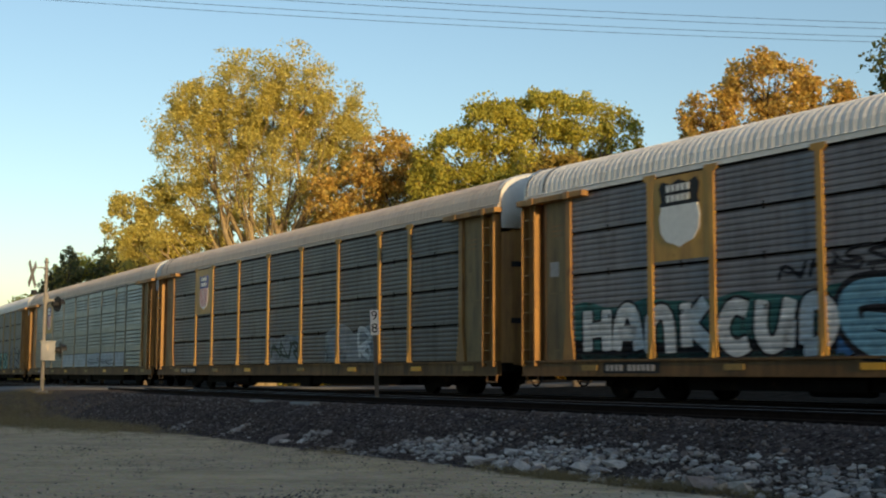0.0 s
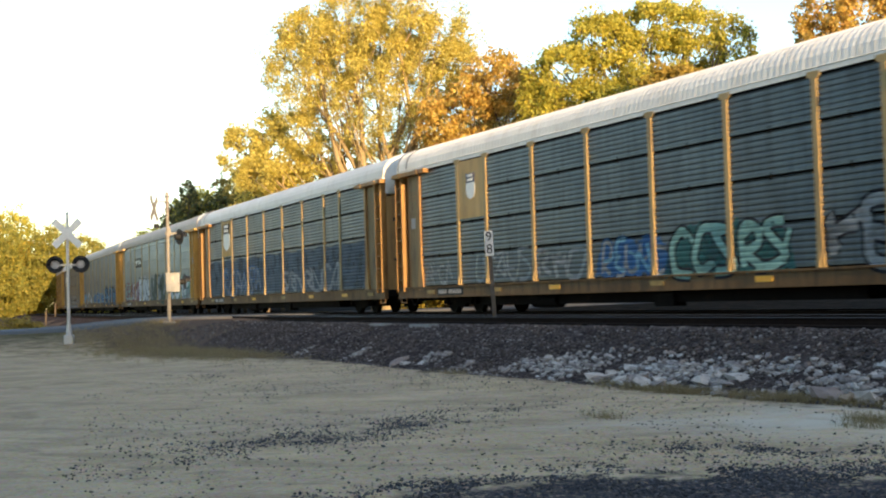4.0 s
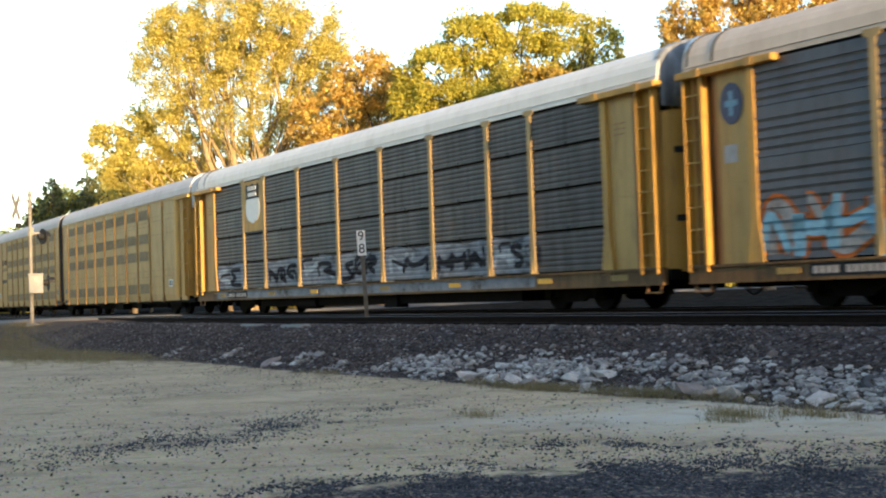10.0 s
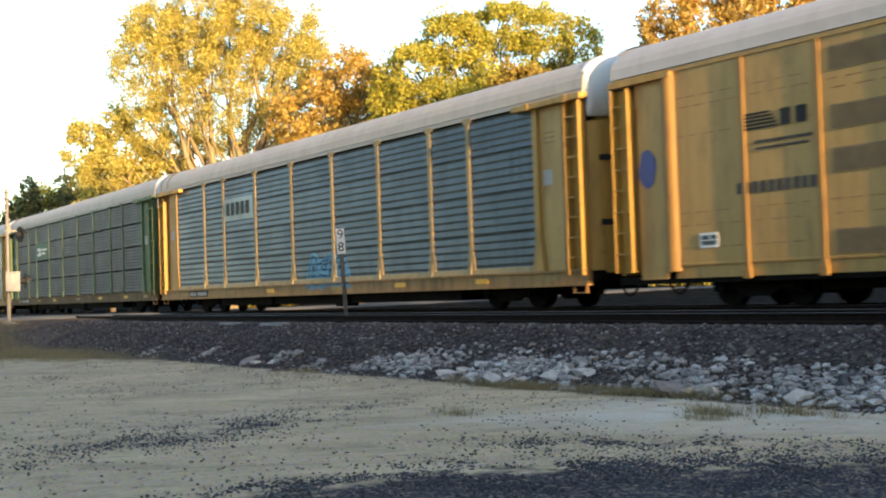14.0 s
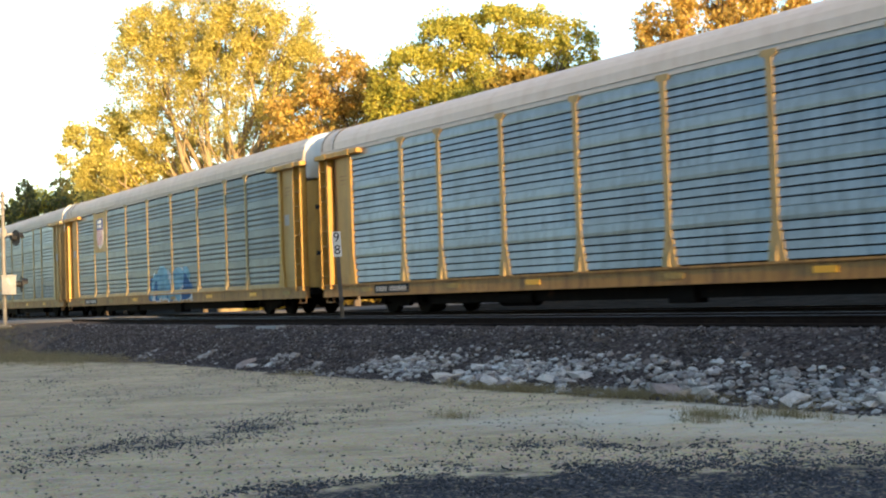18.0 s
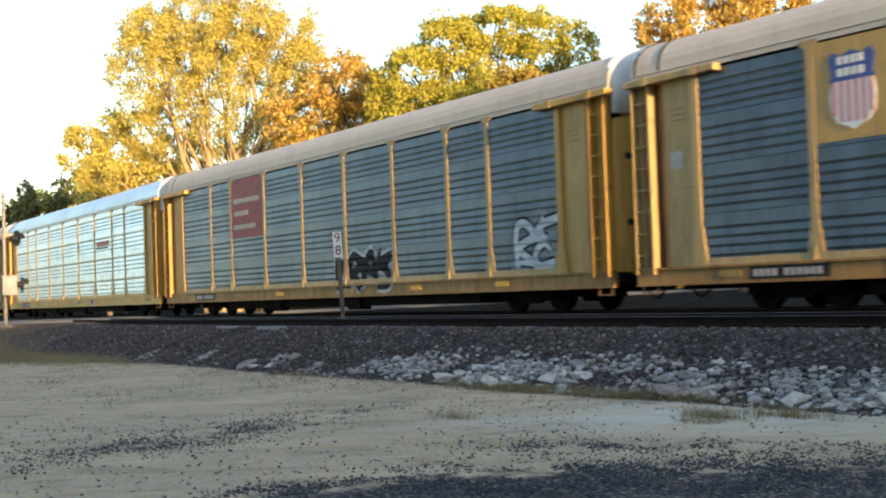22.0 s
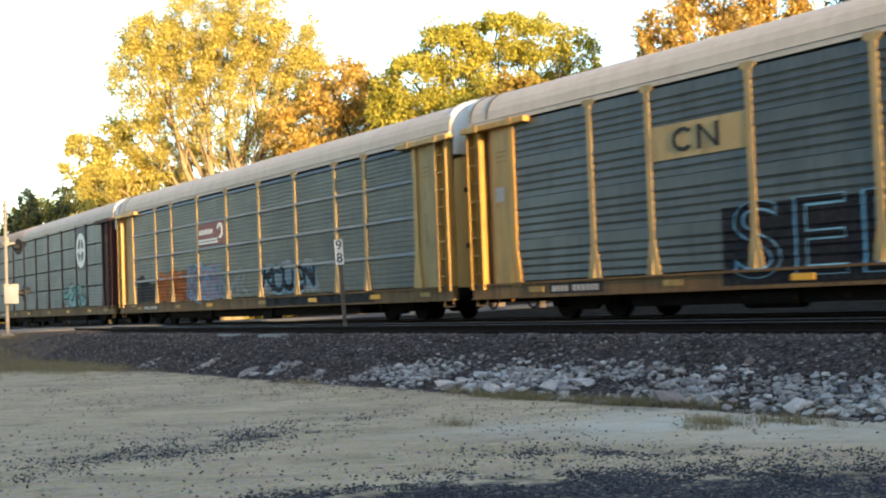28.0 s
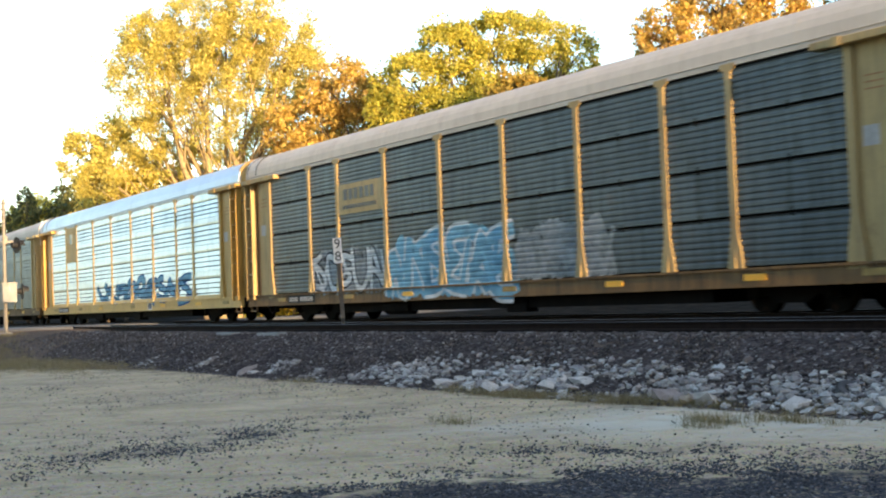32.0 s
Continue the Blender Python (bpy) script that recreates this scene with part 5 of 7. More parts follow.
TRAIN = [
    autorack(-376.4, "mauve", "yellow", "rows", "white", True, "shield", "aged", label="dirty grey car carrier with yellow ribs and bubble-letter graffiti"),
    autorack(-347.62, "dark", "yellow", "rows", "tan", True, "flag", "aged", label="dark rust-streaked grey car carrier with yellow ribs"),
    autorack(-319.06, "grey", "faint", "louvre", "tan", True, "flag", "aged", label="grey car carrier with faded yellow ribs and white-painted lower panels"),
    autorack(-290.2, "blue", "dull", "rows", "white", True, "small", "aged", label="bluish grey car carrier with pale green graffiti along the foot"),
    autorack(-261.3, "grey", "dull", "rows", "white", False, "shield", "aged", label="grey car carrier streaked brown above and overpainted blue below"),
    autorack(-232.75, "blue", "dull", "louvre", "tan", False, "black_word", "yellow", label="grey car carrier with multicoloured graffiti along the foot"),
    autorack(-204.2, "dark", "dull", "louvre", "tan", False, "", "yellow", emblem=True, label="grey car carrier with yellow ribs and blue graffiti"),
    autorack(-175.75, "brown", "dull", "rows", "white", False, "shield", "yellow", hood=MURAL_HOOD, label="dark brown-stained car carrier with white lettered graffiti"),
    *articulated(-161.5, -139.1, -116.7),
    autorack(-102.4, "slate", "dull", "fine", "tan", False, "white_word", "yellow", label="bluish grey car carrier with a small blue tag", flare="flared"),
    autorack(-74.1, "brown", "green", "rows", "tan", False, "green", "green", label="dark brown car carrier with green ribs and doors"),
    autorack(-45.75, "light", "dull", "open", "grey", False, "", "yellow", label="light zinc car carrier with yellow ribs, clean sides", flare="flared"),
    autorack(-16.9, "slate", "dull", "louvre", "tan", False, "flag", "yellow", label="bluish grey car carrier with a flag badge and blue graffiti", flare="flared"),
    autorack(11.6, "blue", "dull", "louvre", "tan", False, "flag", "dull", label="bluish grey car carrier with a flag badge and small white tags", flare="flared"),
    autorack(40.0, "blue", "dull", "louvre", "tan", False, "red", "yellow", label="bluish grey car carrier with a red name plate", flare="flared"),
    autorack(68.5, "silver", "pale", "open", "blue", False, "red_word", "yellow", label="bright new zinc car carrier with pale yellow frame", flare="flared"),
    autorack(97.0, "umber", "faint", "louvre", "tan", False, "blank", "aged", label="dull brown-grey car carrier with white graffiti along the foot", flare="flared"),
    autorack(125.6, "moss", "dull", "louvre", "tan", False, "yellow", "yellow", label="bluish grey car carrier with a yellow logo plate", flare="flared"),
    autorack(154.1, "moss", "dull", "ledged", "tan", False, "maroon", "pale", label="grey car carrier with a maroon name plate and orange graffiti", flare="flared"),
    autorack(182.6, "steel", "red", "rows", "rust", False, "disc", "red", label="grey car carrier with dark red doors and a white round logo", flare="flared"),
    autorack(211.4, "grey", "dull", "rows", "tan", False, "yellow_old", "dull", label="grey car carrier with a faded yellow plate and pale blue graffiti", flare="flared"),
    autorack(239.7, "silver", "pale", "open", "blue", False, "blank", "yellow", hood=YELLOW_PALE, label="bright zinc car carrier with dark blue tags"),
    autorack(268.2, "grey", "dull", "louvre", "tan", False, "", "dull", label="grey car carrier with faded yellow ribs"),
    autorack(296.7, "blue", "dull", "louvre", "tan", False, "flag", "yellow", label="bluish grey car carrier at the tail of the train"),
]
# ---- painted tags on the car sides: loose strokes with an outline ----
def spray(name, color, worn=0.35):
    """Worn spray paint: thin in patches, so that the sheet shows through."""
    m = Mat(name)
    v = m.coords()
    c = m.mix(m.ramp(m.noise(2.5, v, 5, 0.6), 0.3, 0.75), color, tuple(x * 0.6 for x in color))
    c = m.mix(m.math("MULTIPLY", m.ramp(m.noise(9.0, v, 4), 0.5, 0.75), 0.35), c, (0.09, 0.08, 0.075))
    m.done(c, 0.7, gloss=0.12)
    thin = m.ramp(m.math("ADD", m.math("MULTIPLY", m.noise(1.3, v, 4, 0.6), 0.7), m.math("MULTIPLY", m.noise(12.0, v, 4, 0.7), 0.3)), 0.30, 0.52)
    m.put(m.bsdf.inputs["Alpha"], m.math("ADD", m.math("MULTIPLY", thin, worn), 1.0 - worn, True))
    return m.m


PAINT = {
    "white": spray("white_spray", (0.66, 0.69, 0.70), 0.25), "teal": spray("teal_spray", (0.04, 0.14, 0.135), 0.6), "aqua": spray("pale_green_spray", (0.27, 0.48, 0.43), 0.3),
    "blue": spray("blue_spray", (0.045, 0.14, 0.32), 0.35), "sky": spray("pale_blue_spray", (0.20, 0.42, 0.56), 0.3), "black": spray("black_spray", (0.022, 0.022, 0.028), 0.3),
    "red": spray("dull_red_spray", (0.26, 0.10, 0.10), 0.6), "orange": spray("orange_spray", (0.42, 0.12, 0.025)), "mauve": spray("mauve_spray", (0.30, 0.26, 0.31), 0.5),
    "olive": spray("olive_spray", (0.09, 0.11, 0.08), 0.6), "grey": spray("pale_grey_spray", (0.29, 0.31, 0.32), 0.6), "overpaint": spray("blue_grey_overpaint", (0.10, 0.128, 0.155), 0.75),
    "ink": spray("flat_black_spray", (0.014, 0.014, 0.018), 0.04), "ash": spray("thin_grey_roller_paint", (0.30, 0.31, 0.33), 0.75), "chalk": spray("white_buff_paint", (0.50, 0.54, 0.56), 0.2),
}
# strokes in a unit cell, as loose lines and arcs
STROKES = (
    ((0.1, 0.0), (0.12, 1.0), (0.15, 0.5), (0.8, 0.55), (0.82, 1.0), (0.85, 0.0)),
    ((0.85, 0.85), (0.5, 1.0), (0.15, 0.75), (0.2, 0.3), (0.5, 0.02), (0.88, 0.15)),
    ((0.05, 0.0), (0.4, 1.0), (0.6, 0.95), (0.9, 0.0), (0.75, 0.4), (0.25, 0.4)),
    ((0.1, 0.0), (0.15, 0.98), (0.75, 0.1), (0.85, 0.0), (0.85, 1.0)),
    ((0.85, 0.9), (0.3, 0.95), (0.15, 0.7), (0.75, 0.45), (0.85, 0.2), (0.5, 0.0), (0.1, 0.1)),
    ((0.1, 0.95), (0.12, 0.3), (0.4, 0.0), (0.75, 0.1), (0.88, 0.5), (0.88, 1.0)),
    ((0.85, 1.0), (0.2, 0.95), (0.15, 0.5), (0.7, 0.52), (0.15, 0.48), (0.15, 0.05), (0.9, 0.0)),
    ((0.15, 0.0), (0.15, 1.0), (0.7, 0.95), (0.85, 0.7), (0.6, 0.5), (0.2, 0.48), (0.9, 0.0)),
)


GLYPHS = {
    "H": (((0.12, 0.0), (0.15, 1.0)), ((0.15, 0.5), (0.85, 0.55)), ((0.88, 1.0), (0.85, 0.0))),
    "A": (((0.05, 0.0), (0.2, 0.8), (0.5, 1.0), (0.75, 0.8), (0.9, 0.0)), ((0.2, 0.4), (0.8, 0.4))),
    "N": (((0.12, 0.0), (0.12, 0.9)), ((0.12, 0.7), (0.4, 1.0), (0.75, 0.85), (0.85, 0.0))),
    "K": (((0.15, 0.0), (0.2, 1.0)), ((0.85, 1.0), (0.25, 0.5), (0.95, 0.0))),
    "C": (((0.9, 0.85), (0.5, 1.0), (0.15, 0.6), (0.2, 0.2), (0.55, 0.0), (0.9, 0.15)),),
    "U": (((0.1, 1.0), (0.1, 0.3), (0.4, 0.0), (0.75, 0.15), (0.88, 1.0)), ((0.88, 0.6), (0.9, 0.0))),
    "D": (((0.2, 0.05), (0.15, 1.0), (0.7, 0.85), (0.9, 0.45), (0.6, 0.0), (0.15, 0.0)),),
}


def painted_word(car, text, x0, x1, z0, z1, fill, edge, weight, seed):
    """Bubble letters that can be read: fat strokes with an outline, each letter a little off its line."""
    r, style, w = random.Random(seed), SHEETS[car.name], (x1 - x0) / len(text)
    for i, ch in enumerate(text):
        outer, inner = Shape(), Shape()
        lean, up = r.uniform(-0.08, 0.12), r.uniform(-0.05, 0.1)
        for stroke in GLYPHS[ch]:
            pts = smooth_line([(x0 + w * (i + 0.06 + 0.86 * (px + lean * (pz - 0.5))), z0 + up + (z1 - z0) * pz) for px, pz in stroke])
            ribbon(outer, pts, weight + 0.12, 0)
            ribbon(inner, pts, weight, 0)
        part("graffiti_outline", drape(outer, style, 0.005 + 0.0004 * (i % 3)), PAINT[edge], car, "sprayed outline")
        part("graffiti_letter", drape(inner, style, 0.007 + 0.0004 * (i % 3)), PAINT[fill], car, "sprayed bubble letter")


def smooth_line(pts, times=2):
    for _ in range(times):
        out = [pts[0]]
        for a, b in zip(pts, pts[1:]):
            out += [(a[0] * 0.75 + b[0] * 0.25, a[1] * 0.75 + b[1] * 0.25), (a[0] * 0.25 + b[0] * 0.75, a[1] * 0.25 + b[1] * 0.75)]
        pts = out + [pts[-1]]
    return pts


def ribbon(sh, pts, w, y):
    """A flat stroke of width w along a line in x and z."""
    n = len(pts)
    left, right = [], []
    for i, (x, z) in enumerate(pts):
        a, b = pts[max(i - 1, 0)], pts[min(i + 1, n - 1)]
        dx, dz = b[0] - a[0], b[1] - a[1]
        d = math.hypot(dx, dz) or 1
        k = w / 2 * (0.85 if i in (0, n - 1) else 1)
        left.append((x - dz / d * k, y, z + dx / d * k))
        right.append((x + dz / d * k, y, z - dx / d * k))
    sh.add(left + right, [(i, i + 1, n + i + 1, n + i) for i in range(n - 1)])


def sheet_depth(style):
    """Breaks of the side's surface over its height: (z, how far it stands out)."""
    out = [(SILL_TOP - 0.6, 0.055), (SILL_TOP, 0.055)]
    for r in range(4):
        lo, tall = row_at(r)
        gap = 0.05 if style == "rows" and r < 3 else 0.004
        for dep, z in side_profile(style, 0.0, tall - gap):
            out.append((max(lo + z, out[-1][0] + 0.0015), dep))
    return out


def drape(sh, style, lift):
    """Lays flat paint on the pressed sheets: cuts it at every crease and sets each piece to the sheet's depth."""
    breaks = sheet_depth(style)
    zs, ds = [b[0] for b in breaks], [b[1] for b in breaks]
    bm = bmesh.new()
    vs = [bm.verts.new(p) for p in sh.v]
    for f in sh.f:
        bm.faces.new([vs[i] for i in f])
    zlo, zhi = min(p[2] for p in sh.v), max(p[2] for p in sh.v)
    for z in zs:
        if zlo < z < zhi:
            bmesh.ops.bisect_plane(bm, geom=bm.verts[:] + bm.edges[:] + bm.faces[:], plane_co=(0, 0, z), plane_no=(0, 0, 1), dist=0.0002)
    dead = []
    for f in bm.faces:
        if np.interp(f.calc_center_median().z, zs, ds) < -0.03:
            dead.append(f)
    bmesh.ops.delete(bm, geom=dead, context="FACES")
    for v in bm.verts:
        v.co.y = -HALF - float(np.interp(v.co.z, zs, ds)) - lift
    me = bpy.data.meshes.new("paint")
    bm.to_mesh(me)
    bm.free()
    return me


def tag(car, x0, x1, z0, z1, fill="white", edge="black", letters=5, seed=1, weight=0.2, back="", second=""):
    """One painted tag on the side: a ragged ground coat, outlined strokes, filled strokes."""
    r = random.Random(seed)
    style = SHEETS[car.name]
    if back:
        n = 60
        sh = Shape()
        xs = [x0 - 0.25 + (x1 - x0 + 0.5) * i / n for i in range(n + 1)]
        dip = [min(1.0, 8 * i / n, 8 * (n - i) / n) ** 0.6 for i in range(n + 1)]
        top = [(x, 0, z0 + (z1 + 0.12 - z0) * d * (0.78 + 0.22 * abs(math.sin(math.pi * letters * (x - x0) / (x1 - x0) * 0.5 + seed))) + r.uniform(-0.07, 0.07)) for x, d in zip(xs, dip)]
        low = [(x, 0, z0 - r.uniform(-0.05, 0.12)) for x in xs]
        sh.add(top + low, [(i, i + 1, n + 2 + i, n + 1 + i) for i in range(n)])
        part("graffiti_ground", drape(sh, style, 0.003), PAINT[back], car, "sprayed ground coat")
    w = (x1 - x0) / letters
    for i in range(letters):
        outer, inner, other = Shape(), Shape(), Shape()
        for turn in range(2):
            src = STROKES[r.randrange(len(STROKES))]
            if turn:
                k0 = r.randrange(len(src) - 2)
                src = src[k0:k0 + 3]
            lean = r.uniform(-0.2, 0.25)
            h0, h1 = z0 + r.uniform(-0.05, 0.12), z1 - r.uniform(-0.05, 0.2)
            pts = [(x0 + w * (i - 0.1 + 1.2 * (px + lean * (pz - 0.5) + r.uniform(-0.16, 0.16))), h0 + (h1 - h0) * min(max(pz + r.uniform(-0.17, 0.17), 0), 1)) for px, pz in src]
            pts = smooth_line(pts)
            k = weight * min(w, z1 - z0) * (1.25 if not turn else 0.8)
            if edge:
                ribbon(outer, pts, k * 1.5 + 0.03, 0)
            ribbon(other if second and (i + turn) % 2 else inner, pts, k, 0)
        up = 0.0004 * (i % 3)
        if edge:
            part("graffiti_outline", drape(outer, style, 0.005 + up), PAINT[edge], car, "sprayed outline")
        if inner.v:
            part("graffiti_letter", drape(inner, style, 0.007 + up), PAINT[fill], car, "sprayed strokes")
        if other.v:
            part("graffiti_letter", drape(other, style, 0.009 + up), PAINT[second], car, "sprayed strokes")


def coat(car, x0, x1, z0, z1, paint, seed=1, ragged=0.15):
    """A coat of paint rolled over the lower sheets, with a ragged edge."""
    r = random.Random(seed)
    n = max(6, int((x1 - x0) / 0.35))
    sh = Shape()
    sh.add([(x0 + (x1 - x0) * i / n, 0, z1 + ragged * math.sin(i * 0.9 + seed) + r.uniform(-ragged, ragged) * 0.5) for i in range(n + 1)] + [(x0 + (x1 - x0) * i / n, 0, z0) for i in range(n + 1)],
           [(i, i + 1, n + 2 + i, n + 1 + i) for i in range(n)])
    part("rolled_paint", drape(sh, SHEETS[car.name], 0.002), PAINT[paint], car, "rolled coat of paint")


def text_mesh(body, size, depth=0.004, swell=0.0):
    cu = bpy.data.curves.new("text", "FONT")
    cu.body, cu.size, cu.extrude, cu.align_x, cu.align_y = body, size, depth, "CENTER", "CENTER"
    cu.offset = swell
    ob = bpy.data.objects.new("text", cu)
    scene.collection.objects.link(ob)
    bpy.context.view_layer.update()
    me = bpy.data.meshes.new_from_object(ob.evaluated_get(bpy.context.evaluated_depsgraph_get()))
    bpy.data.objects.remove(ob)
    bpy.data.curves.remove(cu)
    return me


def word(car, body, cx, z0, width, height, fill, edge, bold=0.055):
    """A painted word in block letters with a bold outline."""
    for paint, swell, lift in ((edge, bold, 0.005), (fill, -0.015, 0.008)):
        me = text_mesh(body, 1.0, 0.0, swell)
        co = [v.co.copy() for v in me.vertices]
        x0, x1 = min(p.x for p in co), max(p.x for p in co)
        y0, y1 = min(p.y for p in co), max(p.y for p in co)
        k, h = (width + 2 * swell) / (x1 - x0), (height + 2 * swell) / (y1 - y0)
        sh = Shape().add([(cx + (p.x - (x0 + x1) / 2) * k, 0, z0 - swell + (p.y - y0) * h) for p in co], [tuple(f.vertices) for f in me.polygons])
        part("graffiti_word", drape(sh, SHEETS[car.name], lift), PAINT[paint], car, "sprayed block letters")


LOW = SILL_TOP + 0.06
T = TRAIN
coat(T[0], -11.8, -3.8, LOW - 0.1, 2.15, "teal", 1, 0.08)
coat(T[0], -11.8, -3.8, LOW - 0.1, 1.25, "black", 2, 0.1)
painted_word(T[0], "HANKCUD", -11.5, -3.9, LOW + 0.1, 2.0, "white", "black", 0.34, 3)
tag(T[0], -3.8, 1.6, LOW, 2.2, "sky", "black", 4, 2, 0.3, "blue")
tag(T[0], -5.4, -2.6, 2.4, 2.9, "black", "", 4, 3, 0.12)
coat(T[1], -1.2, 1.4, LOW, 1.9, "grey", 3, 0.1)
tag(T[1], -1.0, 1.4, LOW + 0.1, 1.8, "olive", "", 3, 4, 0.12)
coat(T[1], 3.4, 6.9, LOW, 2.0, "grey", 5, 0.14)
tag(T[1], 5.9, 6.7, LOW, 2.2, "white", "", 1, 61, 0.16)
for a, b in ((-4.25, -1.55), (-1.35, 1.35), (1.55, 4.25), (4.45, 7.1), (7.3, 9.0)):
    coat(T[2], a, b, LOW, 1.62, "chalk", int(a * 9), 0.0)
tag(T[2], 1.8, 7.0, LOW + 0.12, 1.35, "black", "", 9, 6, 0.09)
tag(T[3], -11.6, -9.6, LOW, 1.7, "grey", "", 4, 62, 0.12)
tag(T[3], -8.0, -4.6, LOW, 1.95, "grey", "", 5, 7, 0.14)
tag(T[3], -4.2, -1.7, LOW, 1.75, "grey", "", 3, 63, 0.16)
tag(T[3], -0.9, 1.9, LOW, 1.8, "grey", "blue", 5, 8, 0.17, "blue", "sky")
tag(T[3], 2.1, 6.2, LOW - 0.05, 1.95, "aqua", "black", 5, 9, 0.2, "teal")
tag(T[3], 7.4, 11.6, LOW, 2.2, "grey", "black", 4, 10, 0.18)
coat(T[4], -11.8, 11.8, LOW, 2.75, "overpaint", 11, 0.06)
tag(T[4], -9.0, -2.0, LOW, 2.3, "grey", "blue", 6, 12, 0.10)
tag(T[4], 1.0, 9.0, LOW, 2.0, "grey", "", 7, 13, 0.14)
tag(T[5], -12.0, -8.4, LOW, 2.2, "grey", "red", 5, 14, 0.18, "red", "aqua")
tag(T[5], -8.2, -5.8, LOW, 2.2, "white", "red", 4, 15, 0.16, "red", "mauve")
tag(T[5], -5.6, -1.4, LOW, 2.5, "white", "black", 5, 16, 0.34, "chalk", "chalk")
tag(T[5], -1.2, 4.0, LOW, 2.4, "grey", "olive", 4, 17, 0.3, "olive", "olive")
tag(T[5], 4.4, 11.6, LOW, 2.4, "aqua", "teal", 7, 64, 0.24, "grey", "white")
tag(T[6], -11.8, -8.4, LOW, 2.1, "grey", "orange", 4, 18, 0.28, "", "sky")
tag(T[6], -8.2, -5.7, LOW, 1.9, "white", "grey", 3, 118, 0.22, "", "black")
tag(T[6], -4.0, 3.6, LOW, 1.75, "blue", "sky", 8, 19, 0.16)
tag(T[6], 4.0, 11.6, LOW - 0.2, 2.2, "blue", "black", 11, 20, 0.16, "black", "sky")
for k in range(8):
    a, b = RIBS[k] + 0.12 if k else -11.8, (RIBS[k + 1] - 0.12) if k < 7 else 9.0
    if k == 0:
        b = RIBS[0] - 0.12
    coat(T[7], a, b, LOW, 1.85, "ash", 21 + k, 0.05)
    tag(T[7], a + 0.2, b - 0.2, LOW + 0.12, 1.75, "black" if k % 2 else "chalk", "", 2 + k % 2, 121 + k, 0.2, "", "black")
coat(T[7], -11.8, 9.2, SILL_LOW + 0.06, LOW - 0.08, "ash", 29, 0.04)
tag(T[10], -0.3, 2.3, LOW - 0.2, 1.7, "sky", "black", 4, 26, 0.18, "sky")
tag(T[13], -1.1, 3.5, LOW - 0.3, 1.8, "blue", "", 5, 27, 0.42, "white", "sky")
tag(T[14], -7.0, -3.7, LOW, 1.7, "grey", "white", 4, 28, 0.12)
tag(T[14], 8.0, 11.6, LOW, 2.1, "grey", "", 4, 29, 0.10)
tag(T[15], 0.9, 4.2, LOW - 0.2, 1.85, "black", "chalk", 4, 30, 0.30)
tag(T[15], 10.2, 11.8, LOW, 2.3, "white", "black", 2, 31, 0.2, "grey")
tag(T[17], -11.0, -2.3, LOW, 1.65, "grey", "", 11, 32, 0.14)
tag(T[17], -1.7, 4.0, LOW, 1.75, "grey", "black", 7, 33, 0.15)
tag(T[17], 4.6, 11.5, LOW, 1.7, "grey", "black", 11, 34, 0.15, "", "white")
coat(T[18], -5.2, 1.6, SILL_LOW + 0.08, 2.15, "ink", 35, 0.01)
word(T[18], "SEER", -1.8, SILL_LOW + 0.2, 6.2, 1.5, "ink", "sky", 0.0)
tag(T[18], 2.6, 9.5, LOW - 0.3, 2.05, "ink", "sky", 5, 36, 0.26, "black")
coat(T[19], -11.6, -9.2, LOW, 1.9, "black", 38, 0.2)
tag(T[19], -8.9, -5.7, LOW, 2.1, "orange", "", 4, 39, 0.34, "orange")
tag(T[19], -5.5, -2.3, LOW, 2.2, "mauve", "sky", 4, 40, 0.28, "mauve")
tag(T[19], -2.1, 0.2, LOW, 1.9, "grey", "", 3, 41, 0.16)
tag(T[19], 1.7, 5.7, LOW + 0.1, 1.95, "black", "sky", 5, 42, 0.2, "grey")
coat(T[19], 1.9, 9.6, SILL_LOW + 0.05, LOW - 0.05, "black", 65, 0.05)
tag(T[20], 4.6, 8.9, LOW, 2.1, "aqua", "black", 4, 43, 0.18)
tag(T[21], -9.0, -4.5, LOW - 0.1, 2.1, "white", "black", 5, 44, 0.16, "grey")
tag(T[21], -4.2, 1.8, LOW - 0.3, 2.3, "sky", "white", 6, 45, 0.26, "sky", "sky")
tag(T[21], 1.9, 5.3, LOW, 2.2, "grey", "", 4, 46, 0.14, "grey")
tag(T[22], -3.5, 8.8, LOW - 0.1, 1.9, "sky", "blue", 9, 47, 0.16)
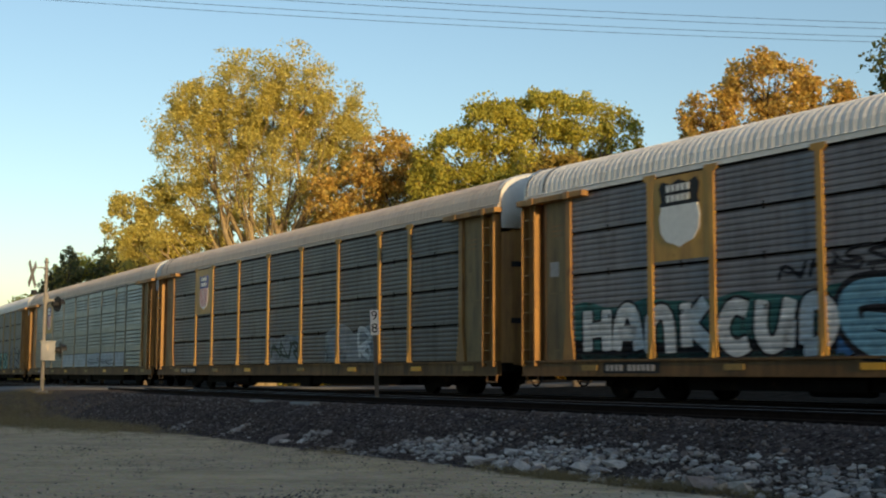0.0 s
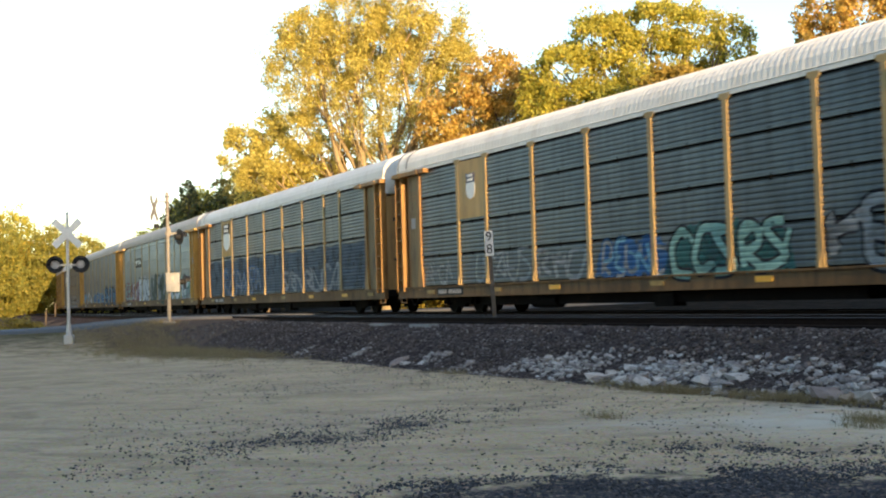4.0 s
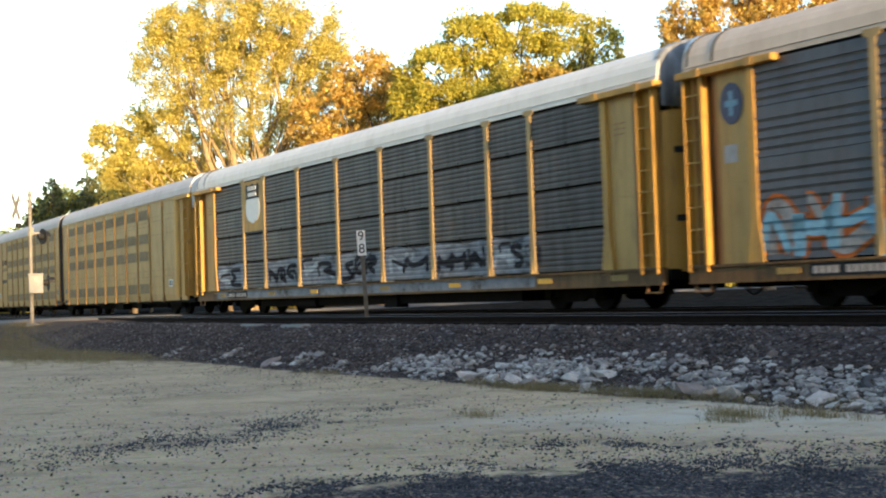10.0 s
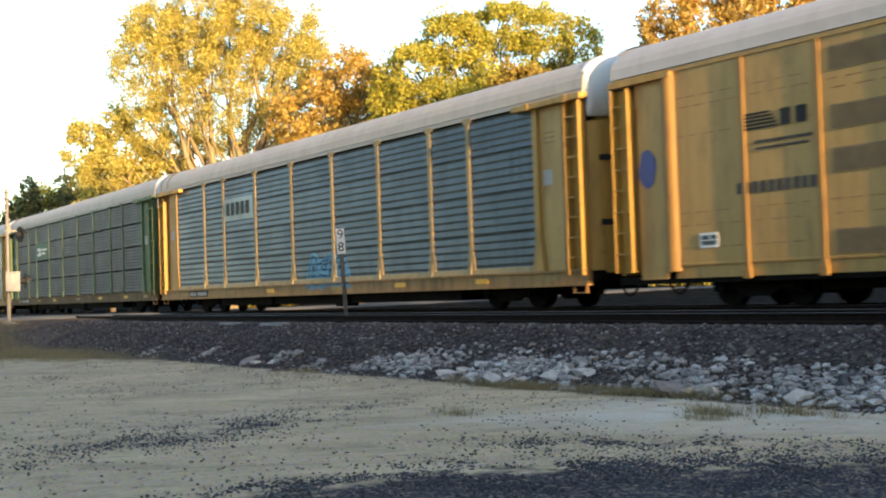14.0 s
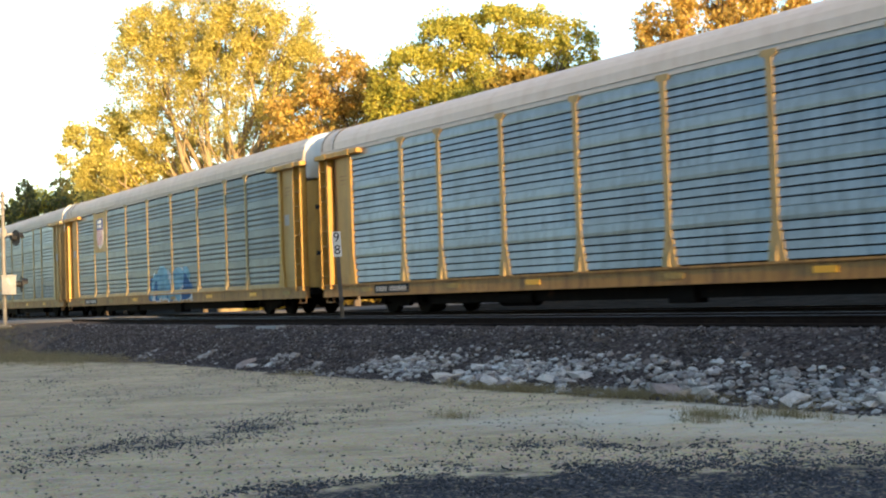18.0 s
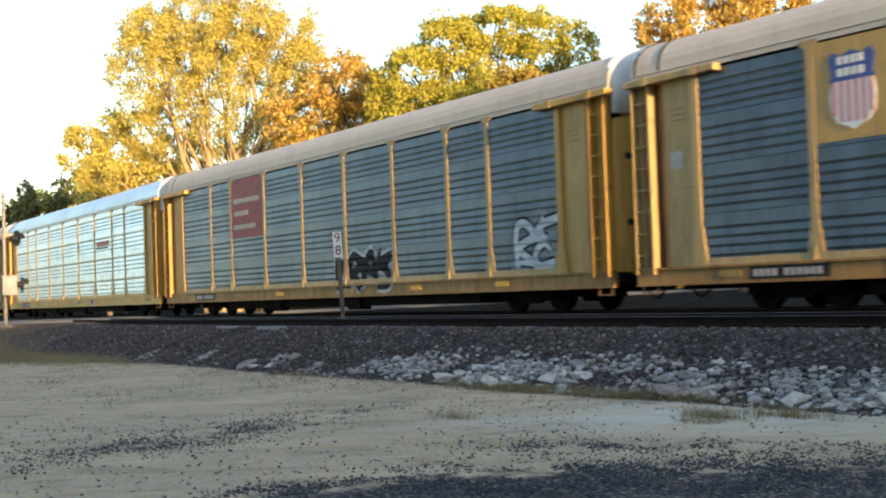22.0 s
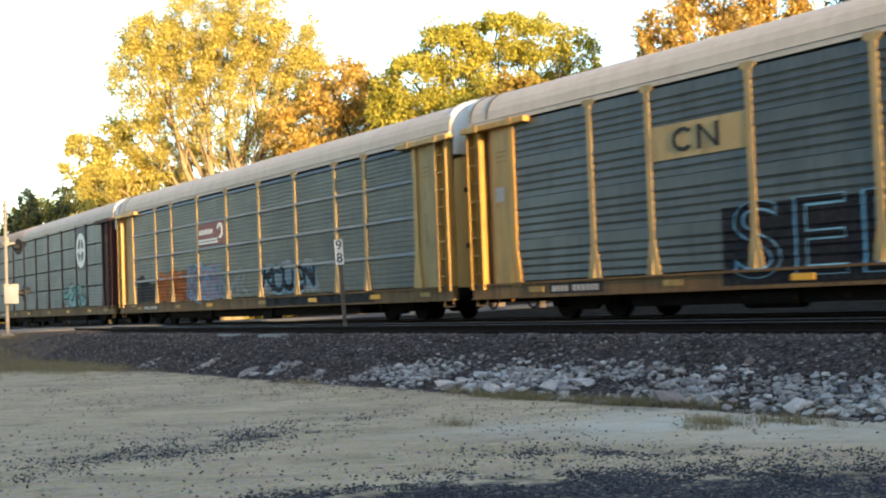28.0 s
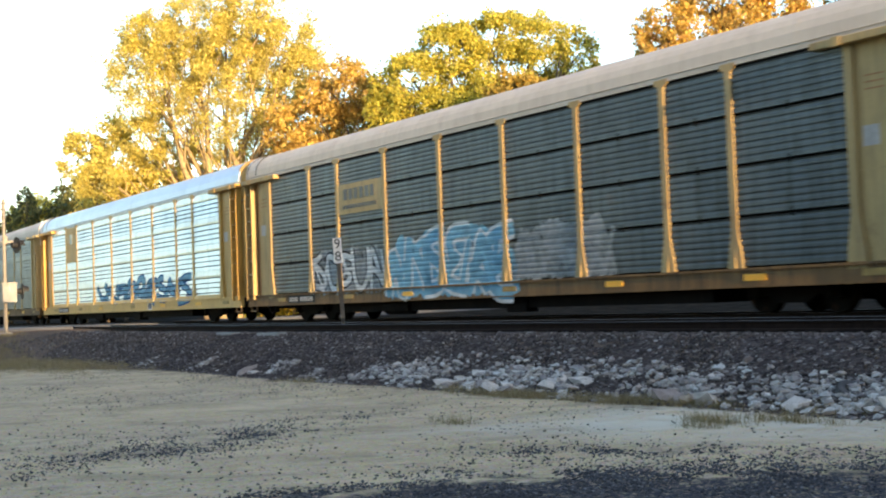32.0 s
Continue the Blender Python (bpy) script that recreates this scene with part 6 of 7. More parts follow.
# ---- trees ----
def leaf_mesh(name, blobs, leaves, size, seed, gap=0.0, shell=0.5):
    """Many small leaf quads filling uneven masses: blobs of (x, y, z, radius across, radius up). gap: how much of the crown stays open."""
    r = np.random.RandomState(seed)
    b = np.array(blobs, float)
    share = (b[:, 3] ** 2 * b[:, 4]) ** 0.75
    pick = r.choice(len(b), leaves * 3, p=share / share.sum())
    d = r.normal(size=(leaves * 3, 3))
    d /= np.linalg.norm(d, axis=1)[:, None]
    waves = r.normal(size=(7, 3)) * np.array([[1.6], [2.2], [3.0], [3.8], [4.6], [5.6], [6.6]])
    lump = sum(np.sin(d @ w + pick * 1.7 + k) for k, w in enumerate(waves)) * 0.075
    rad = (shell + (1 - shell) * r.rand(leaves * 3)) ** 0.75 * (1 + lump) + r.normal(size=leaves * 3) * 0.035
    pos = b[pick, :3] + d * rad[:, None] * b[pick][:, [3, 3, 4]]
    field = np.zeros(leaves * 3)
    for k in range(9):
        w = r.normal(size=3)
        w *= 2 * np.pi / (r.uniform(0.7, 2.6) * np.linalg.norm(w))
        field += np.sin(pos @ w + r.uniform(0, 6.3))
    keep = np.argsort(-(field + r.normal(size=leaves * 3) * (0.9 + 2.6 * (1 - gap))))[:leaves]
    pos = pos[keep]
    u = r.normal(size=(leaves, 3))
    u /= np.linalg.norm(u, axis=1)[:, None]
    v = np.cross(u, r.normal(size=(leaves, 3)))
    v /= np.linalg.norm(v, axis=1)[:, None]
    k = size * (0.6 + 0.8 * r.rand(leaves, 1))
    quad = np.stack([pos - u * k * 0.5, pos + v * k * 0.40, pos + u * k * 0.5, pos - v * k * 0.40], 1).reshape(-1, 3)
    me = bpy.data.meshes.new(name)
    me.vertices.add(len(quad))
    me.vertices.foreach_set("co", quad.ravel())
    me.loops.add(len(quad))
    me.loops.foreach_set("vertex_index", np.arange(len(quad)))
    me.polygons.add(leaves)
    me.polygons.foreach_set("loop_start", np.arange(leaves) * 4)
    me.polygons.foreach_set("loop_total", np.full(leaves, 4))
    me.update(calc_edges=True)
    return me


def limb(sh, a, b, ra, rb, r, bends=4, sides=7, wander=0.06):
    a, b = Vector(a), Vector(b)
    d = (b - a).length
    pts = [a.lerp(b, i / bends) + Vector((r.uniform(-1, 1), r.uniform(-1, 1), 0.5 * math.sin(math.pi * i / bends))) * d * wander * (0 < i < bends) for i in range(bends + 1)]
    for i in range(bends):
        sh.tube(pts[i], pts[i + 1], ra + (rb - ra) * i / bends, ra + (rb - ra) * (i + 1) / bends, sides, False)
    return pts


def tree(name, x, y, blobs, leaf, leaves, size, label, bark, trunk=0.35, seed=1, gap=0.5, fork=0.3, trunks=1, category="tree", shell=0.5, twigs=9):
    """A tree: blobs are the big masses of its crown (dx, dy, z, radius across, radius up)."""
    r = random.Random(seed)
    z0 = ground_height(x, y) - 0.1
    rise = max(z0 + 0.82, 0.0) if y > 30 else 0.0
    blobs = [(dx, dy, z - rise, rw, rh) for dx, dy, z, rw, rh in blobs]
    t = empty(name, label, category, "autumn trees", at=pose(x, y, z0))
    wood = Shape()
    top = max(b[2] for b in blobs)
    for k in range(trunks):
        bx, by = (r.uniform(-0.7, 0.7), r.uniform(-0.4, 0.4)) if trunks > 1 else (0, 0)
        forkp = Vector((bx * 2, by, top * fork * r.uniform(0.85, 1.15)))
        limb(wood, (bx, by, -0.2), forkp, trunk, trunk * 0.72, r, 4, 9, 0.03)
        for i, (dx, dy, z, rw, rh) in enumerate(blobs):
            if i % trunks != k:
                continue
            pts = limb(wood, forkp, (dx, dy, z + 0.3 * rh), trunk * 0.45, trunk * 0.1, r, 5, 7, 0.05)
            for j in range(twigs):
                d = Vector((r.gauss(0, 1), r.gauss(0, 0.7), r.gauss(0.5, 0.8))).normalized() * r.uniform(0.75, 1.02)
                limb(wood, pts[r.randint(1, 4)], (dx + d.x * rw, dy + d.y * rw, z + d.z * rh), trunk * 0.14, 0.012, r, 4, 4, 0.06)
    part("trunk", wood.mesh("trunk", True), bark, t, "trunk and limbs")
    part("crown", leaf_mesh("crown", blobs, leaves, size, seed, gap, shell), leaf, t, "autumn leaves")
    return t


GOLD = leafy("golden_leaves", [(0.66, 0.545, 0.14), (0.58, 0.49, 0.12), (0.47, 0.42, 0.095), (0.71, 0.585, 0.18), (0.36, 0.335, 0.075)], 0.5)
OAK = leafy("yellow_green_leaves", [(0.56, 0.48, 0.07), (0.40, 0.38, 0.06), (0.62, 0.50, 0.07), (0.24, 0.27, 0.045), (0.56, 0.47, 0.07)])
RUSSET = leafy("russet_leaves", [(0.46, 0.21, 0.04), (0.36, 0.19, 0.045), (0.50, 0.27, 0.04), (0.28, 0.17, 0.04)])
AMBER = leafy("amber_leaves", [(0.64, 0.40, 0.09), (0.52, 0.35, 0.085), (0.66, 0.47, 0.11), (0.38, 0.29, 0.07), (0.46, 0.25, 0.06)])
BRONZE = leafy("bronze_leaves", [(0.42, 0.29, 0.055), (0.34, 0.24, 0.05), (0.46, 0.32, 0.055), (0.25, 0.20, 0.045)])
PINE = leafy("dark_needles", [(0.05, 0.075, 0.03), (0.075, 0.10, 0.035), (0.12, 0.125, 0.04), (0.20, 0.18, 0.05)], 0.25)
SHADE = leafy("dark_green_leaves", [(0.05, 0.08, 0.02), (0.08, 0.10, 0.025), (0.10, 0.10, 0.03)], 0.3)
WOOD = leafy("woodland_leaves", [(0.36, 0.31, 0.06), (0.24, 0.25, 0.05), (0.44, 0.35, 0.06), (0.16, 0.18, 0.04), (0.30, 0.28, 0.05)])
MIXED = leafy("mixed_autumn_leaves", [(0.52, 0.37, 0.045), (0.40, 0.33, 0.045), (0.27, 0.26, 0.04), (0.56, 0.37, 0.045), (0.20, 0.20, 0.035)])


def bearing(deg, dist):
    a = radians(deg)
    return dist * math.sin(a), dist * math.cos(a)


# the big golden poplar behind the crossing
px, py = bearing(-9.4, 76)
tree("poplar_tree", px, py, [(-4.4, 0, 15.4, 2.9, 3.2), (-1.6, 0, 18.2, 2.6, 2.7), (1.7, -1, 18.3, 2.7, 2.7), (-4.2, 0, 17.6, 2.3, 2.3), (3.9, 0, 16.9, 2.2, 2.2), (0.2, 0, 16.4, 3.0, 2.6), (4.4, 1, 15.5, 2.5, 3.0), (-5.2, 1, 11.8, 2.2, 2.0), (0.2, 1, 13.8, 4.0, 3.4), (4.6, 1.5, 11.2, 2.3, 2.4), (-7.4, 0, 9.2, 2.3, 1.5), (-3.2, 3.0, 10.2, 2.6, 1.9), (1.2, 3.5, 9.6, 2.6, 2.0)],
     GOLD, 110000, 0.14, "tall golden poplar with pale forked trunks, crown thinning at the edge", PALE_BARK, 0.55, 11, 0.72, 0.16, 3, shell=0.4, twigs=6)
px, py = bearing(-14.6, 80)
tree("young_tree", px, py, [(-1.6, 0, 11.2, 1.7, 1.5), (0.4, 0, 12.6, 1.3, 1.0), (0.6, 0, 10.2, 2.2, 1.9), (2.6, 0, 8.2, 2.4, 2.2), (-0.4, 1, 6.2, 3.0, 2.6)], GOLD, 20000, 0.2, "low golden tree beside the poplar", BARK, 0.2, 12, 0.5)
px, py = bearing(-10.5, 88)
tree("young_tree", px, py, [(-3, 0, 6.5, 3.2, 3.0), (2.5, 0, 6.0, 3.0, 3.0), (0, 1, 8.5, 3.0, 2.4)], MIXED, 22000, 0.24, "dark yellow-green tree behind the poplar", BARK, 0.2, 13, 0.4)
px, py = bearing(-3.7, 72)
tree("maple_tree", px, py, [(-0.2, 0, 13.4, 2.3, 2.0), (-2.6, 0, 11.4, 2.2, 2.2), (-2.3, 0, 9.0, 2.3, 2.2), (2.2, 0, 12.4, 1.7, 1.6), (1.6, 1, 9.6, 2.1, 2.2), (-0.4, 0, 6.2, 3.2, 2.4)], AMBER, 34000, 0.2, "orange maple with thin dark limbs", BARK, 0.24, 14, 0.6)
px, py = bearing(-1.4, 75)
tree("young_tree", px, py, [(0, 0, 11.2, 2.1, 2.0), (0.5, 0, 7.4, 2.6, 2.6)], BRONZE, 18000, 0.2, "thin bronze-leaved tree in the gap beside the oak", BARK, 0.2, 15, 0.5)
px, py = bearing(-2.2, 84)
tree("young_tree", px, py, [(-2.0, 0, 13.0, 2.6, 2.2), (1.4, 0, 13.6, 2.4, 2.2), (0, 0, 9.5, 3.4, 3.0)], BRONZE, 22000, 0.22, "bronze tree behind the orange maple", BARK, 0.22, 21, 0.5)
px, py = bearing(2.7, 68)
tree("oak_tree", px, py, [(-4.2, 0, 12.8, 2.0, 2.2), (-5.4, 0, 10.6, 1.6, 1.8), (-2.0, 0, 14.9, 2.2, 2.1), (0.6, 1, 15.8, 2.0, 1.8), (2.8, 1, 14.8, 1.8, 1.9), (5.1, 0, 14.0, 1.2, 1.9), (0.4, -1, 11.5, 3.8, 2.4), (-3.6, 0, 9.1, 2.6, 2.2), (4.8, 0, 10.7, 2.1, 2.1), (0.6, 0, 8.3, 3.6, 2.4)], OAK, 95000, 0.165, "broad yellow-green oak with a lumpy crown", BARK, 0.4, 16, 0.6, shell=0.55)
px, py = bearing(4.7, 62)
tree("young_tree", px, py, [(-0.6, 0, 11.0, 1.9, 1.6), (0.8, 0, 9.2, 2.3, 2.0), (-0.8, 0, 7.0, 2.4, 2.2)], BRONZE, 22000, 0.18, "bronze-leaved tree before the oak", BARK, 0.22, 17, 0.4)
px, py = bearing(7.0, 66)
tree("young_tree", px, py, [(0, 0, 11.4, 1.2, 1.2), (-0.3, 0, 9.0, 1.8, 1.8)], OAK, 10000, 0.18, "small green tree at the oak's edge", BARK, 0.18, 20, 0.4)
px, py = bearing(13.8, 62)
tree("maple_tree", px, py, [(-3.3349999999999995, 0, 13.3, 1.6500000000000001, 1.7), (-0.69, 0, 15.6, 2.09, 1.6), (2.07, 0, 14.9, 1.87, 1.4), (3.6799999999999997, 0, 13.6, 1.4300000000000002, 1.4), (0.0, 0, 11.9, 3.9600000000000004, 2.4), (-2.76, 0, 9.9, 2.4200000000000004, 1.8)], AMBER, 38000, 0.18, "russet-orange maple, sparse at its edge", BARK, 0.32, 18, 0.8)
px, py = bearing(21.5, 75)
tree("ash_tree", px, py, [(-2.3, 0, 18.7, 2.7, 2.3), (0.9, 0, 21.6, 3.2, 3.2), (4.9, 0, 22.5, 4.3, 4.3), (4.3, 0, 15.3, 4.9, 3.7)], SHADE, 26000, 0.27, "dark green tree with bare branches beside the pole", BARK, 0.36, 19, 0.85, twigs=14)
for i, (deg, dist, h, dark) in enumerate(((-18.8, 132, 12.4, True), (-18.1, 128, 13.8, True), (-17.3, 131, 13.6, False), (-16.5, 127, 14.4, True), (-15.7, 130, 15.4, True), (-14.9, 126, 15.6, True), (-14.0, 124, 15.0, True), (-19.4, 138, 9.4, False))):
    px, py = bearing(deg, dist)
    if dark:
        tree("spruce_tree", px, py, [(0.3 * math.sin(9 * f + i), 0, h * f, h * 0.30 * (1.14 - f), h * 0.1) for f in (0.2, 0.34, 0.48, 0.62, 0.76, 0.9)], PINE, 16000, 0.3, "dark spruce beyond the crossing", BARK, 0.2, 30 + i, 0.6, 0.9)
    else:
        tree("young_tree", px, py, [(0, 0, h * 0.8, 3.0, 2.2), (1, 0, h * 0.5, 3.4, 2.8)], OAK, 14000, 0.28, "yellow-green tree beyond the crossing", BARK, 0.2, 30 + i, 0.4)
r0 = random.Random(5)
for i in range(18):
    deg = -34 + 0.86 * i + r0.uniform(-0.25, 0.25)
    d = 150 + r0.uniform(-8, 14) + 3.0 * i
    px, py = bearing(deg, d)
    h = (d * math.tan(radians(4.2 - 0.36 * max(deg + 25.5, 0))) + 1.2) * r0.uniform(0.86, 1.06)
    tree("woodland_tree", px, py, [(0, 0, h * 0.78, 3.0, h * 0.22), (r0.uniform(-2, 2), 0, h * 0.5, 3.8, h * 0.26), (r0.uniform(-2, 2), -1, h * 0.22, 4.2, h * 0.22)], r0.choice((WOOD, MIXED, WOOD, OAK)), 13000, 0.32, "golden autumn tree at the edge of the wood", BARK, 0.25, 50 + i, 0.5, twigs=3)
for i in range(15):
    px, py = bearing(-7 + 2.4 * i + r0.uniform(-0.5, 0.5), 92 + r0.uniform(-4, 8))
    h = r0.uniform(7.0, 9.0)
    tree("woodland_tree", px, py, [(0, 0, h * 0.72, 3.4, h * 0.26), (r0.uniform(-2, 2), 0, h * 0.35, 4.0, h * 0.3)], r0.choice((MIXED, BRONZE, OAK, RUSSET)), 8000, 0.32, "autumn tree in the wood behind the line", BARK, 0.25, 80 + i, 0.4, twigs=3)
# ---- behind the camera: unseen trees added to close the lot and shade it ----
across = Vector((math.cos(radians(SUN_FROM)), math.sin(radians(SUN_FROM)), 0))
# unseen row added to hold the low sun off the lot
for i in range(15):
    q = 10.6 - 4.4 * i if i != 1 else 5.4
    p = to_sun * 44 + across * q
    h = 17.5 + 0.7 * math.sin(i * 2.1) if i else 12.2
    tree("added_shade_tree", p.x, p.y, [(0, 0, h * 0.86, 3.2 if i else 4.6, h * 0.14), (0, 0, h * 0.62, 3.8 if i else 4.9, h * 0.2), (-1.0, 0, h * 0.36, 3.9, h * 0.2), (0.8, 0, h * 0.12, 4.0, h * 0.16)], OAK, 15000, 0.7, "unseen tall tree added to shade the lot", BARK, 0.3, 120 + i, 0.1, twigs=2)
# unseen ring added to cut the sky light on the car sides
for i in range(10):
    a = radians(176 + 7.6 * i)
    px, py = 24 * math.sin(a), 24 * math.cos(a)
    h = 17 + 1.5 * math.sin(i * 2.3)
    tree("added_shade_tree", px, py, [(0, 0, h * 0.80, 3.6, h * 0.2), (-1.5, 0, h * 0.5, 4.0, h * 0.25), (1.0, 1, h * 0.22, 4.2, h * 0.25)], OAK, 8000, 0.6, "unseen tall tree added to block sky light behind the lot", BARK, 0.35, 140 + i, 0.2, twigs=2)
# added low, so that the side sheets mirror the sky above them
for i in range(11):
    a = radians(-38 - 7.2 * i)
    d = 38 + 2.5 * math.sin(i * 1.9)
    px, py = d * math.sin(a), d * math.cos(a)
    h = 5.6 + 0.9 * math.sin(i * 2.9)
    tree("added_shade_tree", px, py, [(0, 0, h * 0.74, 2.6, h * 0.28), (-1.6, 0, h * 0.42, 2.8, h * 0.3), (1.7, -1, h * 0.36, 2.8, h * 0.3)], OAK, 5000, 0.45, "unseen low tree added along the open side of the lot", BARK, 0.2, 160 + i, 0.2, twigs=2)
# added, out of view, to shade the ground seen under the train
for i in range(6):
    p = to_sun * 44 + across * (27 + 5.2 * i)
    h = 12.4 + 0.5 * math.sin(i * 1.7)
    tree("added_shade_tree", p.x, p.y, [(0, 0, h * 0.82, 3.4, h * 0.18), (0, 0, h * 0.5, 3.8, h * 0.24), (0.6, 0, h * 0.2, 3.9, h * 0.22)], OAK, 10000, 0.6, "unseen tree added to shade the ground behind the train", BARK, 0.3, 180 + i, 0.1, twigs=2)


# ---- signs and signals ----
def turned_to_camera(x, y, z, extra=0.0):
    return pose(x, y, z, 0, 0, math.degrees(math.atan2(-x, y)) + extra)


def mile_sign(x, y):
    z = ground_height(x, y)
    t = empty("mile_sign", "narrow white sign with black figures 98 on a steel post", "sign", at=turned_to_camera(x, y, z) @ pose(0, 0, 0, 0, -2.6, 0))
    part("post", Shape().box(-0.05, 0.05, -0.02, 0.02, -0.4, 2.1).box(-0.05, -0.03, -0.05, 0.02, -0.4, 2.1).box(0.03, 0.05, -0.05, 0.02, -0.4, 2.1), STEEL, t, "grey steel channel post")
    plate = part("plate", Shape().box(-0.105, 0.105, -0.062, -0.052, 1.72, 2.34), WHITE, t, "white sign plate")
    for ch, dz in (("9", 2.19), ("8", 1.88)):
        part("figure", text_mesh(ch, 0.33), BLACK, plate, "black figure", at=pose(0, -0.066, dz, 90))


sx, sy = bearing(-4.33, 31.0)
mile_sign(sx, sy)


def lamp_head(t, x, z, turn, label):
    """A round crossing light: black target, hooded lens."""
    sh = Shape().tube((0, 0.0, 0), (0, 0.03, 0), 0.3, 0.3, 24)
    head = part("target", sh, BLACK, t, "black round target", at=pose(x, 0, z, 0, 0, turn))
    part("housing", Shape().tube((0, 0.03, 0), (0, 0.22, 0), 0.13, 0.1, 14), BLACK, head)
    part("lens", Shape().tube((0, -0.05, 0), (0, 0.0, 0), 0.09, 0.15, 18), LENS, head, "glass lens, pale with painted sky reflection")
    hood = Shape()
    n = 9
    a = [(0.215 * math.cos(math.pi * i / (n - 1)), 0.215 * math.sin(math.pi * i / (n - 1))) for i in range(n)]
    hood.add([(x_, -0.002, z_) for x_, z_ in a] + [(x_, -0.2, z_ * 0.95) for x_, z_ in a] + [(x_ * 0.95, -0.002, z_ * 0.95) for x_, z_ in a] + [(x_ * 0.95, -0.2, z_ * 0.9) for x_, z_ in a],
             [(i, i + 1, n + i + 1, n + i) for i in range(n - 1)] + [(2 * n + i, 3 * n + i, 3 * n + i + 1, 2 * n + i + 1) for i in range(n - 1)])
    part("hood", hood, BLACK, head)


def crossbuck(t, x, z, turn, arm=0.62, paint=WHITE):
    for tilt in (-45, 45):
        part("crossbuck_blade", Shape().box(-arm, arm, -0.012, 0.012, -0.115, 0.115, 0.004), paint, t, "crossbuck blade", at=pose(x, -0.07 - 0.026 * (tilt > 0), z, 0, 0, turn) @ pose(0, 0, 0, 0, tilt, 0))


def crossing_signal(x, y, z, turn):
    t = empty("crossing_signal", "grey level crossing signal with white crossbuck and two dark lights", "crossing signal", "crossing signals", at=turned_to_camera(x, y, z, turn))
    part("mast", Shape().tube((0, 0, 0.1), (0, 0, 4.3), 0.055, 0.05, 12).tube((0, 0, 4.3), (0, 0, 4.36), 0.07, 0.03, 12), ALUMINIUM, t, "aluminium mast")
    part("base", Shape().box(-0.16, 0.16, -0.16, 0.16, -0.3, 0.12, 0.03).tube((0, 0, 0.1), (0, 0, 0.5), 0.1, 0.07, 10), ALUMINIUM, t, "cast base")
    crossbuck(t, 0, 3.62, 0)
    part("crossarm", Shape().box(-0.5, 0.5, -0.03, 0.03, 2.5, 2.56), ALUMINIUM, t)
    for dx in (-0.43, 0.43):
        lamp_head(t, dx, 2.55, 0, "")


def relay_mast(x, y, z):
    t = empty("crossing_signal", "tall crossing mast with crossbuck seen edge-on and a pale relay box", "crossing signal", "crossing signals", at=turned_to_camera(x, y, z))
    part("mast", Shape().tube((0, 0, 0.0), (0, 0, 5.25), 0.075, 0.06, 12), MAST, t, "stained steel mast")
    part("base", Shape().box(-0.24, 0.24, -0.24, 0.24, -0.35, 0.22, 0.04), CONCRETE, t, "concrete footing")
    for z_ in (4.3, 4.55, 4.8, 5.05):
        part("clamp", Shape().tube((0, 0, z_), (0, 0, z_ + 0.06), 0.1, 0.1, 12), STEEL, t)
    part("bracket", Shape().box(-0.42, 0.05, -0.02, 0.02, 4.85, 4.9).box(-0.1, 0.34, -0.03, 0.03, 3.6, 3.67).box(0.0, 0.12, -0.06, 0.06, 3.55, 3.85), MAST, t)
    # white blades greyed, their shaded side put into the paint
    crossbuck(t, -0.5, 4.62, 74, paint=AGED_SHADED_WHITE)
    part("bell", Shape().tube((-0.42, 0, 3.85), (-0.42, 0, 4.02), 0.12, 0.1, 12), BLACK, t, "black crossing bell")
    lamp_head(t, 0.46, 3.5, 118, "")
    # the box's shade is in its paint; sun reaches it here
    box = part("relay_box", Shape().box(-0.1, 0.42, -0.42, -0.08, 1.35, 2.05, 0.015).box(-0.13, 0.45, -0.45, -0.05, 2.05, 2.09), BOX_PAINT, t, "pale sheet steel relay box")
    part("hasp", Shape().box(0.14, 0.18, -0.435, -0.42, 1.75, 1.95), STEEL, box)
    lamp_head(t, 0.62, 1.75, 100, "")


crossing_signal(-17.88, 41.45, -0.52, -8)
relay_mast(-16.25, 47.13, -0.32)


def utility_pole(x, y, h, label):
    z = ground_height(x, y)
    t = empty("utility_pole", label, "utility pole", "utility poles", at=pose(x, y, z, 0, 0, 12))
    part("pole", Shape().tube((0, 0, -0.5), (0, 0, h), 0.16, 0.11, 10), POLE_WOOD, t, "wooden pole")
    arm = part("crossarm", Shape().box(-0.06, 0.06, -1.3, 1.3, h - 0.7, h - 0.58, 0.01), POLE_WOOD, t)
    for dy in (-1.2, -0.5, 0.5, 1.2):
        part("insulator", Shape().tube((0, dy, h - 0.58), (0, dy, h - 0.4), 0.04, 0.03, 8), STEEL, arm)
    return [Vector((x, y, z + h - 0.4)) + Matrix.Rotation(radians(12), 3, "Z") @ Vector((0, dy, 0)) for dy in (-1.2, -0.5, 0.5, 1.2)]


def wires(name, a, b, sag, label):
    t = empty(name, label, "power line", "overhead wires")
    for p, q in zip(a, b):
        sh = Shape()
        pts = [p.lerp(q, i / 24) - Vector((0, 0, sag * 4 * (i / 24) * (1 - i / 24))) for i in range(25)]
        sh.pipe(pts, 0.008, 4)
        part("wire", sh, BLACK, t)


qx, qy = bearing(20.3, 47)
ends_a = utility_pole(qx, qy, 13.4, "weathered wooden utility pole with a crossarm beside a dark tree")
ends_b = utility_pole(-34.0, 33.5, 14.6, "weathered wooden utility pole beyond the crossing road")
wires("power_line", ends_a, ends_b, 0.5, "thin dark overhead wires between the poles")


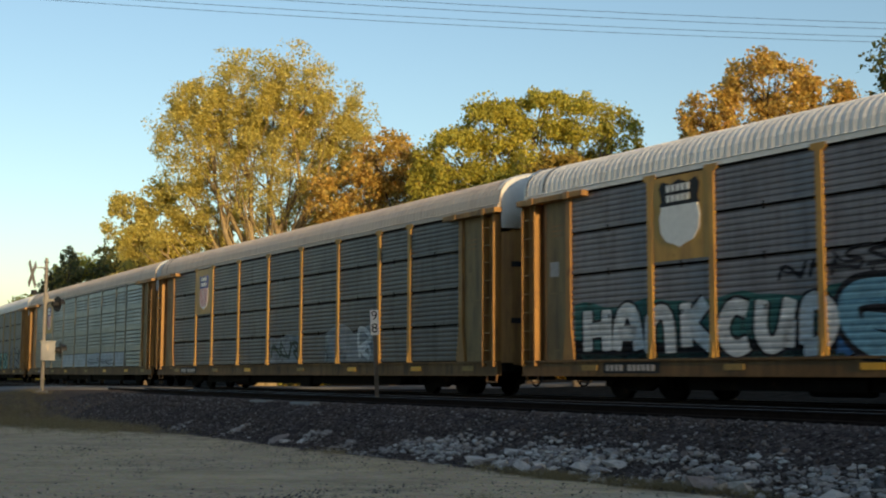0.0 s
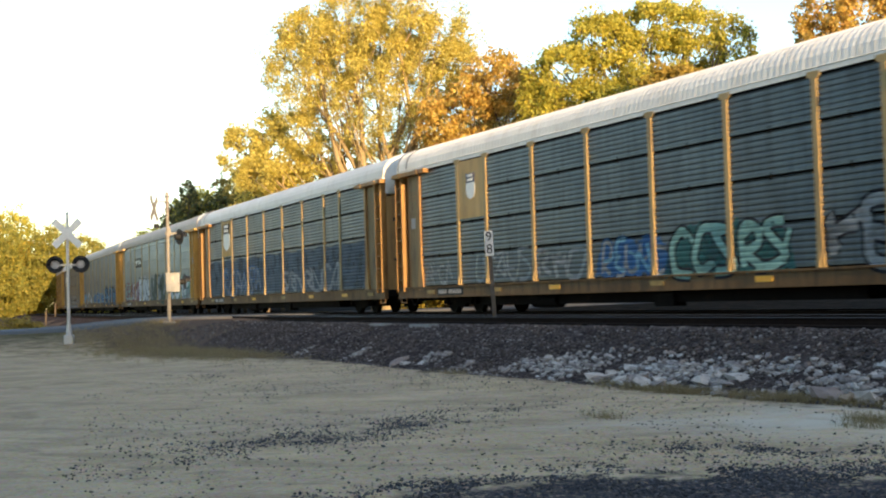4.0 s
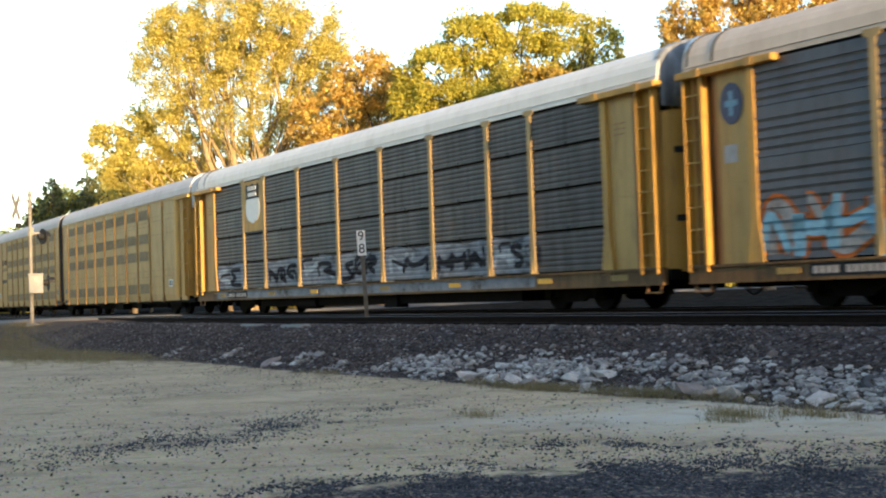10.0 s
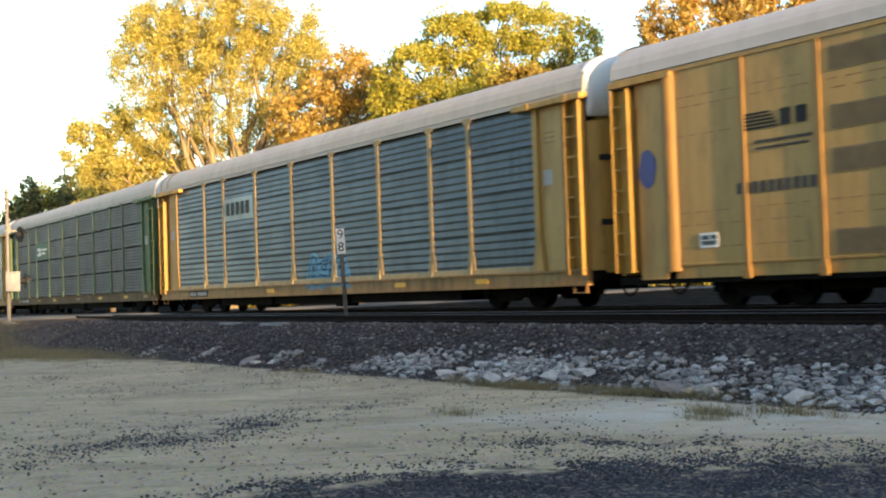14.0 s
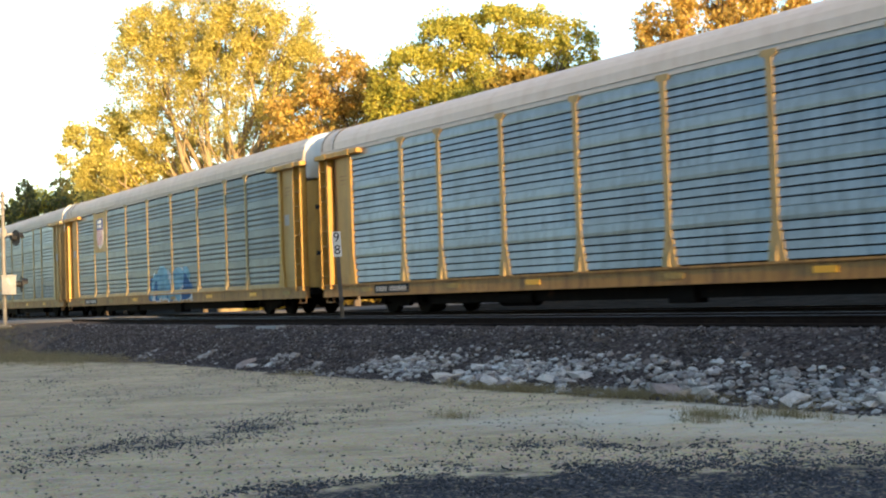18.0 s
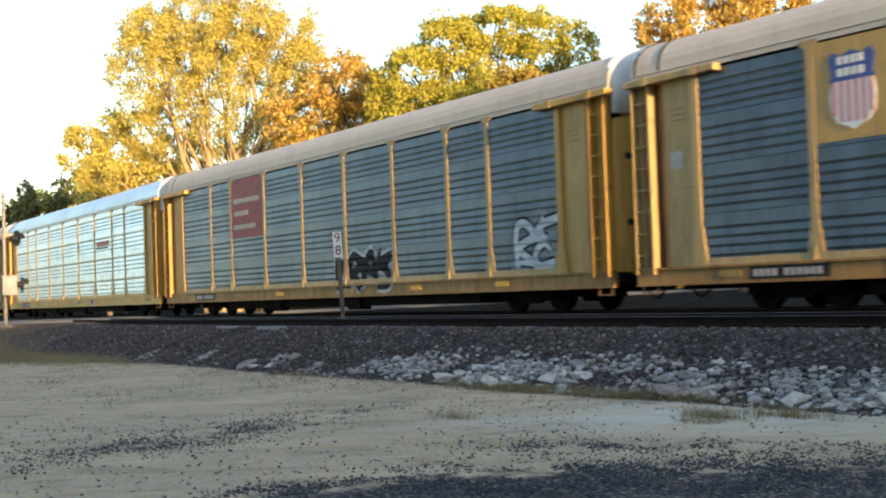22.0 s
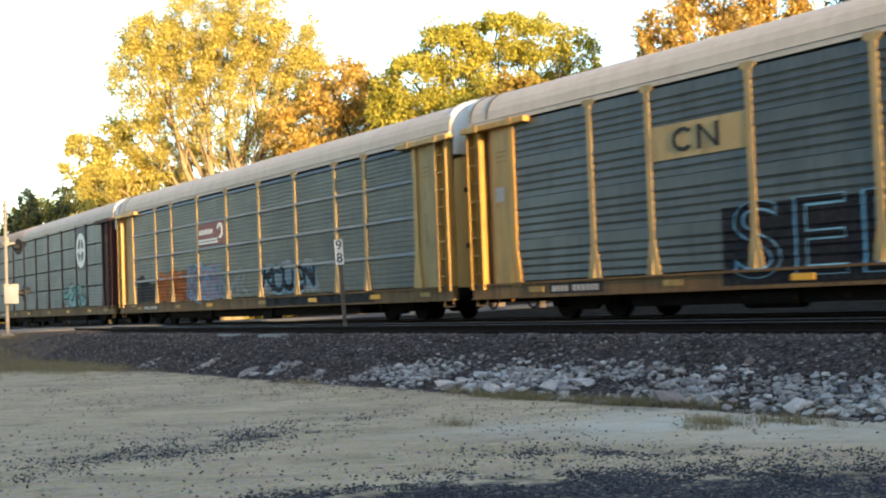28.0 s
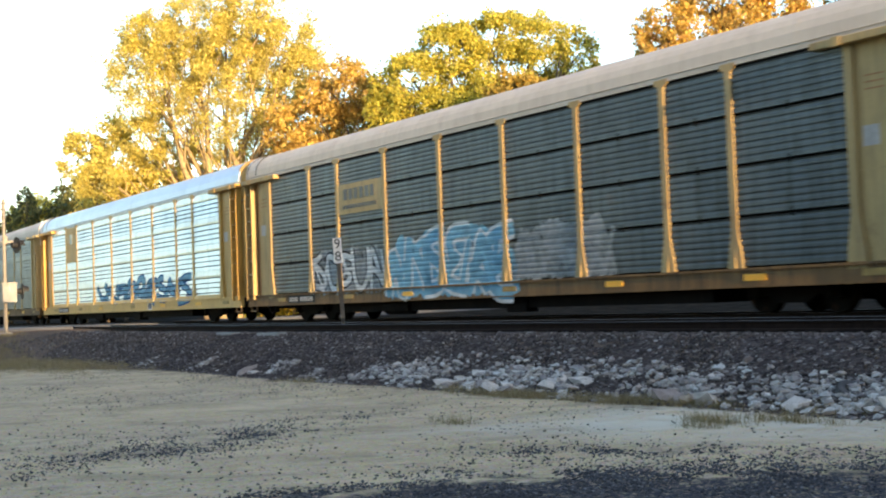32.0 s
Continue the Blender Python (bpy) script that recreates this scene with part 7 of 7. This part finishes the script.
# ---- stones, gravel and dry grass ----
def stone_mesh(seed):
    r = random.Random(seed)
    bm = bmesh.new()
    bmesh.ops.create_icosphere(bm, subdivisions=1, radius=0.5)
    for v in bm.verts:
        v.co = Vector((v.co.x * 1.35, v.co.y, v.co.z * 0.62)) * r.uniform(0.55, 1.3)
    sh = Shape()
    bm.verts.index_update()
    sh.add([v.co[:] for v in bm.verts], [[v.index for v in f.verts] for f in bm.faces])
    bm.free()
    return sh.mesh("stone")


def riprap():
    r = random.Random(77)
    base = empty("riprap", "band of pale broken limestone along the foot of the ballast", "rocks", kind="structure")
    meshes = [stone_mesh(i) for i in range(9)]
    n = 0
    while n < 300:
        s = r.uniform(-24.5, -4)
        lo, hi = (7.75, 8.7) if s < -12 else (7.95, 8.6)
        o = hi - (hi - lo) * r.random() ** 1.5
        if (s > -10 and r.random() < 0.7) or noise.noise((s * 0.6, o * 0.9, 9.0)) < -0.12:
            continue
        x, y, h = on_line(s, o)
        k = 0.10 + 0.30 * r.random() ** 3.2
        part("stone", meshes[r.randrange(9)], LIMESTONE if r.random() < 0.7 else GREY_STONE, base, at=Matrix.Translation((x, y, ground_height(x, y) + 0.22 * k)) @ pose(0, 0, 0, r.uniform(-25, 25), r.uniform(-25, 25), r.uniform(0, 360)) @ Matrix.Diagonal((k, k, k, 1)))
        n += 1


def scatter(name, count, place, size, material, label, seed, lift=0.25):
    """Many loose small stones as one mesh."""
    r = np.random.RandomState(seed)
    g = (1 + 5 ** 0.5) / 2
    base = np.array([(-1, g, 0), (1, g, 0), (-1, -g, 0), (1, -g, 0), (0, -1, g), (0, 1, g), (0, -1, -g), (0, 1, -g), (g, 0, -1), (g, 0, 1), (-g, 0, -1), (-g, 0, 1)]) / 1.9
    tri = np.array([(0, 11, 5), (0, 5, 1), (0, 1, 7), (0, 7, 10), (0, 10, 11), (1, 5, 9), (5, 11, 4), (11, 10, 2), (10, 7, 6), (7, 1, 8), (3, 9, 4), (3, 4, 2), (3, 2, 6), (3, 6, 8), (3, 8, 9), (4, 9, 5), (2, 4, 11), (6, 2, 10), (8, 6, 7), (9, 8, 1)])
    pts = []
    while len(pts) < count:
        p = place(r)
        if p is not None:
            pts.append(p)
    pts = np.array(pts)
    k = size[0] + (size[1] - size[0]) * r.rand(count) ** 2.5
    v = base[None] * k[:, None, None] * (0.55 + 0.7 * r.rand(count, 12, 1)) * np.stack([0.8 + 0.7 * r.rand(count), np.ones(count), 0.45 + 0.5 * r.rand(count)], -1)[:, None]
    a = r.rand(count) * 6.3
    c, s = np.cos(a), np.sin(a)
    v = np.stack([v[..., 0] * c[:, None] - v[..., 1] * s[:, None], v[..., 0] * s[:, None] + v[..., 1] * c[:, None], v[..., 2]], -1)
    v += pts[:, None]
    v[..., 2] += lift * k[:, None]
    me = bpy.data.meshes.new(name)
    me.from_pydata(v.reshape(-1, 3).tolist(), [], (tri[None] + 12 * np.arange(count)[:, None, None]).reshape(-1, 3).tolist())
    tagged(part(name, me, material), label, "gravel", kind="stuff")


def varied(name, colors, rough=0.9):
    m = Mat(name)
    ramp = m.t.nodes.new("ShaderNodeValToRGB")
    m.put(ramp.inputs[0], m.island())
    el = ramp.color_ramp.elements
    while len(el) < len(colors):
        el.new(0.5)
    for i, c in enumerate(colors):
        el[i].position, el[i].color = i / (len(colors) - 1), (*c, 1)
    v = m.node("ShaderNodeTexCoord").outputs["Object"]
    return m.done(m.mix(m.math("MULTIPLY", m.noise(18.0, v, 4), 0.5), ramp.outputs[0], (0.10, 0.09, 0.08)), rough, 0, m.noise(60.0, v, 2), 0.3, 0.005, 0.15)


BALLAST_STONES = varied("ballast_stones", [(0.040, 0.030, 0.027), (0.120, 0.092, 0.084), (0.060, 0.045, 0.040), (0.200, 0.160, 0.148), (0.068, 0.050, 0.044), (0.368, 0.328, 0.304)])
PALE_STONES = varied("pale_stones", [(0.586, 0.546, 0.499), (0.333, 0.285, 0.261), (0.649, 0.618, 0.570), (0.158, 0.127, 0.123), (0.475, 0.404, 0.348), (0.253, 0.230, 0.230)])
LOT_STONES = varied("lot_pebbles", [(0.12, 0.105, 0.085), (0.05, 0.048, 0.048), (0.30, 0.26, 0.19), (0.20, 0.17, 0.12)])
TAR_STONES = varied("asphalt_crumbs", [(0.018, 0.018, 0.024), (0.04, 0.04, 0.05), (0.08, 0.08, 0.092), (0.03, 0.03, 0.036), (0.26, 0.25, 0.25)])


def on_slope(r):
    s = -26 + 62 * r.rand() ** 1.3
    o = 5.7 + 3.2 * r.rand()
    if s > 15:
        return None
    x, y, h = on_line(s, o)
    prof = ((5.7, -0.17), (6.2, -0.17), (6.5, -0.22), (7.3, -0.45), (8.2, -0.78), (8.9, -1.0))
    z = float(np.interp(o, [p[0] for p in prof], [p[1] for p in prof]))
    return x, y, max(z, ground_height(x, y))


def on_foot(r):
    s, o = -25 + 29 * r.rand() ** 1.7, 8.15 + 0.34 * r.randn()
    if s > -11 and (o < 7.9 or noise.noise((s * 0.7, o * 0.5, 5.0)) < 0.12):
        return None
    if not 7.3 < o < 8.9 or noise.noise((s * 0.8, o * 1.3, 6.0)) < 0.55 * r.rand() - 0.42:
        return None
    x, y, h = on_line(s, o)
    return x, y, max(ground_height(x, y), -0.17 - 0.35 * max(o - 6.5, 0))


def on_lot(r):
    x, y = r.uniform(-9, 7), r.uniform(8.2, 30)
    if abs(x) > 0.42 * y or line_coords(x, y)[1] < 8.6 or noise.noise((x * 0.5, y * 0.3, 4.0)) + 0.6 * noise.noise((x * 1.7, y * 1.0, 7.0)) < 0.9 * r.rand() - 0.35:
        return None
    return x, y, ground_height(x, y)


def on_band(r):
    k = r.rand()
    if k < 0.14:
        t = r.randn() * 0.85
        x, y = -2.8 + t + r.randn() * 0.5, 14.0 + 1.65 * t + r.randn() * 0.55
    elif k < 0.22:
        x = 2.0 + r.randn() * 0.9
        y = 12.5 - 0.42 * x + r.randn() * 0.3
    else:
        x = r.uniform(-3.5, 5)
        y = min(10.45 - 0.12 * x, 10.45 + 0.72 * x) - r.randn() * 0.4 - abs(r.randn()) * 0.8 + 0.3
    if y < 8 or abs(x) > 0.45 * y or noise.noise((x * 1.1, y * 0.8, 2.0)) + noise.noise((x * 3.0, y * 2.0, 8.0)) < 0.9 * r.rand() - 0.5:
        return None
    return x, y, ground_height(x, y)


riprap()
scatter("loose_ballast", 32000, on_slope, (0.014, 0.044), BALLAST_STONES, "loose dark ballast stones on the slope", 1)
scatter("broken_limestone", 4600, on_foot, (0.014, 0.075), PALE_STONES, "small pale limestone pieces between the rocks", 2)
scatter("lot_pebbles", 5200, on_lot, (0.003, 0.02), LOT_STONES, "scattered pebbles on the sandy lot", 3)
scatter("asphalt_crumbs", 30000, on_band, (0.003, 0.017), TAR_STONES, "loose dark asphalt crumbs", 4)
SLABS = ((-2.2, 6.35, 1.3), (0.6, 6.3, 1.0))
for s, o, w in SLABS:
    x, y, h = on_line(s, o)
    ob = part("stone_slab", Shape().box(-w / 2, w / 2, -0.13, 0.13, -0.1, 0.03, 0.015), CONCRETE, at=pose(x, y, -0.175, 3, 1, math.degrees(h) + 90 + 3 * math.sin(s)))
    tagged(ob, "flat pale stone slab lying on the ballast shoulder", "slab", "stone slabs")


def old_tyre(x, y):
    """A worn tyre lying half sunk among the rocks."""
    z = ground_height(x, y)
    t = empty("old_tyre", "worn black tyre lying half sunk among pale rocks", "tyre", at=pose(x, y, z + 0.05, 34, 6, 20))
    sh, n, prof = Shape(), 24, [(0.13, -0.055), (0.18, -0.07), (0.212, -0.05), (0.22, 0.0), (0.212, 0.05), (0.18, 0.07), (0.13, 0.055), (0.14, 0.0)]
    k = len(prof)
    verts = [(rr * math.cos(2 * math.pi * i / n), rr * math.sin(2 * math.pi * i / n), h) for i in range(n) for rr, h in prof]
    part("casing", sh.add(verts, [(i * k + j, ((i + 1) % n) * k + j, ((i + 1) % n) * k + (j + 1) % k, i * k + (j + 1) % k) for i in range(n) for j in range(k)]).mesh("casing", True), DUSTY, t, "black rubber casing")
    tread = Shape()
    for i in range(n):
        a = 2 * math.pi * (i + 0.5) / n
        c, d = math.cos(a), math.sin(a)
        tread.add([(c * rr - d * w, d * rr + c * w, h) for h in (-0.04, 0.04) for rr, w in ((0.212, -0.018), (0.226, -0.018), (0.226, 0.018), (0.212, 0.018))], [(0, 1, 2, 3), (7, 6, 5, 4), (1, 5, 6, 2), (0, 4, 5, 1), (2, 6, 7, 3)])
    part("tread", tread, DUSTY, t, "worn tread blocks")


old_tyre(*on_line(-20.9, 7.98)[:2])
for s, o, k, mat in ((-19.9, 8.55, 0.26, LIMESTONE), (-20.5, 8.5, 0.36, LIMESTONE), (-21.3, 8.35, 0.32, LIMESTONE), (-16.3, 8.5, 0.34, LIMESTONE), (-17.0, 8.45, 0.26, LIMESTONE)):
    x, y, h = on_line(s, o)
    ob = part("boulder", stone_mesh(int(-s * 10)), mat, at=Matrix.Translation((x, y, ground_height(x, y) + 0.12 * k)) @ pose(0, 0, 0, 8, -6, s * 40) @ Matrix.Diagonal((k * 1.2, k, k, 1)))
    tagged(ob, "broken pale limestone block at the edge of the lot", "rock", "limestone blocks")


def grass():
    """Dry grass tufts along the foot of the stones and by the crossing."""
    r = random.Random(9)
    sh = Shape()
    spots = [(-14.3, 8.75, 0.3, 70), (-15.4, 8.8, 0.28, 120), (-16.0, 8.85, 0.22, 90), (-17.4, 8.75, 0.35, 160), (-18.3, 8.7, 0.3, 150), (-19.1, 8.65, 0.22, 110), (-20.9, 8.5, 0.25, 130), (-21.6, 8.3, 0.3, 140), (-20.55, 9.9, 0.16, 46), (-21.1, 9.4, 0.2, 44), (-20.7, 10.3, 0.1, 14), (-17.93, 11.55, 0.1, 14), (-9.0, 8.9, 0.3, 30),
             (13.0, 11.0, 2.2, 560), (9.0, 10.6, 2.4, 600), (5.0, 9.9, 2.0, 380), (16.0, 9.2, 1.6, 260), (18.0, 8.2, 0.6, 80), (2.0, 9.4, 1.2, 80)]
    for s0, o0, spread, count in spots:
        for k in range(count):
            x, y, h = on_line(s0 + r.gauss(0, spread * 1.5), o0 + r.gauss(0, spread * 0.4))
            z = ground_height(x, y)
            for b in range(14):
                a, t, hh = r.uniform(0, 6.3), r.uniform(0.2, 1.3), r.uniform(0.03, 0.10) * (2.2 if s0 > 0 else 1.5)
                bx, by = x + r.gauss(0, 0.07), y + r.gauss(0, 0.07)
                w = 0.003
                sh.add([(bx - w * math.sin(a), by + w * math.cos(a), z - 0.01), (bx + w * math.sin(a), by - w * math.cos(a), z - 0.01), (bx + hh * t * math.cos(a), by + hh * t * math.sin(a), z + hh)], [(0, 1, 2)])
    tagged(part("dry_grass", sh, DRY_GRASS), "tufts of dry yellow grass at the edge of the stones", "grass", kind="stuff")


grass()

# a brush heap and fence posts beyond the crossing
bx, by = bearing(-25.6, 66)
tree("brush_bush", bx, by, [(0, 0, 0.55, 1.0, 0.5), (0.9, 0, 0.4, 0.7, 0.4)], BRONZE, 3000, 0.12, "low brown bush by the far bend of the track", BARK, 0.05, 201, 0.3, category="bush", twigs=3)
for deg, d in ((-25.2, 74), (-26.4, 72), (-24.3, 92), (-23.9, 110), (-27.5, 70)):
    fx, fy = bearing(deg, d)
    tagged(part("fence_post", Shape().tube((0, 0, -0.3), (0, 0, 1.25), 0.05, 0.045, 8), BARK, at=pose(fx, fy, ground_height(fx, fy), 0, 2, 0)), "weathered wooden fence post in the dry grass", "fence post", "fence posts")
# ---- what moves ----
def motions():
    for car in TRAIN:
        rows = []
        for i in range(33):
            t = float(i)
            s = car["centre"] - SPEED * (t - 20) - GAIN * (t - 20) ** 2 / 2
            x, y, h = on_line(s)
            rows.append((t, pose(x, y, 0, 0, 0, math.degrees(h) - 90)))
        walk(car, rows)


motions()
